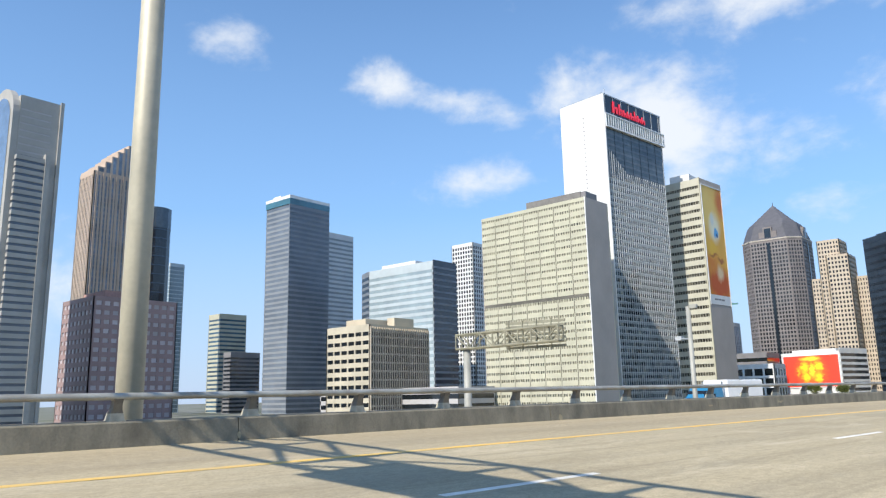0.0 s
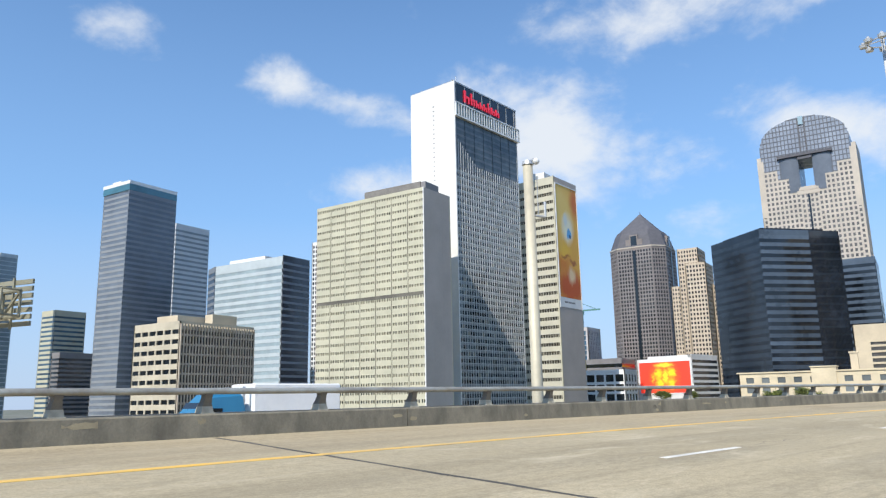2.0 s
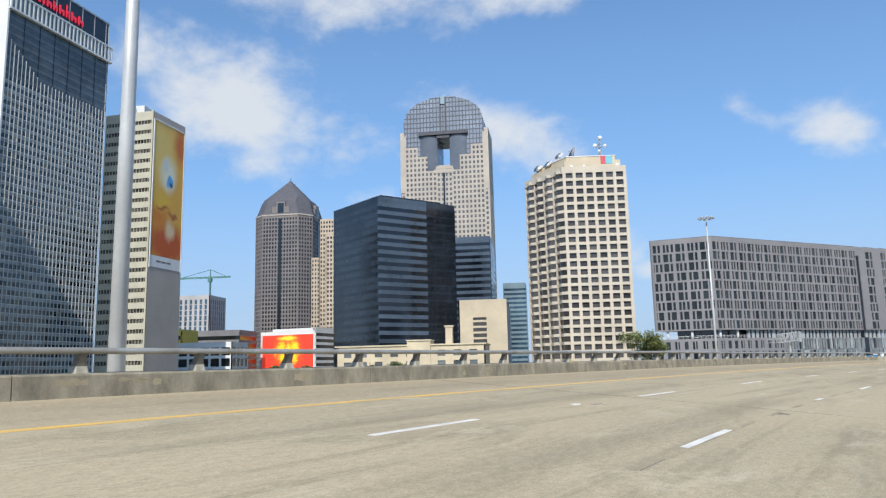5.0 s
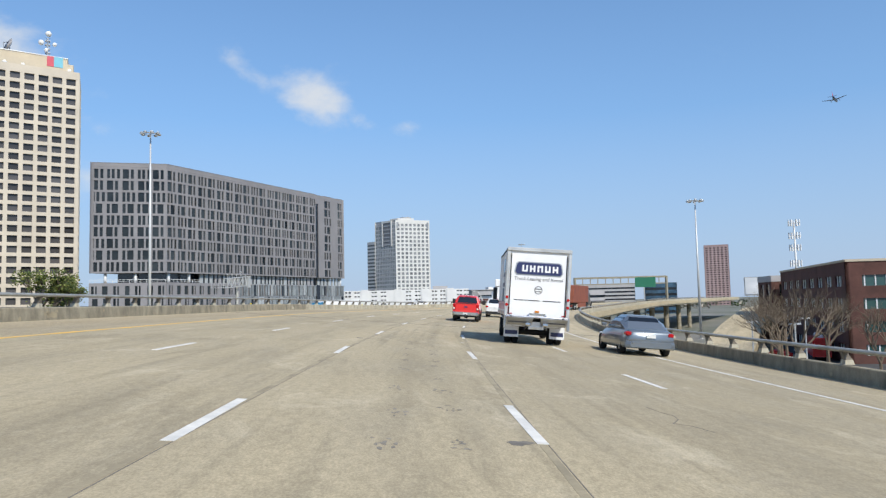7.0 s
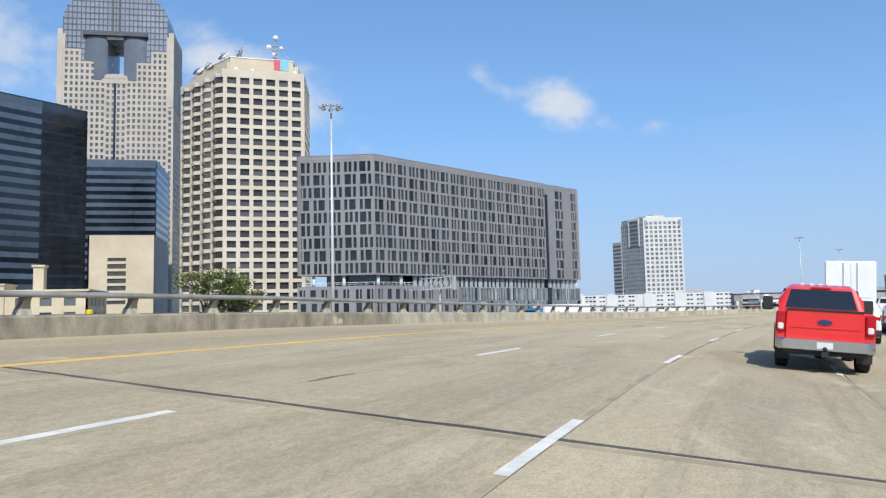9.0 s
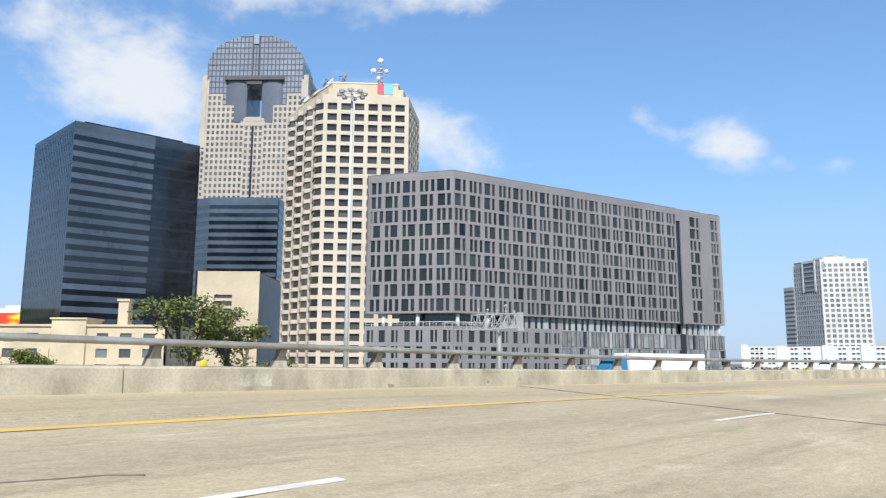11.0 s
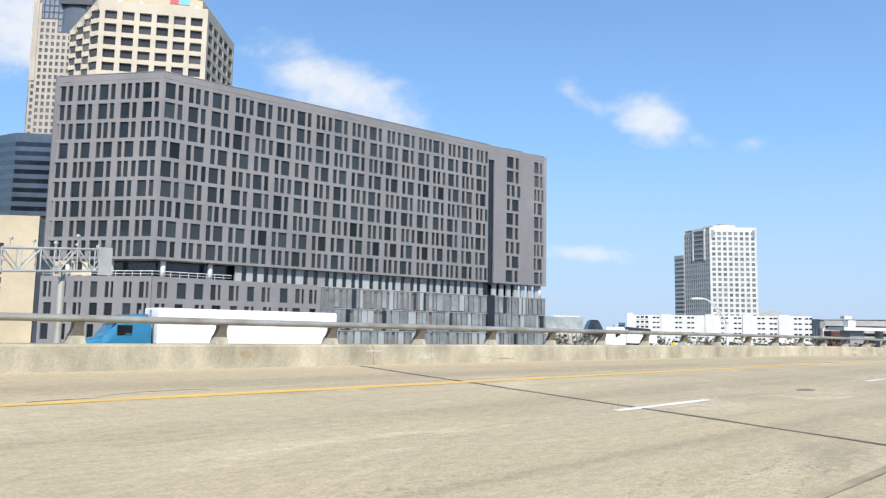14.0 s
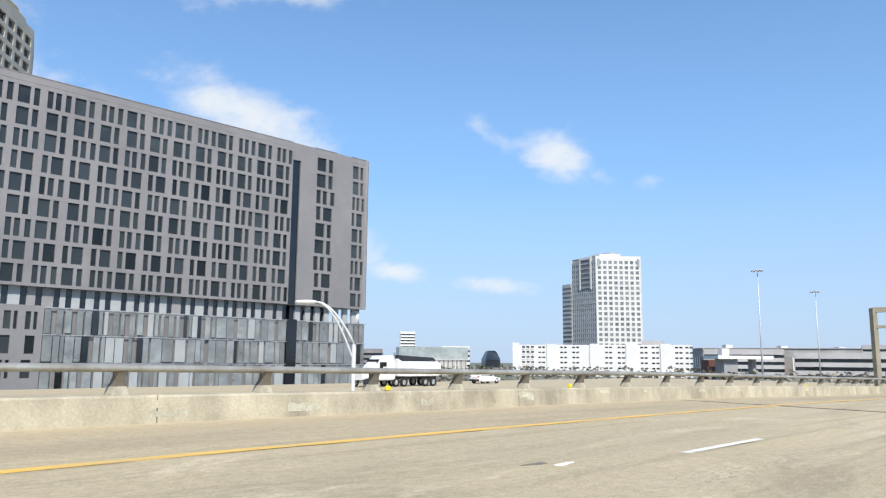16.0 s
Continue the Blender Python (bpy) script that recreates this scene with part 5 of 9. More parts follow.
for i, f in enumerate(sides(block(-34.0, -8.4, 391.5, 430.0))):
    if i == 0:
        for a0, a1, z0, z1 in ((0, 7.6, BASE, 36.4), (14.8, f.len, BASE, 36.4), (7.6, 14.8, 27.0, 36.4), (7.6, 14.8, BASE, 8.0)):
            blind(bx, f, z0, z1, warm_concrete, depth=0.58, a0=a0, a1=a1)
        for k in range(6):
            part("slat", Soup().slab(f, 7.6, 14.8, -0.45, -0.08, 9.5 + k * 3.0, 10.6 + k * 3.0), warm_concrete, bx)
        part("opening_back", Soup().slab(f, 7.6, 14.8, -0.59, -0.5, 8.0, 27.0), dark_steel, bx)
    else:
        blind(bx, f, BASE, 35.0 if i == 1 else 36.4, grey_concrete if i == 1 else warm_concrete, lines=9 if i == 1 else 0)
DEPOT_GLASS = glass_wall("depot_glass", (0.20, 0.22, 0.22), 0.2, piece=0.5)
hs = building("old_depot", "long low tan brick building with a cornice and chimney", block(-78.0, -13.9, 311.0, 335.0), 11.0, depot_stone)
for i, f in enumerate(sides(block(-78.0, -13.9, 311.0, 335.0))):
    if i < 2:
        grid(hs, f, BASE, 10.6, 9 if i == 0 else 4, 4, 3.4, 1.9, depot_stone, DEPOT_GLASS, over=1.9)
    else:
        blind(hs, f, BASE, 10.6, depot_stone)
part("cornice", Soup().prism(inset(block(-78.0, -13.9, 311.0, 335.0), -0.5), 10.6, 11.2), depot_stone, hs)
part("raised_bay", Soup().box(-47.0, -37.0, 310.2, 320.0, BASE, 12.6), depot_stone, hs)
part("raised_cornice", Soup().box(-47.4, -36.6, 309.8, 320.4, 12.6, 13.1), depot_stone, hs)
part("chimney", Soup().box(-31.5, -28.5, 318, 321, 10, 18.5), warm_concrete, hs)
part("chimney_cap", Soup().box(-31.9, -28.1, 317.6, 321.4, 18.5, 19.2), warm_concrete, hs)


def hall_podium():
    """The podium under the residence hall: panelled storeys, a recessed glazed floor with white piers, and a screen of grey fins."""
    f0, f1 = hall_sides[0], hall_sides[1]
    ob = building("hall_podium", "grey panelled podium with a glass fin screen and roof terrace", hall_plan, 8.8, grey_concrete, core_in=0.6, roof_mat=roof_gravel)
    rng = random.Random(5)
    split, slot = 31.0, 74.2

    def panels(f, a0, a1):
        wall, n = Soup(), max(2, round((a1 - a0) / 3.1))
        m = (a1 - a0) / n
        rows = [(5.4, 8.0), (1.9, 4.5), (-1.6, 1.0), (-6.0, -3.4)]
        z = BASE
        for lo, hi in rows[::-1]:
            wall.slab(f, a0, a1, -0.5, 0.15, z, lo)
            x = a0
            for i in range(n):
                k = rng.choice((0.42, 0.5, 0.24, 0.3))
                p = a0 + m * i + m * rng.uniform(0.12, 0.3)
                q = p + m * k
                wall.slab(f, x, p, -0.5, 0.146, lo, hi)
                piece("window", pane_mesh(HALL_GLASS), f.matrix((p + q) / 2, -0.1, lo, q - p, 0.12, hi - lo), ob)
                x = q
                if k < 0.4 and q + 0.3 * m < a0 + m * (i + 1):
                    p2, q2 = q + 0.12 * m, q + 0.28 * m
                    wall.slab(f, x, p2, -0.5, 0.146, lo, hi)
                    piece("window", pane_mesh(HALL_GLASS), f.matrix((p2 + q2) / 2, -0.1, lo, q2 - p2, 0.12, hi - lo), ob)
                    x = q2
            wall.slab(f, x, a1, -0.5, 0.146, lo, hi)
            z = hi
        wall.slab(f, a0, a1, -0.5, 0.15, z, 8.9)
        part("panel_front", wall, HALL_PANEL, ob)

    panels(f0, 0, f0.len)
    panels(f1, 0, split)
    for a0, a1 in ((split, slot - 1.0), (slot + 1.2, f1.len)):
        back = Soup().slab(f1, a0, a1, -0.6, -0.3, BASE, 8.8)
        part("screen_back", back, grey_panel, ob)
        for lo, hi in ((-8.8, -4.2), (-4.0, 0.4), (0.6, 4.6), (4.8, 8.6)):
            x = a0 + 0.1
            while x < a1 - 0.6:
                w = min(rng.choice((0.55, 0.9, 0.9, 1.3, 1.8)), a1 - 0.1 - x)
                r = rng.random()
                s = Soup().slab(f1, x, x + w, 0.05, 0.13, lo + rng.uniform(0, 0.25), hi)
                part("screen_fin", s, SCREEN_GLASS if r < 0.74 else (TERRACE_PANEL if r < 0.90 or w > 1 else glass_dark), ob)
                x += w + rng.choice((0.12, 0.3, 0.4, 0.8))
        for z in (-4.1, 0.5, 4.7, 8.7):
            part("screen_rail", Soup().slab(f1, a0, a1, 0.14, 0.24, z - 0.07, z + 0.07), galvanised, ob)
    part("slot_wall", Soup().slab(f1, slot - 1.0, slot + 1.2, -0.6, 0.2, BASE, 8.9), glass_black, ob)
    # the recessed floor between podium and hall
    rec = thing("terrace_glazing", (95, 275, 8.8), "recessed band of dark glass and white panels with round piers", "glazing")
    part("glass_core", Soup().prism(inset(hall_plan, 3.2), 8.8, 11.72), glass_dark, rec)
    a = 14.5
    while a < slot - 1.2:
        w = rng.choice((0.8, 1.2, 1.2, 4.2 if a < 20 else 1.6))
        part("white_panel", Soup().slab(f1, a, a + w, -1.6, -1.1, 8.76, 11.68), TERRACE_PANEL if rng.random() < 0.8 else grey_panel_light, rec)
        part("dark_panel", Soup().slab(f1, a + w, a + w + 0.9, -1.7, -1.3, 8.76, 11.68), glass_black, rec)
        a += w + 0.9
    a = slot + 1.6
    while a < f1.len - 1.5:
        part("white_panel", Soup().slab(f1, a, a + 1.2, -1.6, -1.1, 8.76, 11.68), TERRACE_PANEL, rec)
        a += 2.3
    for f, a in ((f1, 2.0), (f1, 10.0), (f0, 4.0), (f0, 12.0), (f1, f1.len - 1.2)):
        p = f.at(a, -1.2, 0)
        part("pier", Soup().tube((p[0], p[1], 8.76), (p[0], p[1], 11.72), 0.42, n=14), white_paint, rec, "round white pier", smooth=True)
    rail = Soup()
    for f in (f0, f1):
        lim = f.len if f is f0 else 13.5
        for k in range(int(lim // 1.5)):
            rail.slab(f, 1.5 * k, 1.5 * k + 0.06, -0.36, -0.3, 8.8, 9.8)
        rail.slab(f, 0, lim, -0.37, -0.29, 9.75, 9.85)
        rail.slab(f, 0, lim, -0.36, -0.3, 9.3, 9.35)
    part("terrace_rail", rail, white_paint, rec)


TERRACE_PANEL = material("terrace_panel", (0.41, 0.43, 0.43), 0.6, vary=0.06, scale=0.3)
SCREEN_GLASS = glass_wall("screen_glass", (0.27, 0.29, 0.29), 0.3, vary=0.2, scale=0.3, piece=0.22)
hall_podium()


def art_material(name, base, blobs, scale=1.0):
    """A printed picture: soft patches of colour, seen as a plain abstract."""
    m = bpy.data.materials.new(name)
    m.use_nodes = True
    t = m.node_tree
    n, ln = t.nodes.new, t.links.new
    b = t.nodes["Principled BSDF"]
    b.inputs["Roughness"].default_value = 0.55
    co = n("ShaderNodeTexCoord")
    warp = n("ShaderNodeTexNoise")
    warp.inputs["Scale"].default_value, warp.inputs["Detail"].default_value = 4.0 * scale, 4.0
    ln(co.outputs["UV"], warp.inputs["Vector"])
    add = n("ShaderNodeVectorMath")
    add.operation = "MULTIPLY_ADD"
    ln(warp.outputs["Color"], add.inputs[0])
    add.inputs[1].default_value = (0.16, 0.10, 0)
    ln(co.outputs["UV"], add.inputs[2])
    last = None
    for (u, v, ru, rv, col, amount) in blobs:
        mp = n("ShaderNodeMapping")
        mp.vector_type = "POINT"
        mp.inputs["Location"].default_value = (-(u + 0.08) / ru, -(v + 0.05) / rv, 0)
        mp.inputs["Scale"].default_value = (1 / ru, 1 / rv, 0)
        ln(add.outputs[0], mp.inputs["Vector"])
        g = n("ShaderNodeTexGradient")
        g.gradient_type = "SPHERICAL"
        ln(mp.outputs[0], g.inputs["Vector"])
        k = n("ShaderNodeMath")
        k.operation, k.use_clamp = "MULTIPLY", True
        k.inputs[1].default_value = amount
        ln(g.outputs["Fac"], k.inputs[0])
        mx = n("ShaderNodeMix")
        mx.data_type = "RGBA"
        ln(k.outputs[0], mx.inputs[0])
        if last is None:
            mx.inputs[6].default_value = (*base, 1)
        else:
            ln(last, mx.inputs[6])
        mx.inputs[7].default_value = (*col, 1)
        last = mx.outputs[2]
    ln(last, b.inputs["Base Color"])
    return m, last


def sheet(name, f, a0, a1, b, z0, z1, mat, parent, label=""):
    """A printed sheet with a thickness, laid out from 0 to 1 across and up."""
    s = Soup().slab(f, a0, a1, b - 0.12, b, z0, z1)
    me = s.mesh(name, mat)
    uv = me.uv_layers.new()
    for loop in me.loops:
        p = Vector(me.vertices[loop.vertex_index].co)
        a = (p.xy - f.p).dot(f.u)
        uv.data[loop.index].uv = ((a - a0) / (a1 - a0), (p.z - z0) / (z1 - z0))
    return part(name, me, mat, parent, label)


poster_mat, _ = art_material("poster_print", (0.80, 0.42, 0.06), [
    (0.25, 0.78, 0.7, 0.35, (0.84, 0.58, 0.16), 1.6), (0.55, 0.10, 0.9, 0.20, (0.60, 0.11, 0.02), 1.8), (0.9, 0.88, 0.3, 0.2, (0.66, 0.17, 0.03), 1.4), (0.2, 0.30, 0.5, 0.14, (0.72, 0.24, 0.03), 1.3),
    (0.50, 0.62, 0.34, 0.17, (0.85, 0.80, 0.60), 1.7), (0.42, 0.70, 0.12, 0.07, (0.70, 0.72, 0.66), 1.8), (0.55, 0.57, 0.13, 0.055, (0.12, 0.40, 0.70), 3.0), (0.60, 0.545, 0.05, 0.02, (0.02, 0.10, 0.25), 3.0),
    (0.6, 0.20, 0.22, 0.10, (0.85, 0.62, 0.36), 1.6), (0.3, 0.42, 0.4, 0.10, (0.84, 0.50, 0.05), 1.5), (0.7, 0.33, 0.2, 0.03, (0.45, 0.14, 0.03), 1.8), (0.35, 0.36, 0.25, 0.02, (0.50, 0.18, 0.03), 1.8)], 1.6)
poster = thing("wall_poster", annex_face.at(13, 0, 90), "tall orange and gold printed poster fixed to a tower flank", "poster")
sheet("print", annex_face, 1.3, annex_face.len - 1.0, 0.16, 55.5, 119.5, poster_mat, poster, "orange and gold abstract print")
part("caption_strip", Soup().slab(annex_face, 1.3, annex_face.len - 1.0, 0.02, 0.15, 50.0, 55.4), white_paint, poster, "white caption strip")
for k in range(3):
    part("caption_bar", Soup().slab(annex_face, 6 + 4 * k, 9.4 + 4 * k, 0.15, 0.19, 52.4, 53.3), grey_panel, poster)
fr = Soup()
for a0, a1, z0, z1 in ((0.7, 1.25, 49.5, 120.2), (annex_face.len - 0.95, annex_face.len - 0.4, 49.5, 120.2), (0.7, annex_face.len - 0.4, 119.6, 120.2)):
    fr.slab(annex_face, a0, a1, 0, 0.35, z0, z1)
part("frame", fr, white_paint, poster)

# red bars on the hotel crown, as plain shapes
sign = thing("crown_sign", tower_face.at(20, 0, tower_top - 6), "row of red sign shapes on a black band", "sign")
SIGN_RED = glowing("sign_red", (0.75, 0.03, 0.06), 0.35)
a = 8.0
for w, z0, z1 in ((5.2, 2.2, 8.6), (3.6, 2.2, 8.4), (3.0, 2.2, 6.0), (2.6, 2.2, 6.0), (3.2, 2.2, 6.0), (2.4, 2.2, 7.6), (3.4, 2.2, 6.0), (3.6, 2.2, 6.0)):
    s = Soup()
    f, zb = tower_face, tower_top - 11.0
    s.slab(f, a, a + w * 0.3, 0.15, 0.5, zb + z0, zb + z1)
    s.slab(f, a + w * 0.3, a + w * 0.85, 0.15, 0.5, zb + (z0 + z1) / 2 - 0.7, zb + (z0 + z1) / 2 + 0.5)
    s.slab(f, a + w * 0.62, a + w * 0.88, 0.15, 0.498, zb + z0, zb + z0 + (z1 - z0) * 0.55)
    part("sign_shape", s, SIGN_RED, sign)
    a += w + 0.55
lat = Soup()
for k in range(8):
    lat.slab(tower_face, 1.5 + 7.3 * k, 1.75 + 7.3 * k, -0.1, 0.12, tower_top - 11, tower_top + 0.4)
lat.slab(tower_face, 0.6, tower_face.len, -0.1, 0.14, tower_top - 0.2, tower_top + 0.5)
part("band_frame", lat, galvanised, tower)

# the block with the red screen
sc_plan = block(-192.0, -146.4, 500.0, 540.0, -14, (-146.4, 500.0))
scr = building("screen_block", "white office block with open balconies and a big red screen", sc_plan, 28.5, white_wall)
ss = sides(sc_plan)
blind(scr, ss[0], BASE, 28.9, white_wall)
bands(scr, ss[1], BASE, 31, 9, 0.45, white_wall, glass_dark, depth=0.6, over=2)
for k in (2, 3):
    blind(scr, ss[k], BASE, 28.5, white_wall)
part("stair_head", Soup().prism(inset(sc_plan, 6), 28, 31), white_wall, scr)
screen_mat, col = art_material("screen_picture", (0.80, 0.05, 0.025), [
    (0.50, 0.5, 0.34, 0.62, (0.85, 0.13, 0.02), 1.6), (0.38, 0.62, 0.10, 0.22, (0.95, 0.50, 0.02), 1.7), (0.40, 0.32, 0.09, 0.20, (0.95, 0.50, 0.02), 1.7), (0.52, 0.52, 0.06, 0.30, (0.95, 0.58, 0.03), 1.6),
    (0.64, 0.66, 0.10, 0.18, (0.95, 0.55, 0.02), 1.7), (0.63, 0.30, 0.10, 0.22, (0.95, 0.48, 0.02), 1.7), (0.50, 0.90, 0.22, 0.10, (0.97, 0.60, 0.04), 1.6), (0.27, 0.48, 0.04, 0.2, (0.9, 0.35, 0.02), 1.4)], 3.0)
bs = screen_mat.node_tree.nodes["Principled BSDF"]
screen_mat.node_tree.links.new(col, bs.inputs["Emission Color"])
bs.inputs["Emission Strength"].default_value = 0.55
led = thing("led_screen", ss[0].at(23, 0.4, 15), "wide red and yellow picture screen on a white wall", "screen")
sheet("picture", ss[0], 2.0, ss[0].len - 1.6, 0.42, 3.5, 26.3, screen_mat, led)
edge = Soup()
for a0, a1, z0, z1 in ((1.2, 1.95, 2.7, 27.0), (ss[0].len - 1.55, ss[0].len - 0.8, 2.7, 27.0), (1.95, ss[0].len - 1.55, 26.35, 27.0), (1.95, ss[0].len - 1.55, 2.7, 3.45)):
    edge.slab(ss[0], a0, a1, 0, 0.5, z0, z1)
part("frame", edge, white_paint, led)

# small blocks behind
YELLOW = material("yellow_panel", (0.75, 0.60, 0.10), 0.6, vary=0.08)
plain_tower("parking_deck", "dark parking deck with slatted floors", block(-232.0, -186.0, 463.0, 492.0), 28.6, grey_panel, glass_dark, 7, 0.5, over=1.2)
plain_tower("parking_deck", "parking deck with yellow slatted floors", block(-240.0, -206.0, 424.0, 445.0), 27.6, YELLOW, glass_dark, 7, 0.55, over=1.2, faces=(0,))
plain_tower("low_white_block", "low white garage with a flat roof", block(-205.0, -160.0, 392.0, 415.0), 18.0, white_wall, glass_dark, 4, 0.5, style="joined", cols=7, pier=1.2, span=1.6)
plain_tower("grey_flats", "pale ribbed apartment block", block(-262.0, -226.0, 503.0, 530.0), 56.5, grey_concrete, glass_blue, 16, 0.4, style="joined", cols=9, pier=2.0, span=0.6)
plain_tower("striped_office", "small blue and white banded office block", block(-24.0, -4.0, 657.6, 690.0), 74.0, glass_pale, glass_blue, 20, 0.5)
plain_tower("lower_annex", "dark low annex with a stepped glass roof", block(-409.0, -360.0, 250.0, 262.0), 14.0, grey_panel, glass_dark, 5, 0.4)
plain_tower("car_park", "low dark car park with open floors", block(-330.0, -232.0, 168.0, 196.0), 6.2, grey_concrete, glass_dark, 3, 0.5, over=1.0)
crane = thing("tower_crane", (-252.8, 560.0, BASE), "distant green tower crane", "crane")
CRANE_GREEN = material("crane_green", (0.10, 0.24, 0.22), 0.6)
part("mast", Soup().box(-253.4, -252.2, 559.4, 560.6, BASE, 77), CRANE_GREEN, crane)
part("jib", Soup().box(-280, -236, 559.6, 560.4, 76.0, 77.4), CRANE_GREEN, crane)
part("cab", Soup().box(-254.4, -251.6, 558.6, 561.4, 73, 76.0), CRANE_GREEN, crane)
part("tie", Soup().tube((-252.8, 560, 83), (-276, 560, 77.4), 0.25).tube((-252.8, 560, 83), (-240, 560, 77.4), 0.25).tube((-252.8, 560, 77), (-252.8, 560, 83), 0.4), CRANE_GREEN, crane)

# long white flats in front of the white tower
FLAT_GLASS = glass_wall("flat_glass", (0.06, 0.06, 0.06), 0.2, piece=0.5)
low = [(302.9, 700.0), (413.5, 633.0), (424.0, 650.0), (313.0, 717.5)]
lf = building("white_flats", "long low white apartment building with paired small windows", low, 13.6, white_wall)
ls = sides(low)
for k in (0, 1, 2):
    blind(lf, ls[k], BASE, 14.0, white_wall)
fl = ls[0]
part("corner_bay", Soup().slab(fl, 0.0, 5.0, 0, 1.4, BASE, 15.6), white_wall, lf)
for a in (26.0, 58.0, 84.0, 108.0):
    part("bay", Soup().slab(fl, a, a + 7.0, 0, 0.9, BASE, 14.8), white_wall, lf)
for a, style in ((7.0, 0), (19.5, 1), (36.0, 1), (45.0, 1), (69.0, 1), (78.0, 1), (94.0, 1), (102.0, 1), (118.0, 1), (125.0, 1)):
    for j in range(6):
        z = BASE + 1.2 + 3.75 * j
        if style:
            for b in (0.0, 2.9):
                part("window", Soup().slab(fl, a + b, a + b + 2.1, 0.0, 0.06, z + 0.6, z + 1.75), FLAT_GLASS, lf)
        else:
            for b in (0.0, 3.4, 6.8):
                part("balcony_opening", Soup().slab(fl, a + b, a + b + 2.3, 0.0, 0.06, z, z + 2.1), FLAT_GLASS, lf)
                part("balcony_rail", Soup().slab(fl, a + b - 0.2, a + b + 2.5, 0.06, 0.5, z - 0.3, z + 0.7), white_wall, lf)
bands(lf, ls[3], BASE, 14.0, 6, 0.45, white_wall, FLAT_GLASS, depth=0.6, over=1.2)
part("roof_house", Soup().prism([(385.0, 652.0), (397.0, 645.0), (402.0, 653.0), (390.0, 660.0)], 13.4, 17.0), grey_concrete, lf)
HALL_PALE = glass_wall("hall_pale_glass", (0.40, 0.45, 0.44), 0.35, vary=0.15, scale=0.1, piece=0.1)
ARENA_GREY = material("arena_grey", (0.38, 0.37, 0.36), 0.8, vary=0.15, scale=0.06, fine=1.5)
ARENA_BROWN = material("arena_brown", (0.30, 0.26, 0.23), 0.8, vary=0.15, scale=0.1, fine=1.5)
far_things = [
    ("dark_flats", "dark grey low flats beside the road", (172.9, 653), (196, 650.4), 9.0, grey_panel, 5), ("pale_tower_far", "slim white tower in the distance", (271, 1043), (288.6, 1040.5), 36.0, white_wall, 12),
    ("banded_office", "low white banded office", (277.9, 838.6), (303.1, 832.5), 15.0, white_wall, 5),
    ("small_tower", "small far white tower", (212.0, 1052), (221.9, 1050.7), 28.0, white_wall, 9), ("dark_dome_block", "small blue glass far block", (482.0, 1248), (491.0, 1246), 14.0, glass_blue, 4),
    ("garage_block", "grey far parking building", (400, 597), (440, 569.8), 10.5, grey_concrete, 4), ("brick_house", "small red brick house", (374, 550), (385, 546), 3.4, red_brick, 2),
    ("grey_hall_far", "low far grey hall", (470, 600), (520, 560), 9.0, grey_concrete, 3),
    ("glass_block_far", "far bluish glass block", (379.9, 374.1), (394, 360), 10.6, glass_blue, 5), ("office_far", "far pale office block", (560, 640), (600, 600), 16.0, grey_concrete, 6),
]
for nm, lab, p, q, top, mat, rows in far_things:
    p, q = Vector(p), Vector(q)
    d = (q - p).normalized()
    back = Vector((-d.y, d.x)) * 18
    plan = [tuple(p), tuple(q), tuple(q + back), tuple(p + back)]
    plain_tower(nm, lab, plan, top, mat, glass_dark, rows, 0.55, over=1.0)
# a pale glass hall over a screen of slender fins
gp = [(216.0, 705.0), (268.0, 702.0), (270.0, 730.0), (218.0, 733.0)]
gh = building("glass_hall", "pale grey-green glass hall above a finned storey", gp, 11.6, grey_concrete)
for f in sides(gp):
    part("glass_front", Soup().slab(f, 0.0, f.len, -0.5, 0.0, 2.6, 11.6), HALL_PALE, gh)
    part("ledge", Soup().slab(f, -0.3, f.len + 0.3, -0.6, 0.5, 1.9, 2.6), grey_concrete, gh)
gf = sides(gp)[0]
for k in range(7):
    part("joint", Soup().slab(gf, 6.5 * k + 6.0, 6.5 * k + 6.2, 0.0, 0.06, 2.6, 11.6), grey_panel_light, gh)
for k in range(46):
    part("fin", Soup().slab(gf, 1.1 * k + 0.5, 1.1 * k + 0.85, -0.5, 0.4, BASE, 1.9), white_wall if k % 3 else grey_panel, gh)
# a dark glass tower that tapers to a rounded crown
dk = thing("tapered_tower", (483, 1385, BASE), "distant dark blue tower that tapers to its top", "tower")
part("shaft", Soup().loft([[(483 + w * a, 1385 + w * b, z) for a, b in ((-1, -1), (1, -1), (1, 1), (-1, 1))] for w, z in ((13, BASE), (13, 4), (11, 10), (8, 17), (5.5, 19.2))]), glass_dark, dk)
for k in range(4):
    part("ledge", Soup().box(470.4 + k, 495.6 - k, 1372.4 + k, 1397.6 - k, 3.0 + 2.6 * k, 3.5 + 2.6 * k), grey_concrete, dk)
# petrol-station canopy on posts, and the long far arena behind it
cn = thing("canopy", (362, 504, BASE), "flat white canopy on a broad post", "canopy")
part("roof", Soup().box(347.0, 379.0, 497.0, 511.0, 3.6, 5.3), white_wall, cn)
part("post", Soup().box(352.0, 360.0, 500.0, 508.0, BASE, 3.6), grey_panel_light, cn)
part("post", Soup().box(370.0, 372.0, 502.0, 506.0, BASE, 3.6), grey_panel_light, cn)
part("sign_tower", Soup().box(352.6, 356.6, 502.0, 506.0, 5.3, 8.9), white_wall, cn)
ap = [(505.0, 768.0), (560.0, 722.0), (612.0, 690.0), (640.0, 690.0), (640.0, 740.0), (520.0, 810.0)]
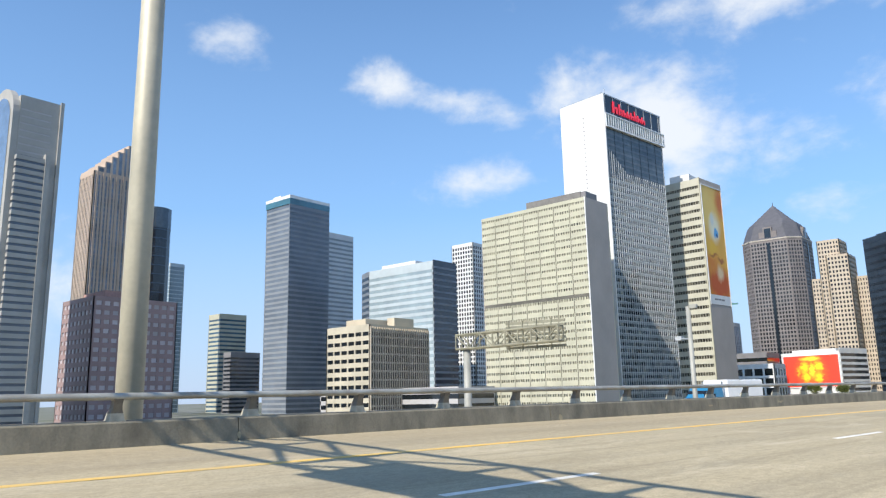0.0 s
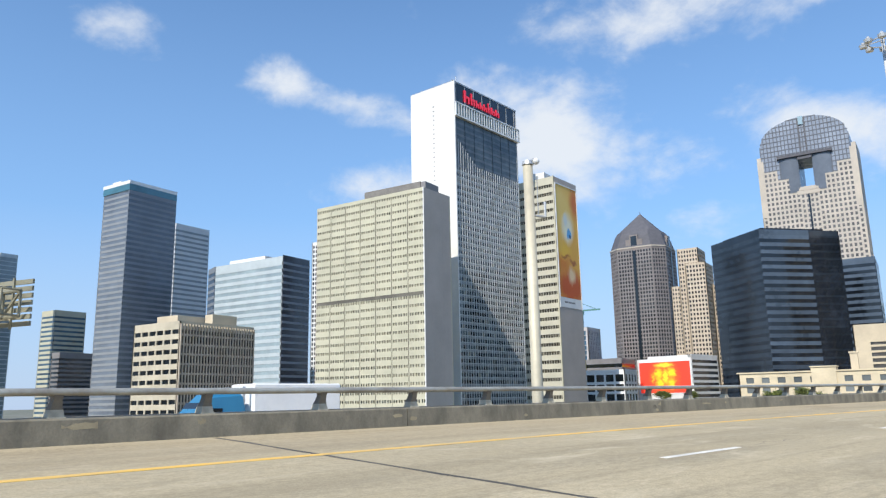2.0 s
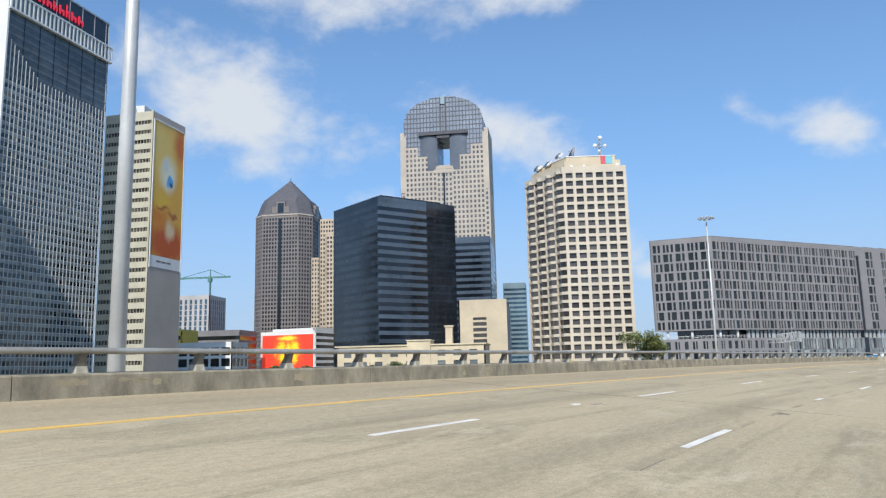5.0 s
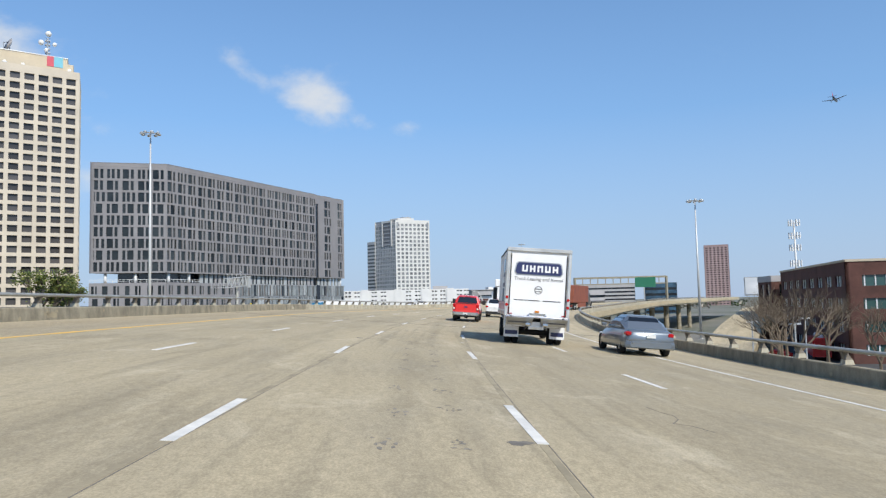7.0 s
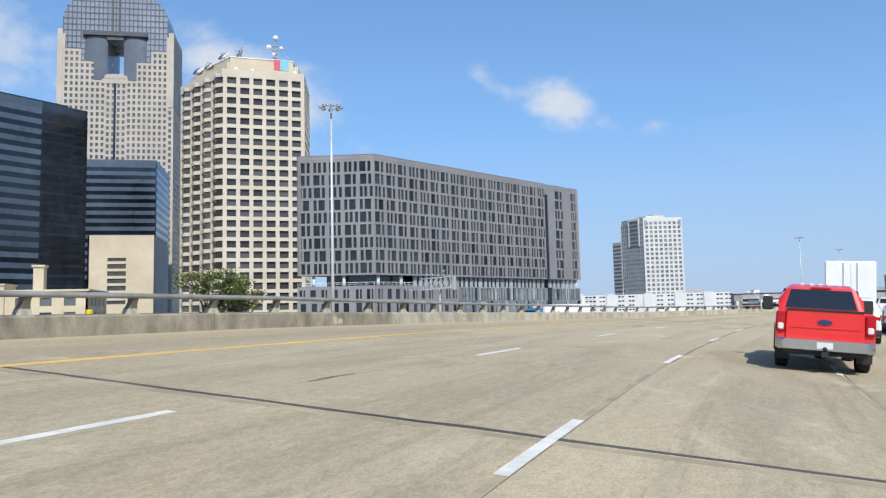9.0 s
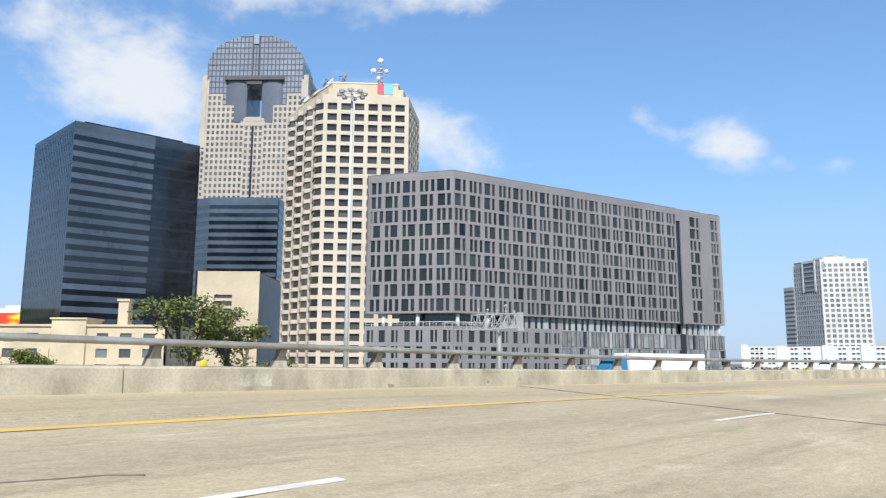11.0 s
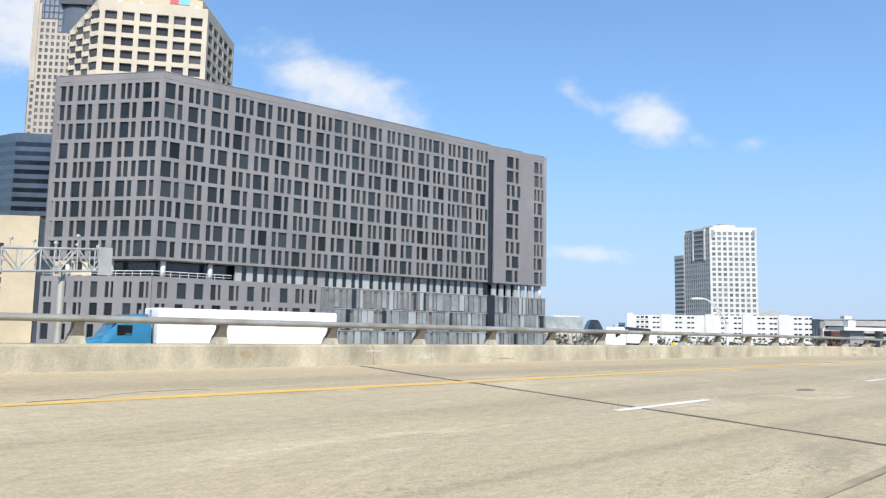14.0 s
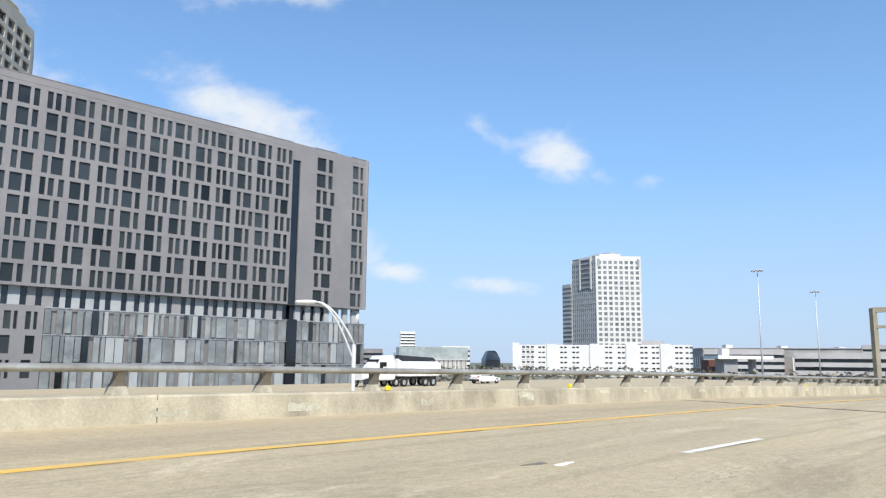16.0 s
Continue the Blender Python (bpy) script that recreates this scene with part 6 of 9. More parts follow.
ar = building("arena", "long low grey arena with a brown lower storey", ap, 14.5, grey_concrete)
for f in sides(ap):
    part("upper_wall", Soup().slab(f, 0, f.len, -0.4, 0.0, 6.8, 14.5), ARENA_GREY, ar)
    part("eave", Soup().slab(f, 0, f.len, -0.4, 1.2, 14.5, 15.2), grey_concrete, ar)
    part("lower_wall", Soup().slab(f, 0, f.len, -0.6, -0.3, BASE, 6.8), ARENA_BROWN, ar)
    for k in range(int(f.len // 9)):
        part("pier", Soup().slab(f, 9 * k + 2, 9 * k + 4.5, -0.3, 0.3, BASE, 6.8), white_wall, ar)
for k in range(3):
    part("roof_unit", Soup().box(534 + 38 * k, 541 + 38 * k, 776 - 27 * k, 782 - 27 * k, 14.4, 18.4 - k), white_wall, ar)
tw = plain_tower("red_granite_tower", "far red-brown granite tower", block(719.0, 745.0, 590.0, 612.0, -50, (719, 608)), 58.5, pink_granite, glass_dark, 26, 0.4, style="joined", cols=6, pier=1.8, span=1.4, faces=(0, 1, 2, 3))


# ---- poles, masts, gantries ----
def pole(name, label, x, y, z0, z1, r0, r1, mat, group=""):
    ob = thing(name, (x, y, z0), label, "pole", group)
    part("shaft", Soup().tube((x, y, z0), (x, y, z1), r0, r1, 16), mat, ob, smooth=True)
    part("base_flange", Soup().tube((x, y, z0), (x, y, z0 + 0.12), r0 * 1.7, n=16), mat, ob)
    return ob


def high_mast(x, y, z1, z0=BASE, r=0.36):
    """A tall tapered mast with a ring of floodlights at its head."""
    ob = pole("light_mast", "tall galvanised mast with a ring of floodlights", x, y, z0, z1 - 0.6, r, r * 0.42, MAST_STEEL, "light masts")
    ring = Soup()
    n = 18
    for k in range(n):
        a, b = k * math.tau / n, (k + 1) * math.tau / n
        ring.tube((x + 1.3 * math.cos(a), y + 1.3 * math.sin(a), z1 - 0.7), (x + 1.3 * math.cos(b), y + 1.3 * math.sin(b), z1 - 0.7), 0.07, n=6)
    for k in range(4):
        a = k * math.tau / 4
        ring.tube((x, y, z1 - 0.5), (x + 1.3 * math.cos(a), y + 1.3 * math.sin(a), z1 - 0.7), 0.06, n=6)
    part("ring", ring, galvanised, ob)
    for k in range(8):
        a = k * math.tau / 8
        cx, cy = x + 1.75 * math.cos(a), y + 1.75 * math.sin(a)
        part("floodlight", Soup().tube((cx, cy, z1 - 0.35), (cx, cy, z1 - 0.62), 0.14, 0.2, 8).tube((cx, cy, z1 - 0.62), (cx, cy, z1 - 0.95), 0.42, 0.36, 10), galvanised, ob)
    part("head", Soup().tube((x, y, z1 - 0.8), (x, y, z1), 0.22, 0.12, 10), galvanised, ob)
    return ob


POLE_GREY = material("pole_grey", (0.36, 0.355, 0.315), 0.6, 0.1, vary=0.12, scale=0.5, fine=6)
MAST_STEEL = material("mast_steel", (0.62, 0.63, 0.62), 0.5, 0.25, vary=0.08, scale=0.3, fine=6)
CREAM_STEEL = material("cream_steel", (0.56, 0.51, 0.385), 0.55, 0.15, vary=0.12, scale=0.4, fine=6)
for x, y, z in ((53.5, 195.3, 38.6), (-4.4, 24.5, 37.2), (175.2, 158.1, 25.8), (299.6, 395.3, 36.0), (358.4, 438.0, 33.6)):
    high_mast(x, y, z)

big = on_road(7.5, 20.6)
pole("sign_column", "thick cream steel column beside the deck", big.x, big.y, BASE, 26.0, 0.40, 0.31, CREAM_STEEL)

cam_pole = pole("camera_pole", "galvanised pole with a traffic camera dome", -17.0, -34.2, BASE, 10.3, 0.24, 0.19, CREAM_STEEL)
part("top_cap", Soup().tube((-17, -34.2, 10.25), (-17, -34.2, 10.4), 0.23, 0.2, 14), galvanised, cam_pole)
part("dome_arm", Soup().tube((-17, -34.2, 10.35), (-16.8, -34.02, 10.5), 0.06), galvanised, cam_pole)
part("camera_dome", Soup().ball((-16.75, -33.97, 10.42), 0.14), white_paint, cam_pole, smooth=True)
part("bracket", Soup().tube((-17, -34.2, 8.25), (-16.55, -33.78, 8.2), 0.045).tube((-16.55, -33.78, 8.2), (-16.55, -33.78, 8.8), 0.05).tube((-16.75, -33.97, 8.3), (-16.75, -33.97, 9.8), 0.018, n=6), galvanised, cam_pole)
lamp_pole = pole("camera_pole", "galvanised pole with a small sensor head", -28.0, -55.5, BASE, 6.6, 0.17, 0.14, POLE_GREY)
part("sensor_head", Soup().chamfered(-27.85, -27.4, -55.65, -55.4, 6.45, 6.7, 0.03), POLE_GREY, lamp_pole)
part("sensor_arm", Soup().tube((-28, -55.5, 4.6), (-28.9, -54.8, 4.7), 0.05).box(-29.2, -28.8, -55.0, -54.6, 4.6, 4.85), galvanised, lamp_pole)


def box_truss(soup, p, q, w, h, bays, r=0.07):
    """A four-chord truss from p to q; w across, h high."""
    p, q = Vector(p), Vector(q)
    d = (q - p).normalized()
    side = Vector((-d.y, d.x, 0)).normalized() * w / 2
    up = Vector((0, 0, h))
    for s_ in (side, -side):
        for u in (Vector(), up):
            soup.tube(p + s_ + u, q + s_ + u, r * 1.3, n=6)
        for k in range(bays):
            a, b = p + (q - p) * (k / bays), p + (q - p) * ((k + 1) / bays)
            soup.tube(a + s_, a + s_ + up, r, n=5)
            soup.tube(*((a + s_, b + s_ + up) if k % 2 else (a + s_ + up, b + s_)), r, n=5)
        soup.tube(q + s_, q + s_ + up, r, n=5)
    for k in range(bays + 1):
        a = p + (q - p) * (k / bays)
        for u in (Vector(), up):
            soup.tube(a + side + u, a - side + u, r * 0.8, n=5)


def cantilever_gantry():
    ob = thing("sign_gantry", (-59.5, -38.4, BASE), "cantilever steel truss gantry seen from behind its sign", "gantry")
    part("column", Soup().tube((-59.5, -38.4, BASE), (-59.5, -38.4, 6.5), 0.42, 0.40, 16), POLE_GREY, ob, smooth=True)
    t = Soup()
    box_truss(t, (-60.5, -38.5, 6.35), (-48.8, -36.85, 6.65), 1.2, 1.5, 8, 0.085)
    part("truss", t, OLIVE_STEEL, ob)
    f = F((-46.3, -35.6), (-56.4, -37.1))
    back = F((-55.6, -38.2), (-48.6, -37.1))
    for k in range(7):
        part("sign_slat", Soup().slab(back, 0.2, back.len - 0.2, -1.75, -1.62, 6.15 + k * 0.42, 6.15 + k * 0.42 + 0.28), OLIVE_STEEL, ob)
    for k in range(4):
        part("sign_stiffener", Soup().slab(back, 0.5 + 1.6 * k, 0.62 + 1.6 * k, -1.62, -1.5, 6.0, 9.1), OLIVE_STEEL, ob)


def near_gantry():
    """The gantry that spans the lanes over the film's first metres; it throws the lattice shadow on the deck."""
    s = -1.6
    ob = thing("lane_gantry", on_road(s, 14.5), "steel truss gantry with a sign panel spanning the lanes", "gantry")
    p, q = on_road(s, 15.2), on_road(s, -14.6)
    t = Soup()
    box_truss(t, (p.x, p.y, 7.9), (q.x, q.y, 7.9), 1.1, 1.35, 13, 0.065)
    part("truss", t, CREAM_STEEL, ob)
    for e in (p, q):
        part("column", Soup().tube((e.x, e.y, BASE), (e.x, e.y, 9.4), 0.3, n=12), CREAM_STEEL, ob)
    a, b = on_road(s + 0.75, 7.6), on_road(s + 0.75, 2.2)
    f = F(a, b)
    part("sign_panel", Soup().slab(f, 0, f.len, 0, 0.12, 6.3, 8.0), SIGN_GREEN, ob)


OLIVE_STEEL = material("olive_steel", (0.30, 0.285, 0.205), 0.6, 0.1, vary=0.18, scale=0.8, fine=8)
SIGN_GREEN = material("sign_green", (0.02, 0.16, 0.09), 0.5, vary=0.05)


def hall_gantry():
    ob = thing("sign_truss", (74.4, 205.8, BASE), "white galvanised sign truss on a single post", "gantry")
    part("column", Soup().tube((74.4, 205.8, BASE), (74.4, 205.8, 6.2), 0.34, 0.3, 12), POLE_GREY, ob, smooth=True)
    t = Soup()
    box_truss(t, (70.6, 201.6, 5.7), (77.6, 208.6, 6.4), 1.1, 2.1, 6, 0.07)
    part("truss", t, GANTRY_STEEL, ob)
    w = Soup()
    w.tube((66.5, 197.6, 5.6), (71.0, 202.0, 5.8), 0.05).tube((66.5, 197.6, 6.5), (71.0, 202.0, 6.7), 0.04)
    for k in range(5):
        x, y = 66.5 + k, 197.6 + k
        w.tube((x, y, 5.6), (x, y, 6.6), 0.04)
    part("walkway", w, GANTRY_STEEL, ob)
    f = F((77.2, 207.0), (78.1, 207.9))
    part("sign_edge", Soup().slab(f, 0, f.len, -0.1, 0.1, 5.9, 8.6), GANTRY_STEEL, ob)
    for k in range(5):
        x, y = 71.2 + 1.4 * k, 202.2 + 1.4 * k
        part("lamp_bracket", Soup().tube((x, y, 7.8), (x, y, 8.7 + 0.06 * k), 0.05).box(x - 0.15, x + 0.15, y - 0.15, y + 0.15, 8.6, 8.8), GANTRY_STEEL, ob)
    part("sensor_ball", Soup().ball((75.4, 206.4, 9.5), 0.22).tube((75.4, 206.4, 8.2), (75.4, 206.4, 9.4), 0.04), GANTRY_STEEL, ob)


def arm_lamp(x, y, z0, z1, dx, dy):
    """A street lamp on a long bowed double arm."""
    ob = thing("street_lamp", (x, y, z0), "street lamp on a bowed galvanised double arm", "street lamp")
    part("shaft", Soup().tube((x, y, z0), (x, y, z1), 0.11, 0.09, 12), MAST_STEEL, ob, smooth=True)
    pts = [Vector((x + dx * u, y + dy * u, z1 + 1.9 * math.sin(u * math.pi / 2) ** 0.9)) for u in [k / 10 for k in range(11)]]
    low_ = [Vector((x + dx * u, y + dy * u, z1 - 0.8 + 2.7 * math.sin(u * math.pi / 2) ** 0.9)) for u in [k / 10 for k in range(10)]]
    across = Vector((-dy, dx, 0)).normalized()
    for line, r in ((pts, 0.05), (low_, 0.045)):
        hoops = []
        for k, c in enumerate(line):
            way = (line[min(k + 1, len(line) - 1)] - line[max(k - 1, 0)]).normalized()
            hoops.append([c + across * r * math.cos(t) + across.cross(way) * r * math.sin(t) for t in [i * math.tau / 8 for i in range(8)]])
        part("arm", Soup().loft(hoops), MAST_STEEL, ob, smooth=True)
    for k in (3, 6, 8):
        part("strut", Soup().tube(pts[k], low_[k], 0.025, n=6), MAST_STEEL, ob)
    e = pts[-1]
    n = Vector((dx, dy, 0)).normalized()
    head = Soup()
    rings = []
    for u, r, h in ((-0.05, 0.06, 0.05), (0.1, 0.13, 0.09), (0.45, 0.17, 0.1), (0.8, 0.15, 0.08), (0.95, 0.05, 0.04)):
        c = e + n * u
        side = Vector((-n.y, n.x, 0))
        rings.append([c + side * r * math.cos(t) + Vector((0, 0, h * math.sin(t))) for t in [k * math.tau / 10 for k in range(10)]])
    head.loft(rings)
    part("lamp_head", head, white_paint, ob, smooth=True)


def far_gantry():
    ob = thing("sign_gantry", (208.8, 242.9, BASE), "tan steel portal gantry at the roadside", "gantry")
    for x, y in ((208.8, 242.9), (236.0, 224.0)):
        part("column", Soup().box(x - 0.35, x + 0.35, y - 0.35, y + 0.35, BASE, 9.2), TAN_STEEL, ob)
    f = F((208.8, 242.9), (236.0, 224.0))
    beam = Soup()
    beam.slab(f, 0, f.len, -0.3, 0.3, 8.6, 9.3)
    beam.slab(f, 0, f.len, -0.3, 0.3, 6.4, 6.8)
    for k in range(12):
        beam.slab(f, f.len * k / 12, f.len * k / 12 + 0.25, -0.2, 0.2, 6.8, 8.6)
    part("beam", beam, TAN_STEEL, ob)


GANTRY_STEEL = material("gantry_steel", (0.50, 0.51, 0.50), 0.5, 0.2, vary=0.1)
TAN_STEEL = material("tan_steel", (0.30, 0.275, 0.205), 0.7, vary=0.12)
cantilever_gantry()
near_gantry()
hall_gantry()
arm_lamp(131.1, 188.3, BASE, 2.1, -1.75, 0.35)
far_gantry()

# roof of the concrete tower: dishes and a relay mast
def dish(x, y, z, r, yaw, tilt, mat):
    ob = thing("satellite_dish", (x, y, z), "white satellite dish on a roof mount", "satellite dish", "roof dishes")
    m = Matrix.Translation((x, y, z + r * 0.85)) @ Euler((radians(tilt), 0, radians(yaw))).to_matrix().to_4x4()
    s, n = Soup(), 18
    for off in (0.0, -0.08):
        rings = [[m @ Vector((r * k / 4 * math.cos(a), r * k / 4 * math.sin(a), 0.32 * r * (k / 4) ** 2 + off)) for a in [j * math.tau / n for j in range(n)]] for k in (0.12, 1, 2, 3, 4)]
        s.loft(rings if off == 0 else rings[::-1])
    part("bowl", s, mat, ob, smooth=True)
    f = m @ Vector((0, 0, r * 0.85))
    arm = Soup()
    for k in range(3):
        arm.tube(m @ Vector((0.8 * r * math.cos(k * 2.09), 0.8 * r * math.sin(k * 2.09), 0.2 * r)), f, 0.06, n=5)
    part("feed", arm, dark_steel, ob)
    part("mount", Soup().tube((x, y, z), m @ Vector((0, 0, -0.05)), 0.3, 0.2, 8), galvanised, ob)


for u, v, z, r, tilt, yaw, mt in ((11.6, 371.4, 3.35, 2.6, 52, -40, white_paint), (16.6, 364.6, 3.35, 2.7, 46, -50, white_paint), (22.2, 361.0, 6.4, 2.6, 50, -45, white_paint), (28.6, 357.6, 6.4, 3.0, 66, -70, grey_panel_light)):
    dish(u, v, oct_top + z, r, yaw, tilt, mt)
rm = thing("relay_mast", (41.5, 357.0, oct_top + 6.3), "lattice relay mast with white drum aerials on a roof", "aerial mast")
latt = Soup()
box_truss(latt, (41.5, 357.0, oct_top + 6.3), (41.6, 357.0, oct_top + 6.4), 1.8, 7.5, 1, 0.12)
for k in range(5):
    z = oct_top + 6.4 + k * 1.6
    latt.tube((40.6, 356.2, z), (42.4, 357.8, z + 1.6), 0.09, n=5).tube((42.4, 356.2, z), (40.6, 357.8, z + 1.6), 0.09, n=5)
    latt.box(40.6, 42.4, 356.1, 357.9, z, z + 0.12)
part("lattice", latt, galvanised, rm)
for dx, dz, r in ((0.2, 9.2, 1.15), (-2.3, 5.4, 1.1), (2.4, 5.2, 0.85), (-0.5, 2.6, 0.8)):
    part("drum_aerial", Soup().ball((41.5 + dx, 356.0, oct_top + 6.3 + dz), r, 14, 8), white_paint, rm, smooth=True)
for x, y in ((49.0, 353.0), (27.0, 351.2), (33.0, 352)):
    alone("roof_unit", Soup().ball((x, y, oct_top + 0.75), 0.8, 12, 8), white_paint, "small white dome aerial on a roof", "aerial", "roof domes", smooth=True)


# ---- beyond the right-hand parapet ----
def brick_block():
    plan = [(168.5, 131.0), (134.0, 96.5), (152.0, 78.5), (186.5, 113.0)]
    top = 6.0
    ob = building("brick_warehouse", "red brick loft building with grouped green windows", plan, top, red_brick)
    for i, f in enumerate(sides(plan)):
        n = max(2, round(f.len / 6.2))
        grid(ob, f, BASE, top, n, 4, 2.2, 1.8, red_brick, glass_green, depth=0.5, over=2.0, under=1.2)
        m = Soup()
        w = (f.len - 2.2) / n
        for k in range(n):
            for j in range(1, 4):
                x = 1.1 + w * k + (w) * j / 4
                m.slab(f, x - 0.09, x + 0.09, -0.3, -0.2, BASE + 1, top - 2)
        part("mullion_set", m, white_paint, ob, kind="stuff")
        part("coping", Soup().slab(f, 0, f.len, -0.3, 0.12, top, top + 0.35), warm_concrete, ob)
    return ob


glass_green = glass_wall("glass_green", (0.05, 0.12, 0.11), 0.12)
brick_block()
plan2 = [(176.0, 142.0), (169.5, 134.0), (186.0, 119.0), (193.0, 127.0)]
ob2 = building("brick_annex", "brick annex with pale concrete parapet", plan2, 5.2, red_brick)
for f in sides(plan2):
    grid(ob2, f, BASE, 5.2, 2, 3, 1.6, 1.6, red_brick, glass_dark, depth=0.5, over=1.6)
    part("coping", Soup().slab(f, 0, f.len, -0.3, 0.1, 4.2, 5.5), grey_concrete, ob2)
midr = plain_tower("balcony_tower", "dark apartment tower with projecting balconies", [(214.0, 100.0), (222.0, 90.0), (236.0, 101.0), (228.0, 111.0)], 20.5, grey_panel, glass_steel, 8, 0.35, faces=(0, 1, 2, 3))
for k in range(7):
    part("balcony", Soup().box(213.0, 216.5, 97.5, 101.5, 0 + 2.8 * k, 0.3 + 2.8 * k), grey_concrete, midr)


def cell_tower(x, y, z1):
    ob = thing("cell_tower", (x, y, BASE), "slender cell mast with clusters of white panel aerials", "cell tower")
    part("mast", Soup().tube((x, y, BASE), (x, y, z1), 0.4, 0.25, 12), MAST_STEEL, ob, smooth=True)
    for z in (z1 - 0.6, z1 - 4.2, z1 - 7.6, z1 - 12.0):
        part("platform", Soup().tube((x - 1.4, y, z), (x + 1.4, y, z), 0.08).tube((x, y - 1.4, z), (x, y + 1.4, z), 0.08), galvanised, ob)
        for k in range(6):
            a = k * math.tau / 6
            cx, cy = x + 1.35 * math.cos(a), y + 1.35 * math.sin(a)
            part("panel_aerial", Soup().box(cx - 0.16, cx + 0.16, cy - 0.16, cy + 0.16, z - 0.9, z + 0.9), white_paint, ob)


cell_tower(218.4, 160.5, 22.0)


def billboard(p, q, z0, z1):
    ob = thing("billboard", (p[0], p[1], BASE), "white roadside billboard with a faded picture", "billboard")
    f = F(p, q)
    bm_, _ = art_material("billboard_print", (0.62, 0.64, 0.66), [(0.7, 0.5, 0.3, 0.6, (0.35, 0.40, 0.48), 1.5), (0.85, 0.5, 0.12, 0.3, (0.6, 0.25, 0.2), 1.6), (0.25, 0.5, 0.25, 0.3, (0.75, 0.76, 0.78), 1.5)], 2)
    sheet("poster", f, 0, f.len, 0, z0, z1, bm_, ob)
    part("frame", Soup().slab(f, -0.3, f.len + 0.3, -0.4, -0.15, z0 - 0.5, z1 + 0.3), galvanised, ob)
    c = f.at(f.len / 2, -0.5, 0)
    part("post", Soup().tube((c[0], c[1], BASE), (c[0], c[1], z0), 0.45, n=12), dark_steel, ob)


billboard((234.0, 189.2), (245.0, 177.0), 1.7, 7.0)
ov = thing("green_road_sign", (206.3, 208.3, BASE), "green overhead road sign on a post", "road sign")
part("panel", Soup().slab(F((204.0, 208.0), (210.0, 203.0)), 0, 6.5, 0, 0.1, 4.8, 8.0), SIGN_GREEN, ov)
part("post", Soup().tube((206.3, 206.3, BASE), (206.3, 206.3, 8.0), 0.2), galvanised, ov)

# a lower ramp beside the deck
ramp = Soup()
n = 60
rings = []
for k in range(n + 1):
    s = 236 + 174 * k / n
    l = -27 - 9 * math.sin(k / n * 2.2)
    z = -8.7 + 6.9 * min(1.0, 1.6 * k / n)
    rings.append([Vector((*on_road(s, l + 4).xy, z)), Vector((*on_road(s, l + 4).xy, z - 1.2)), Vector((*on_road(s, l - 4).xy, z - 1.2)), Vector((*on_road(s, l - 4).xy, z))])
ramp.loft(rings)
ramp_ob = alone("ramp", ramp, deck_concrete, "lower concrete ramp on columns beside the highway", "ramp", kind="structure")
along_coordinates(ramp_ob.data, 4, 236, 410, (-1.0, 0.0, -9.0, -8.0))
for k in range(7):
    s = 290 + 18 * k
    u = (s - 236) / 174
    p = on_road(s, -27 - 9 * math.sin(u * 2.2))
    alone("ramp_column", Soup().tube((p.x, p.y, BASE), (p.x, p.y, -8.7 + 6.9 * min(1.0, 1.6 * u) - 1.15), 0.6, n=12), barrier_concrete, "round concrete bridge column", "column", "ramp columns")
lot = Soup().poly([on_road(130, -22, 0).xy.to_3d() + Vector((0, 0, -8.96)), on_road(130, -120, 0).xy.to_3d() + Vector((0, 0, -8.96)), on_road(320, -120, 0).xy.to_3d() + Vector((0, 0, -8.96)), on_road(320, -38, 0).xy.to_3d() + Vector((0, 0, -8.96))], [(0, 1, 2, 3)])
alone("car_park_asphalt", lot, material("asphalt", (0.075, 0.074, 0.072), 0.9, vary=0.2, scale=0.3, fine=6), "worn dark asphalt lot below the deck", "pavement", kind="structure")


# ---- trees ----
def leaf_material(name, color):
    return material(name, color, 0.7, vary=0.3, scale=1.5, fine=4, bump=0)


LEAF = leaf_material("leaf_green", (0.10, 0.14, 0.035))
LEAF_LIGHT = leaf_material("leaf_light", (0.24, 0.27, 0.06))
BARK = material("bark", (0.16, 0.125, 0.095), 0.95, vary=0.2, scale=2, fine=12)
SCRUB = material("scrub", (0.40, 0.36, 0.29), 0.95, vary=0.2, scale=2, fine=12)
TWIG = material("twig", (0.185, 0.14, 0.095), 0.95, vary=0.2, scale=2, fine=12)


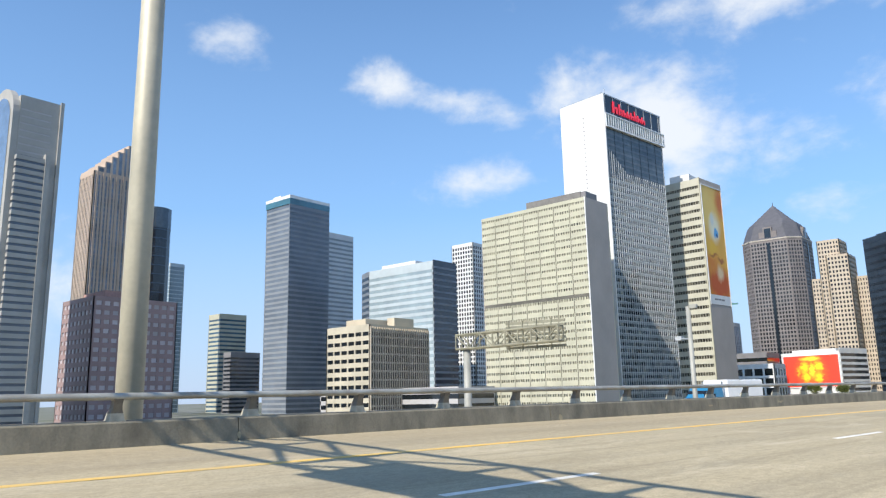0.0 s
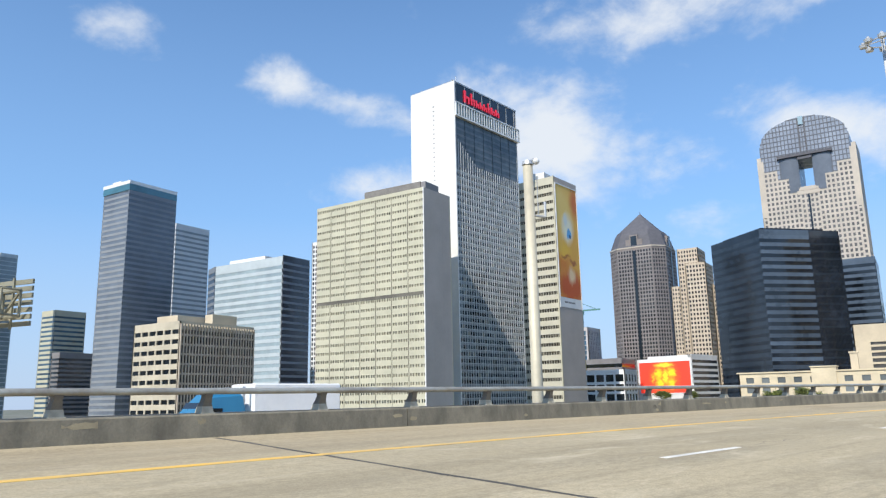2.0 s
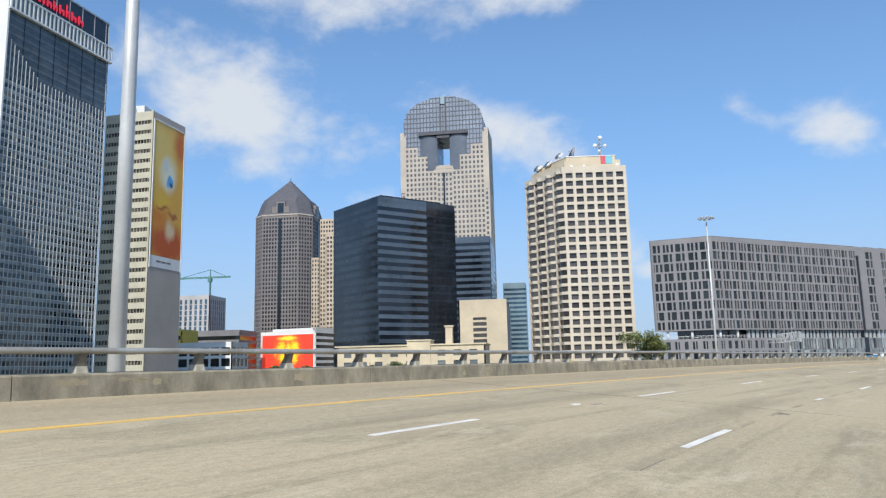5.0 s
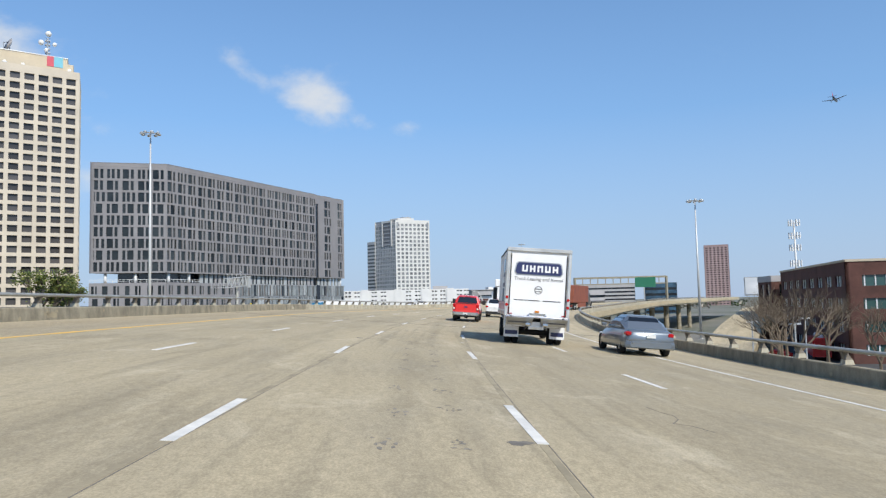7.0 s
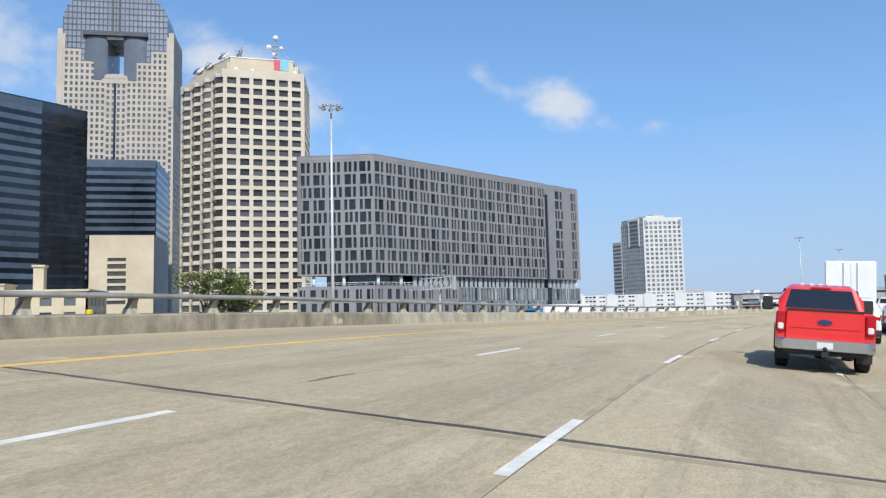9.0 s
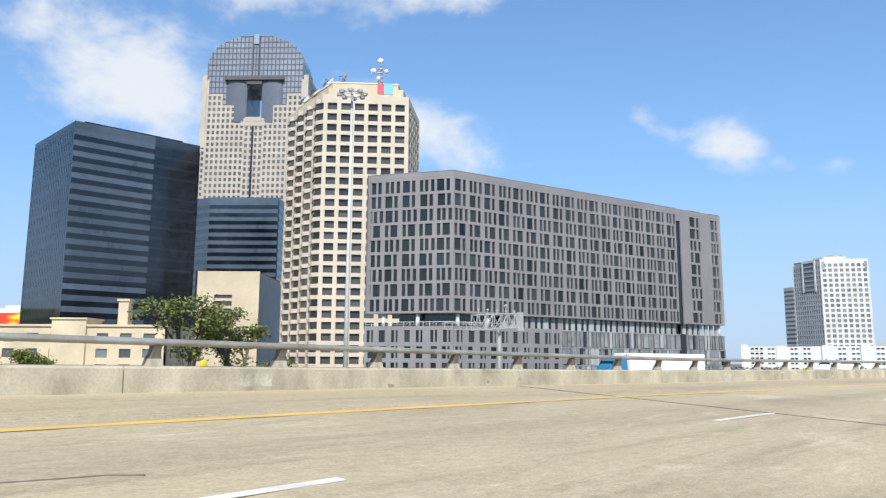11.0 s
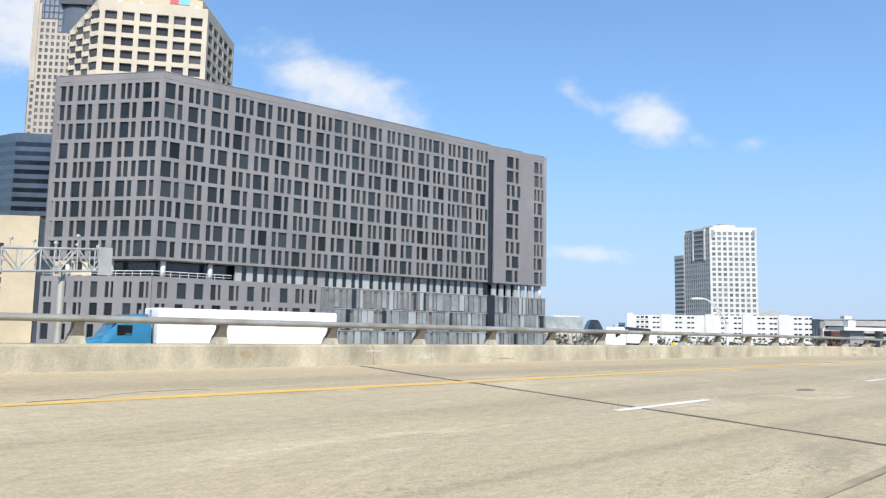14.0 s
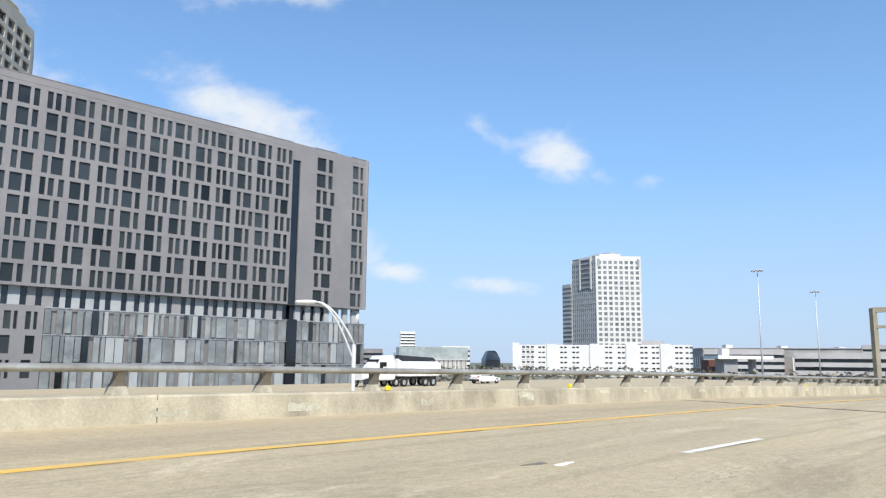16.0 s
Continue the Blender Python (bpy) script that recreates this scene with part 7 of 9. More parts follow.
def tree(x, y, z0, height, spread, seed, leaves=True, leaf=None, group="trees", label=""):
    """A tapered trunk that forks into limbs and twigs; leaves are small tilted blades in clumps at the twig ends."""
    rng = random.Random(seed)
    ob = thing("tree", (x, y, z0), label or ("leafy green tree with an uneven crown" if leaves else "bare winter tree with fine brown twigs"), "tree", group)
    wood, crown = Soup(), Soup()

    def grow(p, d, length, r, depth):
        q = p + d * length
        wood.tube(p, q, r, r * 0.62, 6 if depth < 2 else 4)
        if depth >= (3 if leaves else 6):
            ends.append(q)
            return
        for _ in range(3 if depth < 3 else 2):
            nd = (d + Vector((rng.uniform(-1, 1), rng.uniform(-1, 1), rng.uniform(-0.35, 0.75))) * 0.75).normalized()
            grow(q, nd, length * rng.uniform(0.6, 0.85), r * 0.6, depth + 1)
        if depth > 0:
            ends.append(q)

    ends = []
    grow(Vector((x, y, z0)), Vector((rng.uniform(-0.06, 0.06), rng.uniform(-0.06, 0.06), 1)).normalized(), height * 0.36, height * 0.03, 0)
    part("trunk", wood, BARK if leaves else TWIG, ob)
    if leaves:
        c = Vector((x, y, z0 + height * 0.68))
        for e in ends:
            for _ in range(95):
                v = Vector((rng.gauss(0, 1), rng.gauss(0, 1), rng.gauss(0, 0.7))) * spread * 0.15
                p = e + v
                u = Vector((rng.uniform(-1, 1), rng.uniform(-1, 1), rng.uniform(-0.6, 0.6))).normalized()
                w = u.cross(Vector((rng.uniform(-1, 1), rng.uniform(-1, 1), rng.uniform(-1, 1)))).normalized()
                s = spread * rng.uniform(0.035, 0.065)
                crown.k = 1 if rng.random() < 0.5 else 0
                crown.poly([p - u * s, p + w * s * 0.6, p + u * s, p - w * s * 0.6], [(0, 1, 2, 3)])
        part("crown", crown, [leaf or LEAF, LEAF_LIGHT], ob)
    return ob


for x, y, h, sp, sd in ((34.4, 191.5, 18.6, 4.4, 1), (40.0, 194.5, 17.0, 4.0, 2), (43.8, 199.0, 11.5, 3.0, 4)):
    tree(x, y, BASE, h, sp, sd, group="trees beside the highway")
for k, (s, l, h, sp) in enumerate(((232, -36, 9.5, 5), (240, -41, 8.5, 5), (247, -36, 9.0, 4.5), (255, -43, 8.5, 5), (263, -38, 9.0, 5), (226, -43, 8.0, 4))):
    p = on_road(s, l)
    tree(p.x, p.y, BASE, h, sp, 20 + k, leaves=False, group="bare trees")
for k, (x, y, h) in enumerate(((128.0, 102.5, 9.4), (133.5, 109.0, 9.8), (121.0, 99.0, 8.8))):
    tree(x, y, BASE, h, 5, 60 + k, leaves=False, group="bare trees")
for k, (x, y, h) in enumerate(((-150, 440, 14), (-132, 436, 13), (-60, 300, 11), (-48, 303, 12))):
    tree(x, y, BASE, h, 6, 40 + k, group="street trees")


def far_woods():
    """Bare and green scrub along the skyline."""
    rng = random.Random(9)
    s = Soup()
    for _ in range(420):
        s_ = rng.uniform(0, 1)
        a = radians(rng.uniform(5, 62))
        d = rng.uniform(330, 900)
        x, y = 128 + math.sin(a) * d, 154 + math.cos(a) * d
        if abs((x - 130) * 0.6 - (y - 160)) < 26:
            continue
        h = rng.uniform(3.5, 8.0)
        s.k = 0 if rng.random() < 0.88 else 1
        for _ in range(14):
            c = Vector((x + rng.gauss(0, 2.6), y + rng.gauss(0, 2.6), BASE + h * rng.uniform(0.3, 1.0)))
            u = Vector((rng.uniform(-1, 1), rng.uniform(-1, 1), rng.uniform(-1, 1))).normalized() * rng.uniform(0.7, 1.6)
            w = u.cross(Vector((0.3, 0.5, 1))).normalized() * rng.uniform(0.6, 1.4)
            s.poly([c - u, c + w, c + u, c - w], [(0, 1, 2, 3)])
    alone("far_scrub", s, [SCRUB, LEAF], "distant scrub and bare trees along the skyline", "woods", kind="stuff")


far_woods()


# ---- vehicles ----
def car_paint(name, color, metal=0.1):
    m = material(name, color, 0.3, metal, vary=0.04, scale=0.8, fine=20, bump=0)
    m.node_tree.nodes["Principled BSDF"].inputs["Coat Weight"].default_value = 0.6
    return m


PAINT_RED = car_paint("paint_red", (0.78, 0.03, 0.03))
PAINT_WHITE = car_paint("paint_white", (0.78, 0.78, 0.77), 0)
PAINT_SILVER = car_paint("paint_silver", (0.46, 0.48, 0.50), 0.5)
PAINT_STEEL = car_paint("paint_steel", (0.22, 0.25, 0.28), 0.5)
PAINT_BLACK = car_paint("paint_black", (0.015, 0.016, 0.018))
PAINT_BLUE = car_paint("paint_blue", (0.03, 0.20, 0.36))
TYRE = material("tyre", (0.02, 0.02, 0.02), 0.9, vary=0.15, fine=20)
CHROME = material("chrome", (0.62, 0.62, 0.62), 0.2, 0.9, vary=0.05)
CAR_GLASS = glass_wall("car_glass", (0.012, 0.014, 0.016), 0.05, vary=0.1, piece=0)
LIGHT_RED = material("light_red", (0.45, 0.01, 0.012), 0.2, vary=0.1)
LIGHT_AMBER = material("light_amber", (0.7, 0.25, 0.03), 0.25, vary=0.1)
LIGHT_CLEAR = material("light_clear", (0.75, 0.75, 0.72), 0.15, vary=0.05)
BLACK_PLASTIC = material("black_plastic", (0.025, 0.025, 0.026), 0.6, vary=0.15, fine=30)
BOX_WHITE = material("box_white", (0.87, 0.87, 0.865), 0.45, vary=0.04, scale=0.5, fine=5)
ALLOY = material("alloy", (0.45, 0.46, 0.47), 0.35, 0.7, vary=0.08)
PLAQUE_BLUE = material("plaque_blue", (0.03, 0.04, 0.12), 0.4, vary=0.05)
RUST = material("container_red", (0.30, 0.09, 0.05), 0.7, vary=0.15, scale=0.8)


FRAME_ALU = material("frame_aluminium", (0.62, 0.63, 0.62), 0.4, 0.3, vary=0.12, scale=2.0, fine=20)


def wheel(parent, x, y, r, w, dual=False):
    """Axle along x; the outer face is away from the middle."""
    sgn = 1 if x > 0 else -1
    s, n = Soup(), 22
    prof = [(0.0, r * 0.62), (0.0, r * 0.9), (0.06 * w + 0.01, r * 0.985), (w * 0.3, r), (w * 0.7, r), (w * 0.94 - 0.01, r * 0.985), (w, r * 0.9), (w, r * 0.62)]
    rings = [[(x - sgn * (w - a), y + q * math.cos(t), r + q * math.sin(t)) for t in [k * math.tau / n for k in range(n)]] for a, q in prof]
    s.loft(rings if sgn > 0 else [g[::-1] for g in rings], caps=False)
    wh = part("wheel", s, TYRE, parent, smooth=True)
    h = Soup()
    h.tube((x - sgn * w * 0.8, y, r), (x - sgn * w * 0.22, y, r), r * 0.63, r * 0.62, n)
    h.tube((x - sgn * w * 0.22, y, r), (x - sgn * w * 0.04, y, r), r * 0.2, r * 0.16, 12)
    for k in range(6):
        t = k * math.tau / 6
        h.tube((x - sgn * w * 0.16, y, r), (x - sgn * w * 0.18, y + 0.55 * r * math.cos(t), r + 0.55 * r * math.sin(t)), r * 0.09, r * 0.07, 6)
    part("rim", h, ALLOY, wh)
    return wh


def ring(y, w, z0, z1, wt=None, c=0.08, ct=0.1):
    """A section across a body at y: width w at the waist, wt at the top, with softened corners."""
    a, b = w / 2, (wt or w) / 2
    return [(-a + c, y, z0), (a - c, y, z0), (a, y, z0 + c), (a, y, z0 + (z1 - z0) * 0.55), (b, y, z1 - ct * 0.7), (b - ct, y, z1), (-b + ct, y, z1), (-b, y, z1 - ct * 0.7), (-a, y, z0 + (z1 - z0) * 0.55), (-a, y, z0 + c)]


def place(ob, s, l, turn=0.0, up=0.0, z=None):
    p = on_road(s, l, up)
    if z is not None:
        p.z = z
    roll = math.atan(bank(s)) if z is None else 0.0
    yaw = radians(road_yaw(s) + turn)
    ob.matrix_basis = Matrix.Translation(p) @ Matrix.Rotation(yaw, 4, "Z") @ Matrix.Rotation(roll, 4, "Y")
    return ob


def pickup(paint, label):
    """Crew-cab pickup, tail at y = 0, nose towards +y."""
    ob = thing("pickup_truck", (0, 0, 0), label, "pickup")
    part("body", Soup().loft([ring(0.12, 1.94, 0.62, 1.32, 1.92, 0.05, 0.05), ring(0.22, 2.02, 0.58, 1.36, 1.98, 0.06, 0.05), ring(2.1, 2.04, 0.56, 1.36, 1.98), ring(4.2, 2.04, 0.56, 1.32, 1.98), ring(5.7, 2.02, 0.58, 1.30, 1.92), ring(6.2, 1.9, 0.66, 1.22, 1.75)]), paint, ob)
    part("tailgate", Soup().loft([ring(0.06, 1.56, 0.70, 1.36, 1.54, 0.04, 0.05), ring(0.14, 1.62, 0.68, 1.38, 1.6, 0.04, 0.05)]).slab(F((-0.7, 0.06), (0.7, 0.06)), 0.0, 1.4, 0, 0.02, 0.98, 1.0), paint, ob)
    part("tailgate_cap", Soup().chamfered(-0.78, 0.78, 0.03, 0.2, 1.36, 1.41, 0.015), BLACK_PLASTIC, ob)
    cab = part("cab", Soup().loft([ring(1.95, 1.90, 1.25, 1.42, 1.86), ring(2.1, 1.88, 1.25, 1.94, 1.54, 0.05, 0.10), ring(2.5, 1.90, 1.25, 2.02, 1.56, 0.05, 0.13), ring(3.9, 1.90, 1.25, 2.0, 1.56, 0.05, 0.13), ring(4.75, 1.86, 1.25, 1.36, 1.7)]), paint, ob)
    part("rear_window", Soup().hexa([(-0.80, 1.94, 1.42), (0.80, 1.94, 1.42), (0.80, 2.1, 1.42), (-0.80, 2.1, 1.42), (-0.67, 2.05, 1.88), (0.67, 2.05, 1.88), (0.67, 2.2, 1.88), (-0.67, 2.2, 1.88)]), CAR_GLASS, cab)
    for sg in (-1, 1):
        part("side_window", Soup().hexa([(sg * 0.86, 2.35, 1.42), (sg * 0.955, 2.35, 1.42), (sg * 0.955, 4.3, 1.42), (sg * 0.86, 4.3, 1.42), (sg * 0.75, 2.4, 1.9), (sg * 0.835, 2.4, 1.9), (sg * 0.835, 3.8, 1.9), (sg * 0.75, 3.8, 1.9)][:: 1]), CAR_GLASS, cab)
        part("tail_light", Soup().chamfered(sg * 0.9 - 0.1, sg * 0.9 + 0.1, 0.05, 0.25, 0.86, 1.32, 0.03), LIGHT_RED, ob)
        part("reverse_light", Soup().chamfered(sg * 0.9 - 0.06, sg * 0.9 + 0.06, 0.035, 0.1, 0.92, 1.06, 0.015), LIGHT_CLEAR, ob)
        m = part("mirror", Soup().chamfered(sg * 1.22 - 0.13, sg * 1.22 + 0.13, 4.05, 4.2, 1.32, 1.7, 0.03), BLACK_PLASTIC, ob)
        part("mirror_arm", Soup().tube((sg * 0.95, 4.15, 1.45), (sg * 1.15, 4.12, 1.45), 0.03, n=6), BLACK_PLASTIC, ob)
        part("mud_flap", Soup().box(sg * 0.85 - 0.16, sg * 0.85 + 0.16, 0.72, 0.75, 0.22, 0.6), BLACK_PLASTIC, ob)
        for y in (1.25, 5.1):
            wheel(ob, sg * 1.0, y, 0.42, 0.29)
    for sg in (-1, 1):
        for y in (1.25, 5.1):
            arch_ = Soup().loft([[(sg * x, y + r * math.cos(t), 0.42 + r * math.sin(t)) for t in [math.pi * k / 10 for k in range(11)]] for x, r in ((0.99, 0.47), (1.035, 0.47), (1.035, 0.55), (0.99, 0.55))], closed=False)
            part("wheel_arch", arch_, BLACK_PLASTIC, ob)
    part("rear_valance", Soup().chamfered(-0.86, 0.86, -0.02, 0.22, 0.40, 0.50, 0.02), BLACK_PLASTIC, ob)
    part("brake_light", Soup().box(-0.22, 0.22, 2.06, 2.12, 1.91, 1.95), LIGHT_RED, cab)
    for x in (-0.42, -0.2, 0, 0.2, 0.42):
        part("roof_lamp", Soup().chamfered(x - 0.05, x + 0.05, 2.45, 2.58, 2.0, 2.05, 0.015), LIGHT_CLEAR, cab)
    part("bumper", Soup().loft([ring(-0.16, 1.7, 0.50, 0.72, 1.7, 0.05, 0.05), ring(-0.06, 1.98, 0.48, 0.74, 1.96, 0.05, 0.05), ring(0.2, 2.0, 0.48, 0.74, 1.98, 0.05, 0.05)]), CHROME, ob, "chrome rear bumper")
    part("number_plate", Soup().box(-0.16, 0.16, -0.175, -0.155, 0.54, 0.68), LIGHT_CLEAR, ob)
    part("tow_hitch", Soup().box(-0.07, 0.07, -0.3, 0.3, 0.36, 0.48).box(-0.5, 0.5, -0.02, 0.1, 0.38, 0.46).ball((0, -0.26, 0.54), 0.05), BLACK_PLASTIC, ob)
    part("badge", Soup().loft([[(0.15 * math.cos(t), y, 1.12 + 0.06 * math.sin(t)) for t in [k * math.tau / 16 for k in range(16)]] for y in (0.03, 0.07)]), PLAQUE_BLUE, ob)
    part("chassis", Soup().box(-0.75, 0.75, 0.3, 5.8, 0.36, 0.6).tube((-0.9, 1.25, 0.42), (0.9, 1.25, 0.42), 0.09).ball((0, 1.25, 0.42), 0.2).tube((-0.55, 0.2, 0.4), (-0.55, 1.6, 0.42), 0.05), BLACK_PLASTIC, ob)
    return ob


def suv(paint, label, height=1.68, length=4.6, width=1.86, name="suv", category="car"):
    ob = thing(name, (0, 0, 0), label, category)
    h, L, w = height, length, width
    waist = h * 0.58
    part("body", Soup().loft([ring(0.06, w * 0.88, 0.36, waist - 0.05, w * 0.84), ring(0.16, w * 0.97, 0.28, waist, w * 0.92), ring(0.8, w, 0.26, waist + 0.02, w * 0.95), ring(L * 0.6, w, 0.26, waist, w * 0.95), ring(L * 0.85, w * 0.98, 0.28, waist - 0.12, w * 0.86), ring(L - 0.08, w * 0.85, 0.36, waist - 0.3, w * 0.7)]), paint, ob)
    cab = part("cabin", Soup().loft([ring(0.14, w * 0.9, waist - 0.05, waist + 0.02, w * 0.86, 0.03, 0.03), ring(0.42, w * 0.9, waist - 0.05, h - 0.06, w * 0.72, 0.03, 0.1), ring(0.75, w * 0.92, waist - 0.05, h, w * 0.76, 0.03, 0.13), ring(L * 0.48, w * 0.92, waist - 0.05, h - 0.03, w * 0.76, 0.03, 0.13), ring(L * 0.7, w * 0.88, waist - 0.05, waist, w * 0.8, 0.03, 0.03)]), paint, ob)
    part("rear_window", Soup().hexa([(-w * 0.36, 0.17, waist + 0.06), (w * 0.36, 0.17, waist + 0.06), (w * 0.36, 0.3, waist + 0.06), (-w * 0.36, 0.3, waist + 0.06), (-w * 0.32, 0.36, h - 0.14), (w * 0.32, 0.36, h - 0.14), (w * 0.32, 0.5, h - 0.14), (-w * 0.32, 0.5, h - 0.14)]), CAR_GLASS, cab)
    part("windscreen", Soup().hexa([(-w * 0.36, L * 0.62, waist + 0.05), (w * 0.36, L * 0.62, waist + 0.05), (w * 0.37, L * 0.69, waist + 0.03), (-w * 0.37, L * 0.69, waist + 0.03), (-w * 0.3, L * 0.46, h - 0.1), (w * 0.3, L * 0.46, h - 0.1), (w * 0.3, L * 0.51, h - 0.08), (-w * 0.3, L * 0.51, h - 0.08)]), CAR_GLASS, cab)
    for sg in (-1, 1):
        for y0, y1 in ((0.62, 1.25), (1.33, L * 0.4), (L * 0.42, L * 0.6)):
            part("side_window", Soup().hexa([(sg * w * 0.43, y0, waist + 0.05), (sg * w * 0.468, y0, waist + 0.05), (sg * w * 0.468, y1, waist + 0.05), (sg * w * 0.43, y1, waist + 0.05), (sg * w * 0.37, y0 + 0.06, h - 0.14), (sg * w * 0.412, y0 + 0.06, h - 0.14), (sg * w * 0.412, y1 - (0.25 if y1 > L * 0.55 else 0.04), h - 0.14), (sg * w * 0.37, y1 - (0.25 if y1 > L * 0.55 else 0.04), h - 0.14)]), CAR_GLASS, cab)
        part("tail_light", Soup().chamfered(sg * w * 0.40 - 0.18, sg * w * 0.40 + 0.12, 0.06, 0.34, waist - 0.16, waist + 0.02, 0.04), LIGHT_RED, ob)
        part("head_light", Soup().chamfered(sg * w * 0.36 - 0.14, sg * w * 0.36 + 0.12, L - 0.3, L - 0.06, waist - 0.36, waist - 0.22, 0.03), LIGHT_CLEAR, ob)
        part("mirror", Soup().chamfered(sg * w * 0.545 - 0.1, sg * w * 0.545 + 0.08, L * 0.6, L * 0.6 + 0.16, waist + 0.03, waist + 0.2, 0.03), paint, ob)
        for y in (0.85, L - 0.95):
            wheel(ob, sg * w * 0.495, y, 0.35, 0.23)
    part("bumper", Soup().loft([ring(0.0, w * 0.8, 0.34, 0.56, w * 0.78, 0.04, 0.04), ring(0.1, w * 0.98, 0.30, 0.6, w * 0.96, 0.04, 0.04)]), BLACK_PLASTIC, ob)
    part("number_plate", Soup().box(-0.16, 0.16, 0.02, 0.05, waist - 0.25, waist - 0.12), LIGHT_CLEAR, ob)
    part("brake_light", Soup().box(-0.16, 0.16, 0.36, 0.42, h - 0.095, h - 0.07), LIGHT_RED, cab)
    return ob


def sedan(paint, label, height=1.45, length=4.8, width=1.84):
    """A saloon car with a boot: tail at y = 0."""
    ob = thing("sedan", (0, 0, 0), label, "car")
    h, L, w, waist = height, length, width, height * 0.64
    part("body", Soup().loft([ring(0.04, w * 0.84, 0.40, waist - 0.10, w * 0.78), ring(0.2, w * 0.96, 0.28, waist - 0.01, w * 0.86), ring(0.9, w, 0.24, waist + 0.02, w * 0.92), ring(L * 0.55, w, 0.22, waist, w * 0.94), ring(L * 0.74, w, 0.24, waist - 0.04, w * 0.90), ring(L * 0.9, w * 0.96, 0.26, waist - 0.18, w * 0.80), ring(L - 0.04, w * 0.80, 0.34, waist - 0.32, w * 0.64)]), paint, ob, smooth=True)
    cab = part("cabin", Soup().loft([ring(0.62, w * 0.86, waist - 0.05, waist + 0.03, w * 0.80, 0.03, 0.03), ring(1.35, w * 0.88, waist - 0.05, h - 0.03, w * 0.64, 0.03, 0.12), ring(1.9, w * 0.88, waist - 0.05, h, w * 0.66, 0.03, 0.14), ring(2.5, w * 0.88, waist - 0.05, h - 0.02, w * 0.66, 0.03, 0.14), ring(3.45, w * 0.86, waist - 0.05, waist, w * 0.78, 0.03, 0.03)]), paint, ob)
    part("rear_window", Soup().hexa([(-w * 0.35, 0.72, waist + 0.06), (w * 0.35, 0.72, waist + 0.06), (w * 0.35, 0.86, waist + 0.06), (-w * 0.35, 0.86, waist + 0.06), (-w * 0.28, 1.22, h - 0.09), (w * 0.28, 1.22, h - 0.09), (w * 0.28, 1.36, h - 0.09), (-w * 0.28, 1.36, h - 0.09)]), CAR_GLASS, cab)
    part("windscreen", Soup().hexa([(-w * 0.36, 3.2, waist + 0.04), (w * 0.36, 3.2, waist + 0.04), (w * 0.37, 3.4, waist + 0.03), (-w * 0.37, 3.4, waist + 0.03), (-w * 0.29, 2.5, h - 0.08), (w * 0.29, 2.5, h - 0.08), (w * 0.29, 2.66, h - 0.08), (-w * 0.29, 2.66, h - 0.08)]), CAR_GLASS, cab)
    for sg in (-1, 1):
        for y0, y1, t0, t1 in ((1.05, 1.95, 1.4, 1.95), (2.02, 3.05, 2.02, 2.55)):
            part("side_window", Soup().hexa([(sg * w * 0.42, y0, waist + 0.05), (sg * w * 0.452, y0, waist + 0.05), (sg * w * 0.452, y1, waist + 0.05), (sg * w * 0.42, y1, waist + 0.05), (sg * w * 0.32, t0, h - 0.12), (sg * w * 0.357, t0, h - 0.12), (sg * w * 0.357, t1, h - 0.12), (sg * w * 0.32, t1, h - 0.12)]), CAR_GLASS, cab)
        part("tail_light", Soup().chamfered(sg * w * 0.41 - 0.16, sg * w * 0.41 + 0.06, 0.02, 0.28, waist - 0.22, waist - 0.08, 0.03), LIGHT_RED, ob)
        part("head_light", Soup().chamfered(sg * w * 0.35 - 0.14, sg * w * 0.35 + 0.1, L - 0.34, L - 0.06, waist - 0.38, waist - 0.26, 0.03), LIGHT_CLEAR, ob)
        part("mirror", Soup().chamfered(sg * w * 0.54 - 0.1, sg * w * 0.54 + 0.08, 2.85, 3.0, waist + 0.03, waist + 0.16, 0.03), paint, ob)
        for y in (0.98, L - 0.92):
            wheel(ob, sg * w * 0.495, y, 0.33, 0.22)
    part("bumper", Soup().loft([ring(-0.02, w * 0.8, 0.30, 0.5, w * 0.78, 0.04, 0.04), ring(0.12, w * 0.97, 0.26, 0.54, w * 0.95, 0.04, 0.04)]), paint, ob)
    part("number_plate", Soup().box(-0.16, 0.16, 0.0, 0.04, waist - 0.28, waist - 0.16), LIGHT_CLEAR, ob)
    return ob


def lettering(text, size, m, mat, parent):
    cu = bpy.data.curves.new("lettering", "FONT")
    cu.body, cu.size, cu.extrude, cu.align_x, cu.shear = text, size, 0.004, "CENTER", 0.18
    cu.materials.append(mat)
    ob = new("lettering", cu)
    ob.parent = parent
    ob.matrix_basis = m
    return ob


STRIPE_PINK = material("stripe_pink", (0.80, 0.42, 0.44), 0.4, vary=0.12, scale=0.8, fine=5)


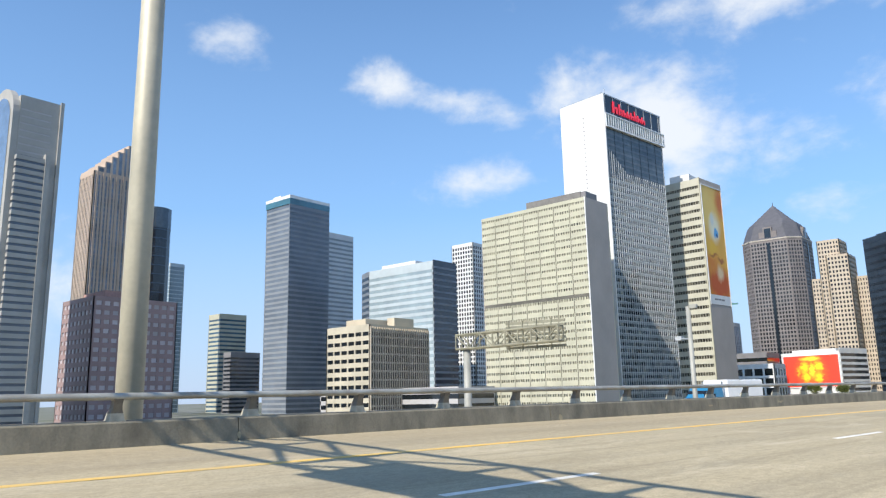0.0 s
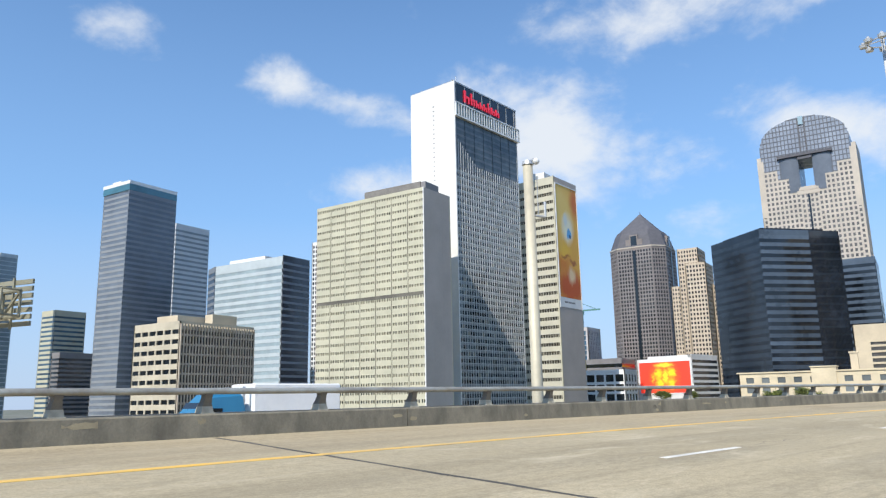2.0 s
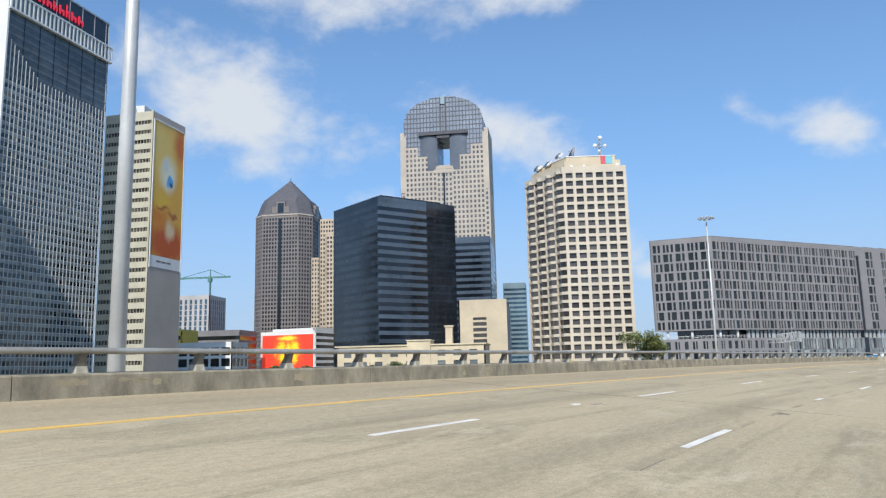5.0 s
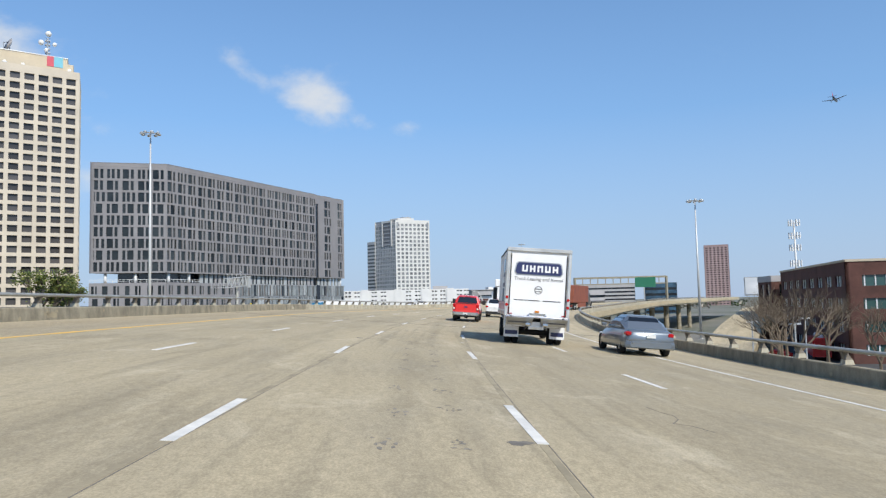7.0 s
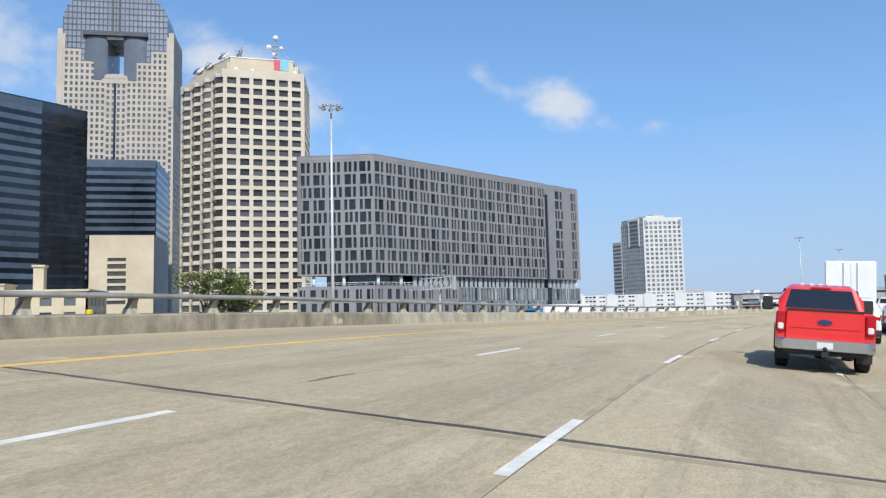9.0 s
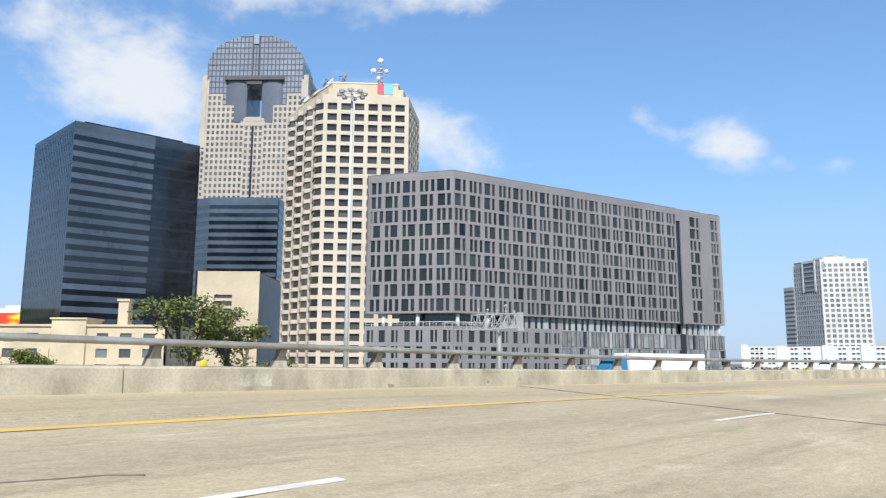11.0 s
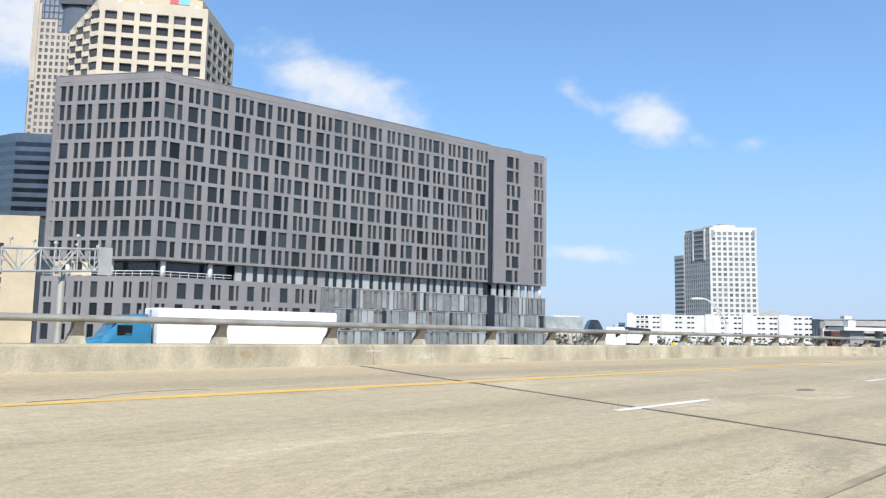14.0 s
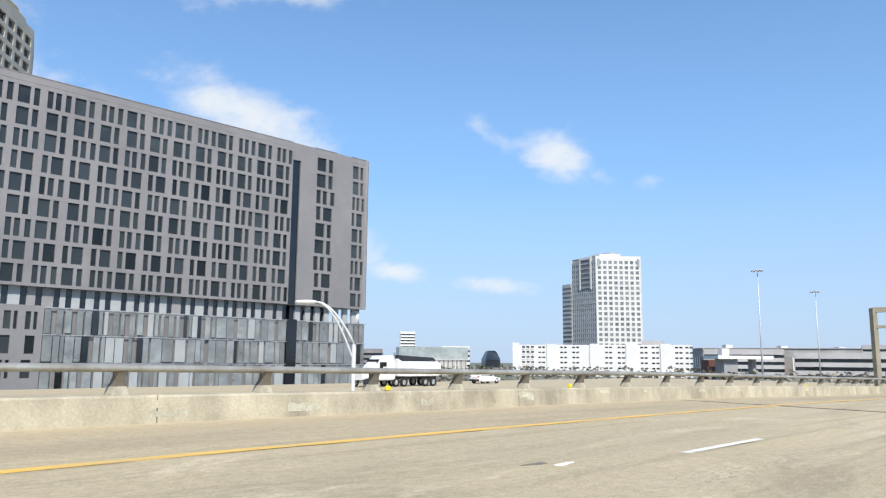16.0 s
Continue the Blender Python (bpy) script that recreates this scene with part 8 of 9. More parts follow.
def box_truck():
    """A rental box truck, tail at y = 0, nose towards +y."""
    ob = thing("box_truck", (0, 0, 0), "white rental box truck with a folded tail lift", "truck")
    w, z0, z1, L = 2.5, 1.12, 3.78, 6.6
    cargo = part("cargo_box", Soup().chamfered(-w / 2, w / 2, 0.06, L, z0, z1, 0.05), BOX_WHITE, ob)
    fr = Soup()
    fr.chamfered(-w / 2 - 0.03, -w / 2 + 0.10, -0.02, 0.12, z0 - 0.1, z1 + 0.02, 0.02).chamfered(w / 2 - 0.10, w / 2 + 0.03, -0.02, 0.12, z0 - 0.1, z1 + 0.02, 0.02)
    fr.chamfered(-w / 2 - 0.03, w / 2 + 0.03, -0.05, 0.14, z1 - 0.10, z1 + 0.05, 0.02)
    part("rear_frame", fr, FRAME_ALU, ob, "aluminium rear frame")
    door = part("roll_door", Soup().box(-w / 2 + 0.10, w / 2 - 0.10, 0.03, 0.07, z0, z1 - 0.10), BOX_WHITE, ob)
    part("roof_rim", Soup().box(-w / 2 - 0.015, -w / 2 + 0.04, 0.1, L, z1 - 0.04, z1 + 0.03).box(w / 2 - 0.04, w / 2 + 0.015, 0.1, L, z1 - 0.04, z1 + 0.03), BLACK_PLASTIC, ob)
    part("side_skirt_rail", Soup().box(-w / 2 - 0.02, -w / 2 + 0.03, 0.1, L, z0, z0 + 0.14).box(w / 2 - 0.03, w / 2 + 0.02, 0.1, L, z0, z0 + 0.14), ALLOY, ob)
    # plaque with plain shapes for its letters
    zc = z0 + 1.86
    plaque = part("plaque", Soup().loft([[(-0.84, y, zc - 0.2), (0.84, y, zc - 0.2), (0.92, y, zc - 0.1), (0.86, y, zc + 0.2), (0.78, y, zc + 0.26), (-0.78, y, zc + 0.26), (-0.86, y, zc + 0.2), (-0.92, y, zc - 0.1)] for y in (0.005, 0.03)]), PLAQUE_BLUE, door, "dark blue plaque")
    part("plaque_rim", Soup().loft([[(-0.88, y, zc - 0.24), (0.88, y, zc - 0.24), (0.965, y, zc - 0.11), (0.90, y, zc + 0.23), (0.80, y, zc + 0.30), (-0.80, y, zc + 0.30), (-0.90, y, zc + 0.23), (-0.965, y, zc - 0.11)] for y in (0.018, 0.032)]), ALLOY, door, "silver plaque rim")
    for k in range(5):
        x = -0.66 + 0.30 * k
        sh = Soup()
        sh.box(x, x + 0.07, -0.004, 0.006, zc - 0.1, zc + 0.16).box(x + 0.15, x + 0.22, -0.004, 0.006, zc - 0.1, zc + 0.16).box(x + 0.06, x + 0.16, -0.003, 0.006, zc - 0.1 + (k % 3) * 0.09, zc - 0.03 + (k % 3) * 0.09)
        part("plaque_shape", sh, BOX_WHITE, plaque)
    letters = material("letters_grey", (0.05, 0.05, 0.06), 0.5, vary=0.05)
    lettering("Truck Leasing and Rental", 0.19, pose(0, 0.026, z0 + 1.42, 90, 0, 0), letters, ob)
    seal = Soup()
    for k in range(16):
        a, b = k * math.tau / 16, (k + 1) * math.tau / 16
        seal.tube((0.02 + 0.15 * math.cos(a), 0.026, z0 + 1.05 + 0.15 * math.sin(a)), (0.02 + 0.15 * math.cos(b), 0.026, z0 + 1.05 + 0.15 * math.sin(b)), 0.012, n=5)
    seal.box(-0.11, 0.15, 0.02, 0.028, z0 + 1.08, z0 + 1.11).box(-0.09, 0.13, 0.02, 0.028, z0 + 0.98, z0 + 1.01)
    part("seal", seal, letters, ob)
    for x0, x1 in ((-0.92, -0.78), (-0.75, -0.55), (-0.52, -0.42), (-0.38, 0.1), (0.22, 0.78), (0.80, 0.92)):
        part("contact_bar", Soup().box(x0, x1, 0.022, 0.028, z0 + 0.615, z0 + 0.65), letters, door)
    part("door_handle", Soup().box(-0.3, 0.35, 0.0, 0.03, z0 + 0.08, z0 + 0.13), CHROME, door)
    part("door_latch", Soup().chamfered(-0.08, 0.1, -0.01, 0.03, z0 + 0.16, z0 + 0.24, 0.01), LIGHT_AMBER, door, "yellow latch tag")
    for sg in (-1, 1):
        part("reflector", Soup().box(sg * 1.08 - 0.1, sg * 1.08 + 0.1, 0.015, 0.03, z0 + 0.06, z0 + 0.1).box(sg * 1.14 - 0.04, sg * 1.14 + 0.04, 0.015, 0.03, z0 + 0.1, z0 + 0.34), LIGHT_RED, ob)
        for k in range(2):
            part("tail_light", Soup().tube((sg * 1.2, -0.04, z0 + 0.42 + 0.3 * k), (sg * 1.2, 0.0, z0 + 0.42 + 0.3 * k), 0.06, n=12), LIGHT_RED, ob)
        part("indicator", Soup().chamfered(sg * 0.82 - 0.13, sg * 0.82 + 0.13, 0.25, 0.32, 0.74, 0.9, 0.02), LIGHT_RED, ob)
        part("amber_light", Soup().chamfered(sg * 0.82 - 0.13, sg * 0.82 + 0.13, 0.24, 0.31, 0.91, 1.0, 0.02), LIGHT_AMBER, ob)
        part("lift_chain", Soup().tube((sg * 0.98, -0.3, z0 - 0.03), (sg * 1.16, 0.0, z0 + 0.1), 0.015, n=5), dark_steel, ob)
        part("lift_tread", Soup().box(sg * 0.68 - 0.44, sg * 0.68 + 0.44, -0.2, -0.16, z0 - 0.26, z0 - 0.21), dark_steel, ob)
        part("lift_hinge", Soup().tube((sg * 0.34 - 0.09, -0.2, z0 - 0.3), (sg * 0.34 + 0.09, -0.2, z0 - 0.3), 0.075, n=10), CHROME, ob)
        part("door_track", Soup().box(sg * 1.105 - 0.02, sg * 1.105 + 0.02, 0.0, 0.03, z0 + 0.1, z1 - 0.2), BLACK_PLASTIC, ob)
        part("reverse_light", Soup().chamfered(sg * 0.58 - 0.08, sg * 0.58 + 0.08, 0.25, 0.32, 0.76, 0.88, 0.02), LIGHT_CLEAR, ob)
        part("mud_flap", Soup().box(sg * 0.92 - 0.3, sg * 0.92 + 0.3, 0.75, 0.78, 0.25, 1.05), BOX_WHITE, ob)
        part("mud_flap_plate", Soup().box(sg * 0.92 - 0.25, sg * 0.92 + 0.25, 0.735, 0.748, 0.36, 0.52), PLAQUE_BLUE, ob)
        wheel(ob, sg * 1.16, 1.45, 0.46, 0.28)
        wheel(ob, sg * 0.86, 1.45, 0.46, 0.26)
        wheel(ob, sg * 1.12, 6.95, 0.46, 0.28)
        m = part("mirror", Soup().chamfered(sg * 1.42 - 0.1, sg * 1.42 + 0.1, 7.3, 7.42, 1.75, 2.35, 0.03), BLACK_PLASTIC, ob)
        part("mirror_arm", Soup().tube((sg * 1.05, 7.5, 2.4), (sg * 1.42, 7.36, 2.38), 0.02, n=6).tube((sg * 1.05, 7.5, 1.7), (sg * 1.42, 7.36, 1.72), 0.02, n=6), BLACK_PLASTIC, ob)
        lift = Soup()
        lift.hexa([(sg * 0.2, -0.03, z0 - 0.36), (sg * 1.16, -0.03, z0 - 0.36), (sg * 1.16, 0.05, z0 - 0.36), (sg * 0.2, 0.05, z0 - 0.36), (sg * 0.14, -0.34, z0 - 0.06), (sg * 1.2, -0.34, z0 - 0.06), (sg * 1.2, -0.26, z0 - 0.04), (sg * 0.14, -0.26, z0 - 0.04)])
        part("lift_leaf", lift, ALLOY, ob, "folded aluminium lift leaf")
        part("lift_arm", Soup().tube((sg * 0.34, 0.0, z0 + 0.05), (sg * 0.34, -0.2, z0 - 0.3), 0.05, n=8).tube((sg * 0.34, -0.2, z0 - 0.3), (sg * 0.42, 0.3, z0 - 0.5), 0.05, n=8), CHROME, ob)
        part("lift_stile", Soup().chamfered(sg * 1.24 - 0.05, sg * 1.24 + 0.05, -0.14, 0.02, z0 - 0.5, z0 + 0.02, 0.02), ALLOY, ob)
        # side livery panels
        part("livery_stripe", Soup().box(sg * (w / 2 + 0.004) - 0.004, sg * (w / 2 + 0.004) + 0.004, 0.35, L - 0.3, z0 + 0.22, z0 + 0.50), STRIPE_PINK, cargo, "faded pink stripe")
        part("livery_stripe", Soup().box(sg * (w / 2 + 0.004) - 0.004, sg * (w / 2 + 0.004) + 0.004, 0.35, L - 0.3, z0 + 0.52, z0 + 0.56), LIGHT_RED, cargo)
        part("livery_panel", Soup().box(sg * (w / 2 + 0.004) - 0.004, sg * (w / 2 + 0.004) + 0.004, 1.5, 2.9, z0 + 1.15, z0 + 1.75), PLAQUE_BLUE, cargo)
        for y0, zz in ((1.6, z0 + 1.8), (2.25, z0 + 1.8), (1.6, z0 + 0.55), (2.25, z0 + 0.55)):
            part("livery_panel", Soup().box(sg * (w / 2 + 0.004) - 0.004, sg * (w / 2 + 0.004) + 0.004, y0, y0 + 0.58, zz, zz + 0.54), PAINT_BLUE, cargo)
        for k in range(4):
            part("livery_shape", Soup().box(sg * (w / 2 + 0.01) - 0.003, sg * (w / 2 + 0.01) + 0.003, 1.62 + 0.31 * k, 1.84 + 0.31 * k, z0 + 1.32, z0 + 1.58), BOX_WHITE, cargo)
    part("lift_bar", Soup().tube((-1.2, -0.18, z0 - 0.02), (1.2, -0.18, z0 - 0.02), 0.035, n=8).box(-0.3, 0.3, -0.1, 0.3, z0 - 0.5, z0 - 0.4), CHROME, ob)
    part("bumper_beam", Soup().chamfered(-0.95, 0.95, 0.2, 0.32, 0.7, 0.92, 0.02), ALLOY, ob)
    part("chassis", Soup().box(-0.45, -0.35, 0.2, 8.2, 0.72, 1.0).box(0.35, 0.45, 0.2, 8.2, 0.72, 1.0).box(-0.6, 0.6, 3.0, 4.6, 0.5, 0.9).tube((-1.0, 1.45, 0.46), (1.0, 1.45, 0.46), 0.12).box(-w / 2 + 0.1, w / 2 - 0.1, 0.2, L, z0 - 0.12, z0), BLACK_PLASTIC, ob)
    cab = part("cab", Soup().loft([ring(6.72, 2.1, 0.62, 2.62, 1.9), ring(7.5, 2.14, 0.6, 2.66, 1.9), ring(7.9, 2.12, 0.6, 2.1, 1.9), ring(8.3, 2.08, 0.6, 1.7, 1.86), ring(8.9, 1.95, 0.66, 1.5, 1.7)]), PAINT_WHITE, ob)
    for sg in (-1, 1):
        part("side_window", Soup().box(sg * 1.05 - 0.02, sg * 1.05 + 0.02, 6.95, 7.7, 1.75, 2.35), CAR_GLASS, cab)
    part("windscreen", Soup().hexa([(-0.9, 8.02, 1.95), (0.9, 8.02, 1.95), (0.9, 8.06, 1.98), (-0.9, 8.06, 1.98), (-0.85, 7.6, 2.55), (0.85, 7.6, 2.55), (0.85, 7.64, 2.58), (-0.85, 7.64, 2.58)]), CAR_GLASS, cab)
    return ob


def semi(cab_paint, box_mat, label, L=15.0, dump=False):
    """An articulated lorry: trailer tail at y = 0."""
    ob = thing("semi_truck", (0, 0, 0), label, "truck")
    if dump:
        tr = part("dump_body", Soup().loft([ring(0.1, 2.4, 1.25, 2.6, 2.5, 0.1, 0.05), ring(0.6, 2.4, 1.15, 2.9, 2.5, 0.1, 0.05), ring(L - 0.6, 2.4, 1.15, 2.9, 2.5, 0.1, 0.05), ring(L, 2.4, 1.2, 3.2, 2.5, 0.1, 0.05)]), box_mat, ob)
        for k in range(8):
            for sg in (-1, 1):
                part("rib", Soup().box(sg * 1.26 - 0.04, sg * 1.26 + 0.04, 0.7 + k * (L - 1.4) / 7, 0.8 + k * (L - 1.4) / 7, 1.25, 2.85), box_mat, tr)
        part("tarpaulin", Soup().tube((0, 0.4, 2.9), (0, L - 0.5, 3.05), 0.5, 0.6, 10), BLACK_PLASTIC, ob)
    else:
        tr = part("trailer_box", Soup().chamfered(-1.3, 1.3, 0, L, 1.2, 4.05, 0.06), box_mat, ob)
        for sg in (-1, 1):
            part("rear_door", Soup().box(sg * 0.63 - 0.6, sg * 0.63 + 0.6, -0.03, 0.0, 1.3, 3.95), box_mat, tr)
            part("lock_rod", Soup().tube((sg * 0.35, -0.05, 1.3), (sg * 0.35, -0.05, 3.95), 0.02, n=6), CHROME, tr)
            part("skirt", Soup().box(sg * 1.25 - 0.02, sg * 1.25 + 0.02, 4.2, L - 2.5, 0.45, 1.18), box_mat, ob)
    part("underframe", Soup().box(-0.5, 0.5, 0.2, L - 0.3, 0.85, 1.2).box(-1.1, 1.1, -0.02, 0.1, 0.5, 0.62), BLACK_PLASTIC, ob)
    for sg in (-1, 1):
        for y in (1.3, 2.6, L - 1.0, L + 0.2, L + 4.4):
            wheel(ob, sg * 1.25, y, 0.5, 0.3)
        part("tail_light", Soup().box(sg * 0.95 - 0.15, sg * 0.95 + 0.15, -0.05, 0.0, 0.62, 0.76), LIGHT_RED, ob)
    cab = part("cab", Soup().loft([ring(L + 0.4, 2.35, 0.8, 3.3, 2.2, 0.1, 0.2), ring(L + 0.6, 2.4, 0.75, 3.6, 2.2, 0.1, 0.25), ring(L + 2.2, 2.4, 0.75, 3.5, 2.2, 0.1, 0.25), ring(L + 3.2, 2.35, 0.75, 2.5, 2.1, 0.1, 0.2), ring(L + 3.6, 2.2, 0.75, 2.0, 2.0, 0.1, 0.15), ring(L + 5.0, 2.0, 0.8, 1.75, 1.7, 0.1, 0.15)]), cab_paint, ob)
    part("windscreen", Soup().hexa([(-1.0, L + 3.1, 2.2), (1.0, L + 3.1, 2.2), (1.0, L + 3.3, 2.2), (-1.0, L + 3.3, 2.2), (-0.98, L + 2.5, 3.1), (0.98, L + 2.5, 3.1), (0.98, L + 2.7, 3.1), (-0.98, L + 2.7, 3.1)]), CAR_GLASS, cab)
    for sg in (-1, 1):
        part("side_window", Soup().box(sg * 1.17 - 0.03, sg * 1.17 + 0.03, L + 1.7, L + 2.7, 2.1, 2.8), CAR_GLASS, cab)
        part("stack", Soup().tube((sg * 1.05, L + 0.45, 1.0), (sg * 1.05, L + 0.45, 3.9), 0.08, n=10), CHROME, ob)
    part("link", Soup().box(-0.45, 0.45, L - 0.5, L + 4.6, 0.7, 1.0), BLACK_PLASTIC, ob)
    return ob


truck = place(box_truck(), 168.35, -4.42, -2.5)
place(pickup(PAINT_RED, "bright red crew-cab pickup with chrome bumper"), 196.0, -1.4)
place(suv(PAINT_SILVER, "silver compact SUV with red tail lights"), 226.0, -5.6)
place(sedan(PAINT_STEEL, "blue-grey saloon car on the outer lane"), 165.3, -8.1)
place(suv(PAINT_WHITE, "white compact SUV with dark windows"), 204.5, -5.5)
place(suv(PAINT_WHITE, "tall white SUV with dark windows", 1.9, 5.2, 2.0), 212.5, -3.0)
place(suv(PAINT_WHITE, "white passenger van with dark windows", 2.1, 5.4, 2.0, "van", "van"), 262.0, -3.0)
place(sedan(PAINT_BLACK, "black saloon car on the outer lane"), 222.0, -6.0)
place(semi(PAINT_BLACK, BOX_WHITE, "white box trailer behind a dark tractor"), 226.0, -3.1)
place(semi(PAINT_BLACK, RUST, "rust red container trailer"), 262.0, -6.5)

# ---- the opposite carriageway, lower and beyond the parapet ----
opp = Soup()
rings = []
for k in range(60):
    s = -100 + 9 * k
    rings.append([Vector((*on_road(s, 78).xy, -1.6)), Vector((*on_road(s, 78).xy, -2.6)), Vector((*on_road(s, 19).xy, -2.6)), Vector((*on_road(s, 19).xy, -1.6))])
opp.loft(rings)
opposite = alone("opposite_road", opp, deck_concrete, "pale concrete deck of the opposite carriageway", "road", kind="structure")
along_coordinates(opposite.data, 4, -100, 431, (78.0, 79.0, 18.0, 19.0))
for k in range(28):
    for l in (24, 40, 57, 73):
        p = on_road(-90 + 18 * k, l)
        alone("bridge_column", Soup().tube((p.x, p.y, BASE), (p.x, p.y, -2.6), 0.6, n=12), barrier_concrete, "round concrete bridge column", "column", "bridge columns")
for k in range(26):
    for l in (-9, 8):
        p = on_road(-90 + 20 * k, l)
        alone("bridge_column", Soup().tube((p.x, p.y, BASE), (p.x, p.y, p.z - 0.85), 0.7, n=12), barrier_concrete, "round concrete bridge column", "column", "bridge columns")
place(semi(PAINT_BLUE, BOX_WHITE, "blue tractor with a short white box trailer", 5.5), 66.0, 36.0, 180, z=-1.6)
place(semi(PAINT_BLUE, BOX_WHITE, "blue tractor with a white box trailer"), 301.5, 52.0, 180, z=-1.6)
place(semi(PAINT_WHITE, BOX_WHITE, "white tractor with a cream dump body", 7.0, True), 362.0, 66.0, 180, z=-1.6)
place(suv(PAINT_WHITE, "white pickup-like SUV on the far carriageway"), 372.0, 69.0, 0, z=-1.6)


# ---- parked vehicles and small things below the right-hand parapet ----
for s, l, paint, turn in ((243, -33, PAINT_SILVER, 40), (249, -31.5, PAINT_WHITE, 35), (258, -34, PAINT_WHITE, 30), (268, -37, PAINT_BLACK, 42), (276, -40, PAINT_RED, 40), (285, -45, PAINT_WHITE, 30), (296, -48, PAINT_SILVER, 35)):
    place(sedan(paint, "saloon car parked on the lot below the highway"), s, l, turn, z=-8.95)
stall = thing("food_trailer", Vector((139.0, 104.5, -8.96)), "red vending trailer with white roof vents", "trailer")
c = stall.location
part("body", Soup().box(c.x - 4.5, c.x + 4.5, c.y - 1.3, c.y + 1.3, -8.3, -5.4), PAINT_RED, stall)
part("end_panel", Soup().box(c.x - 4.55, c.x - 4.5, c.y - 1.25, c.y + 1.25, -8.2, -5.5), LIGHT_RED, stall)
for k in range(4):
    part("roof_vent", Soup().ball((c.x - 3.2 + 2.1 * k, c.y, -5.3), 0.45, 10, 6), white_paint, stall)
part("jack", Soup().box(c.x - 4, c.x - 3.7, c.y - 1, c.y - 0.7, -8.96, -8.3).box(c.x + 3.7, c.x + 4, c.y - 1, c.y - 0.7, -8.96, -8.3), dark_steel, stall)
stall.rotation_euler.z = radians(38)
for s, l in ((252, -33.5), (266, -41.5), (238, -37)):
    p = on_road(s, l)
    lp = thing("lot_lamp", (p.x, p.y, BASE), "lot lamp with two heads on a short pole", "street lamp", "lot lamps")
    part("shaft", Soup().tube((p.x, p.y, BASE), (p.x, p.y, -2.2), 0.1, n=10), MAST_STEEL, lp)
    part("lamp_head", Soup().box(p.x - 0.9, p.x - 0.2, p.y - 0.2, p.y + 0.2, -2.3, -2.1), MAST_STEEL, lp)
    part("lamp_head", Soup().box(p.x + 0.2, p.x + 0.9, p.y - 0.2, p.y + 0.2, -2.3, -2.1), MAST_STEEL, lp)


AIRLINER_DARK = car_paint("airliner_dark", (0.03, 0.05, 0.10))


def airliner():
    ob = thing("airliner", (1320, 800, 352), "small dark airliner far off in the sky", "aircraft")
    body = Soup()
    m = Matrix.Translation((1320, 800, 352)) @ Euler((0, radians(-6), radians(-68))).to_matrix().to_4x4() @ Matrix.Scale(1.25, 4)
    rings = []
    for u, r in ((-17, 0.4), (-12, 1.5), (-4, 2.0), (8, 2.0), (14, 1.8), (17, 0.7)):
        rings.append([m @ Vector((r * math.cos(t), u, r * math.sin(t))) for t in [k * math.tau / 10 for k in range(10)]])
    part("fuselage", body.loft(rings), AIRLINER_DARK, ob, smooth=True)
    for sg in (-1, 1):
        part("wing", Soup().hexa([m @ Vector(v) for v in ((0, 4, -0.8), (sg * 16, -4, 0.3), (sg * 16, -5.5, 0.3), (0, -2, -0.8), (0, 4, -0.3), (sg * 16, -4, 0.6), (sg * 16, -5.5, 0.6), (0, -2, -0.3))]), AIRLINER_DARK, ob)
        part("tailplane", Soup().hexa([m @ Vector(v) for v in ((0, -13, 0.8), (sg * 6, -16, 1.2), (sg * 6, -17, 1.2), (0, -16, 0.8), (0, -13, 1.1), (sg * 6, -16, 1.4), (sg * 6, -17, 1.4), (0, -16, 1.1))]), AIRLINER_DARK, ob)
        part("engine", Soup().tube(m @ Vector((sg * 5.5, 4.5, -1.6)), m @ Vector((sg * 5.5, 1, -1.6)), 1.0, 0.8), PAINT_SILVER, ob)
    part("fin", Soup().hexa([m @ Vector(v) for v in ((-0.2, -12, 1.2), (0.2, -12, 1.2), (0.2, -16.5, 1.2), (-0.2, -16.5, 1.2), (-0.15, -15.5, 7), (0.15, -15.5, 7), (0.15, -17.5, 7), (-0.15, -17.5, 7))]), PAINT_RED, ob)


airliner()

lane_lines()


barrier(1, "barrier_left")
barrier(-1, "barrier_right")


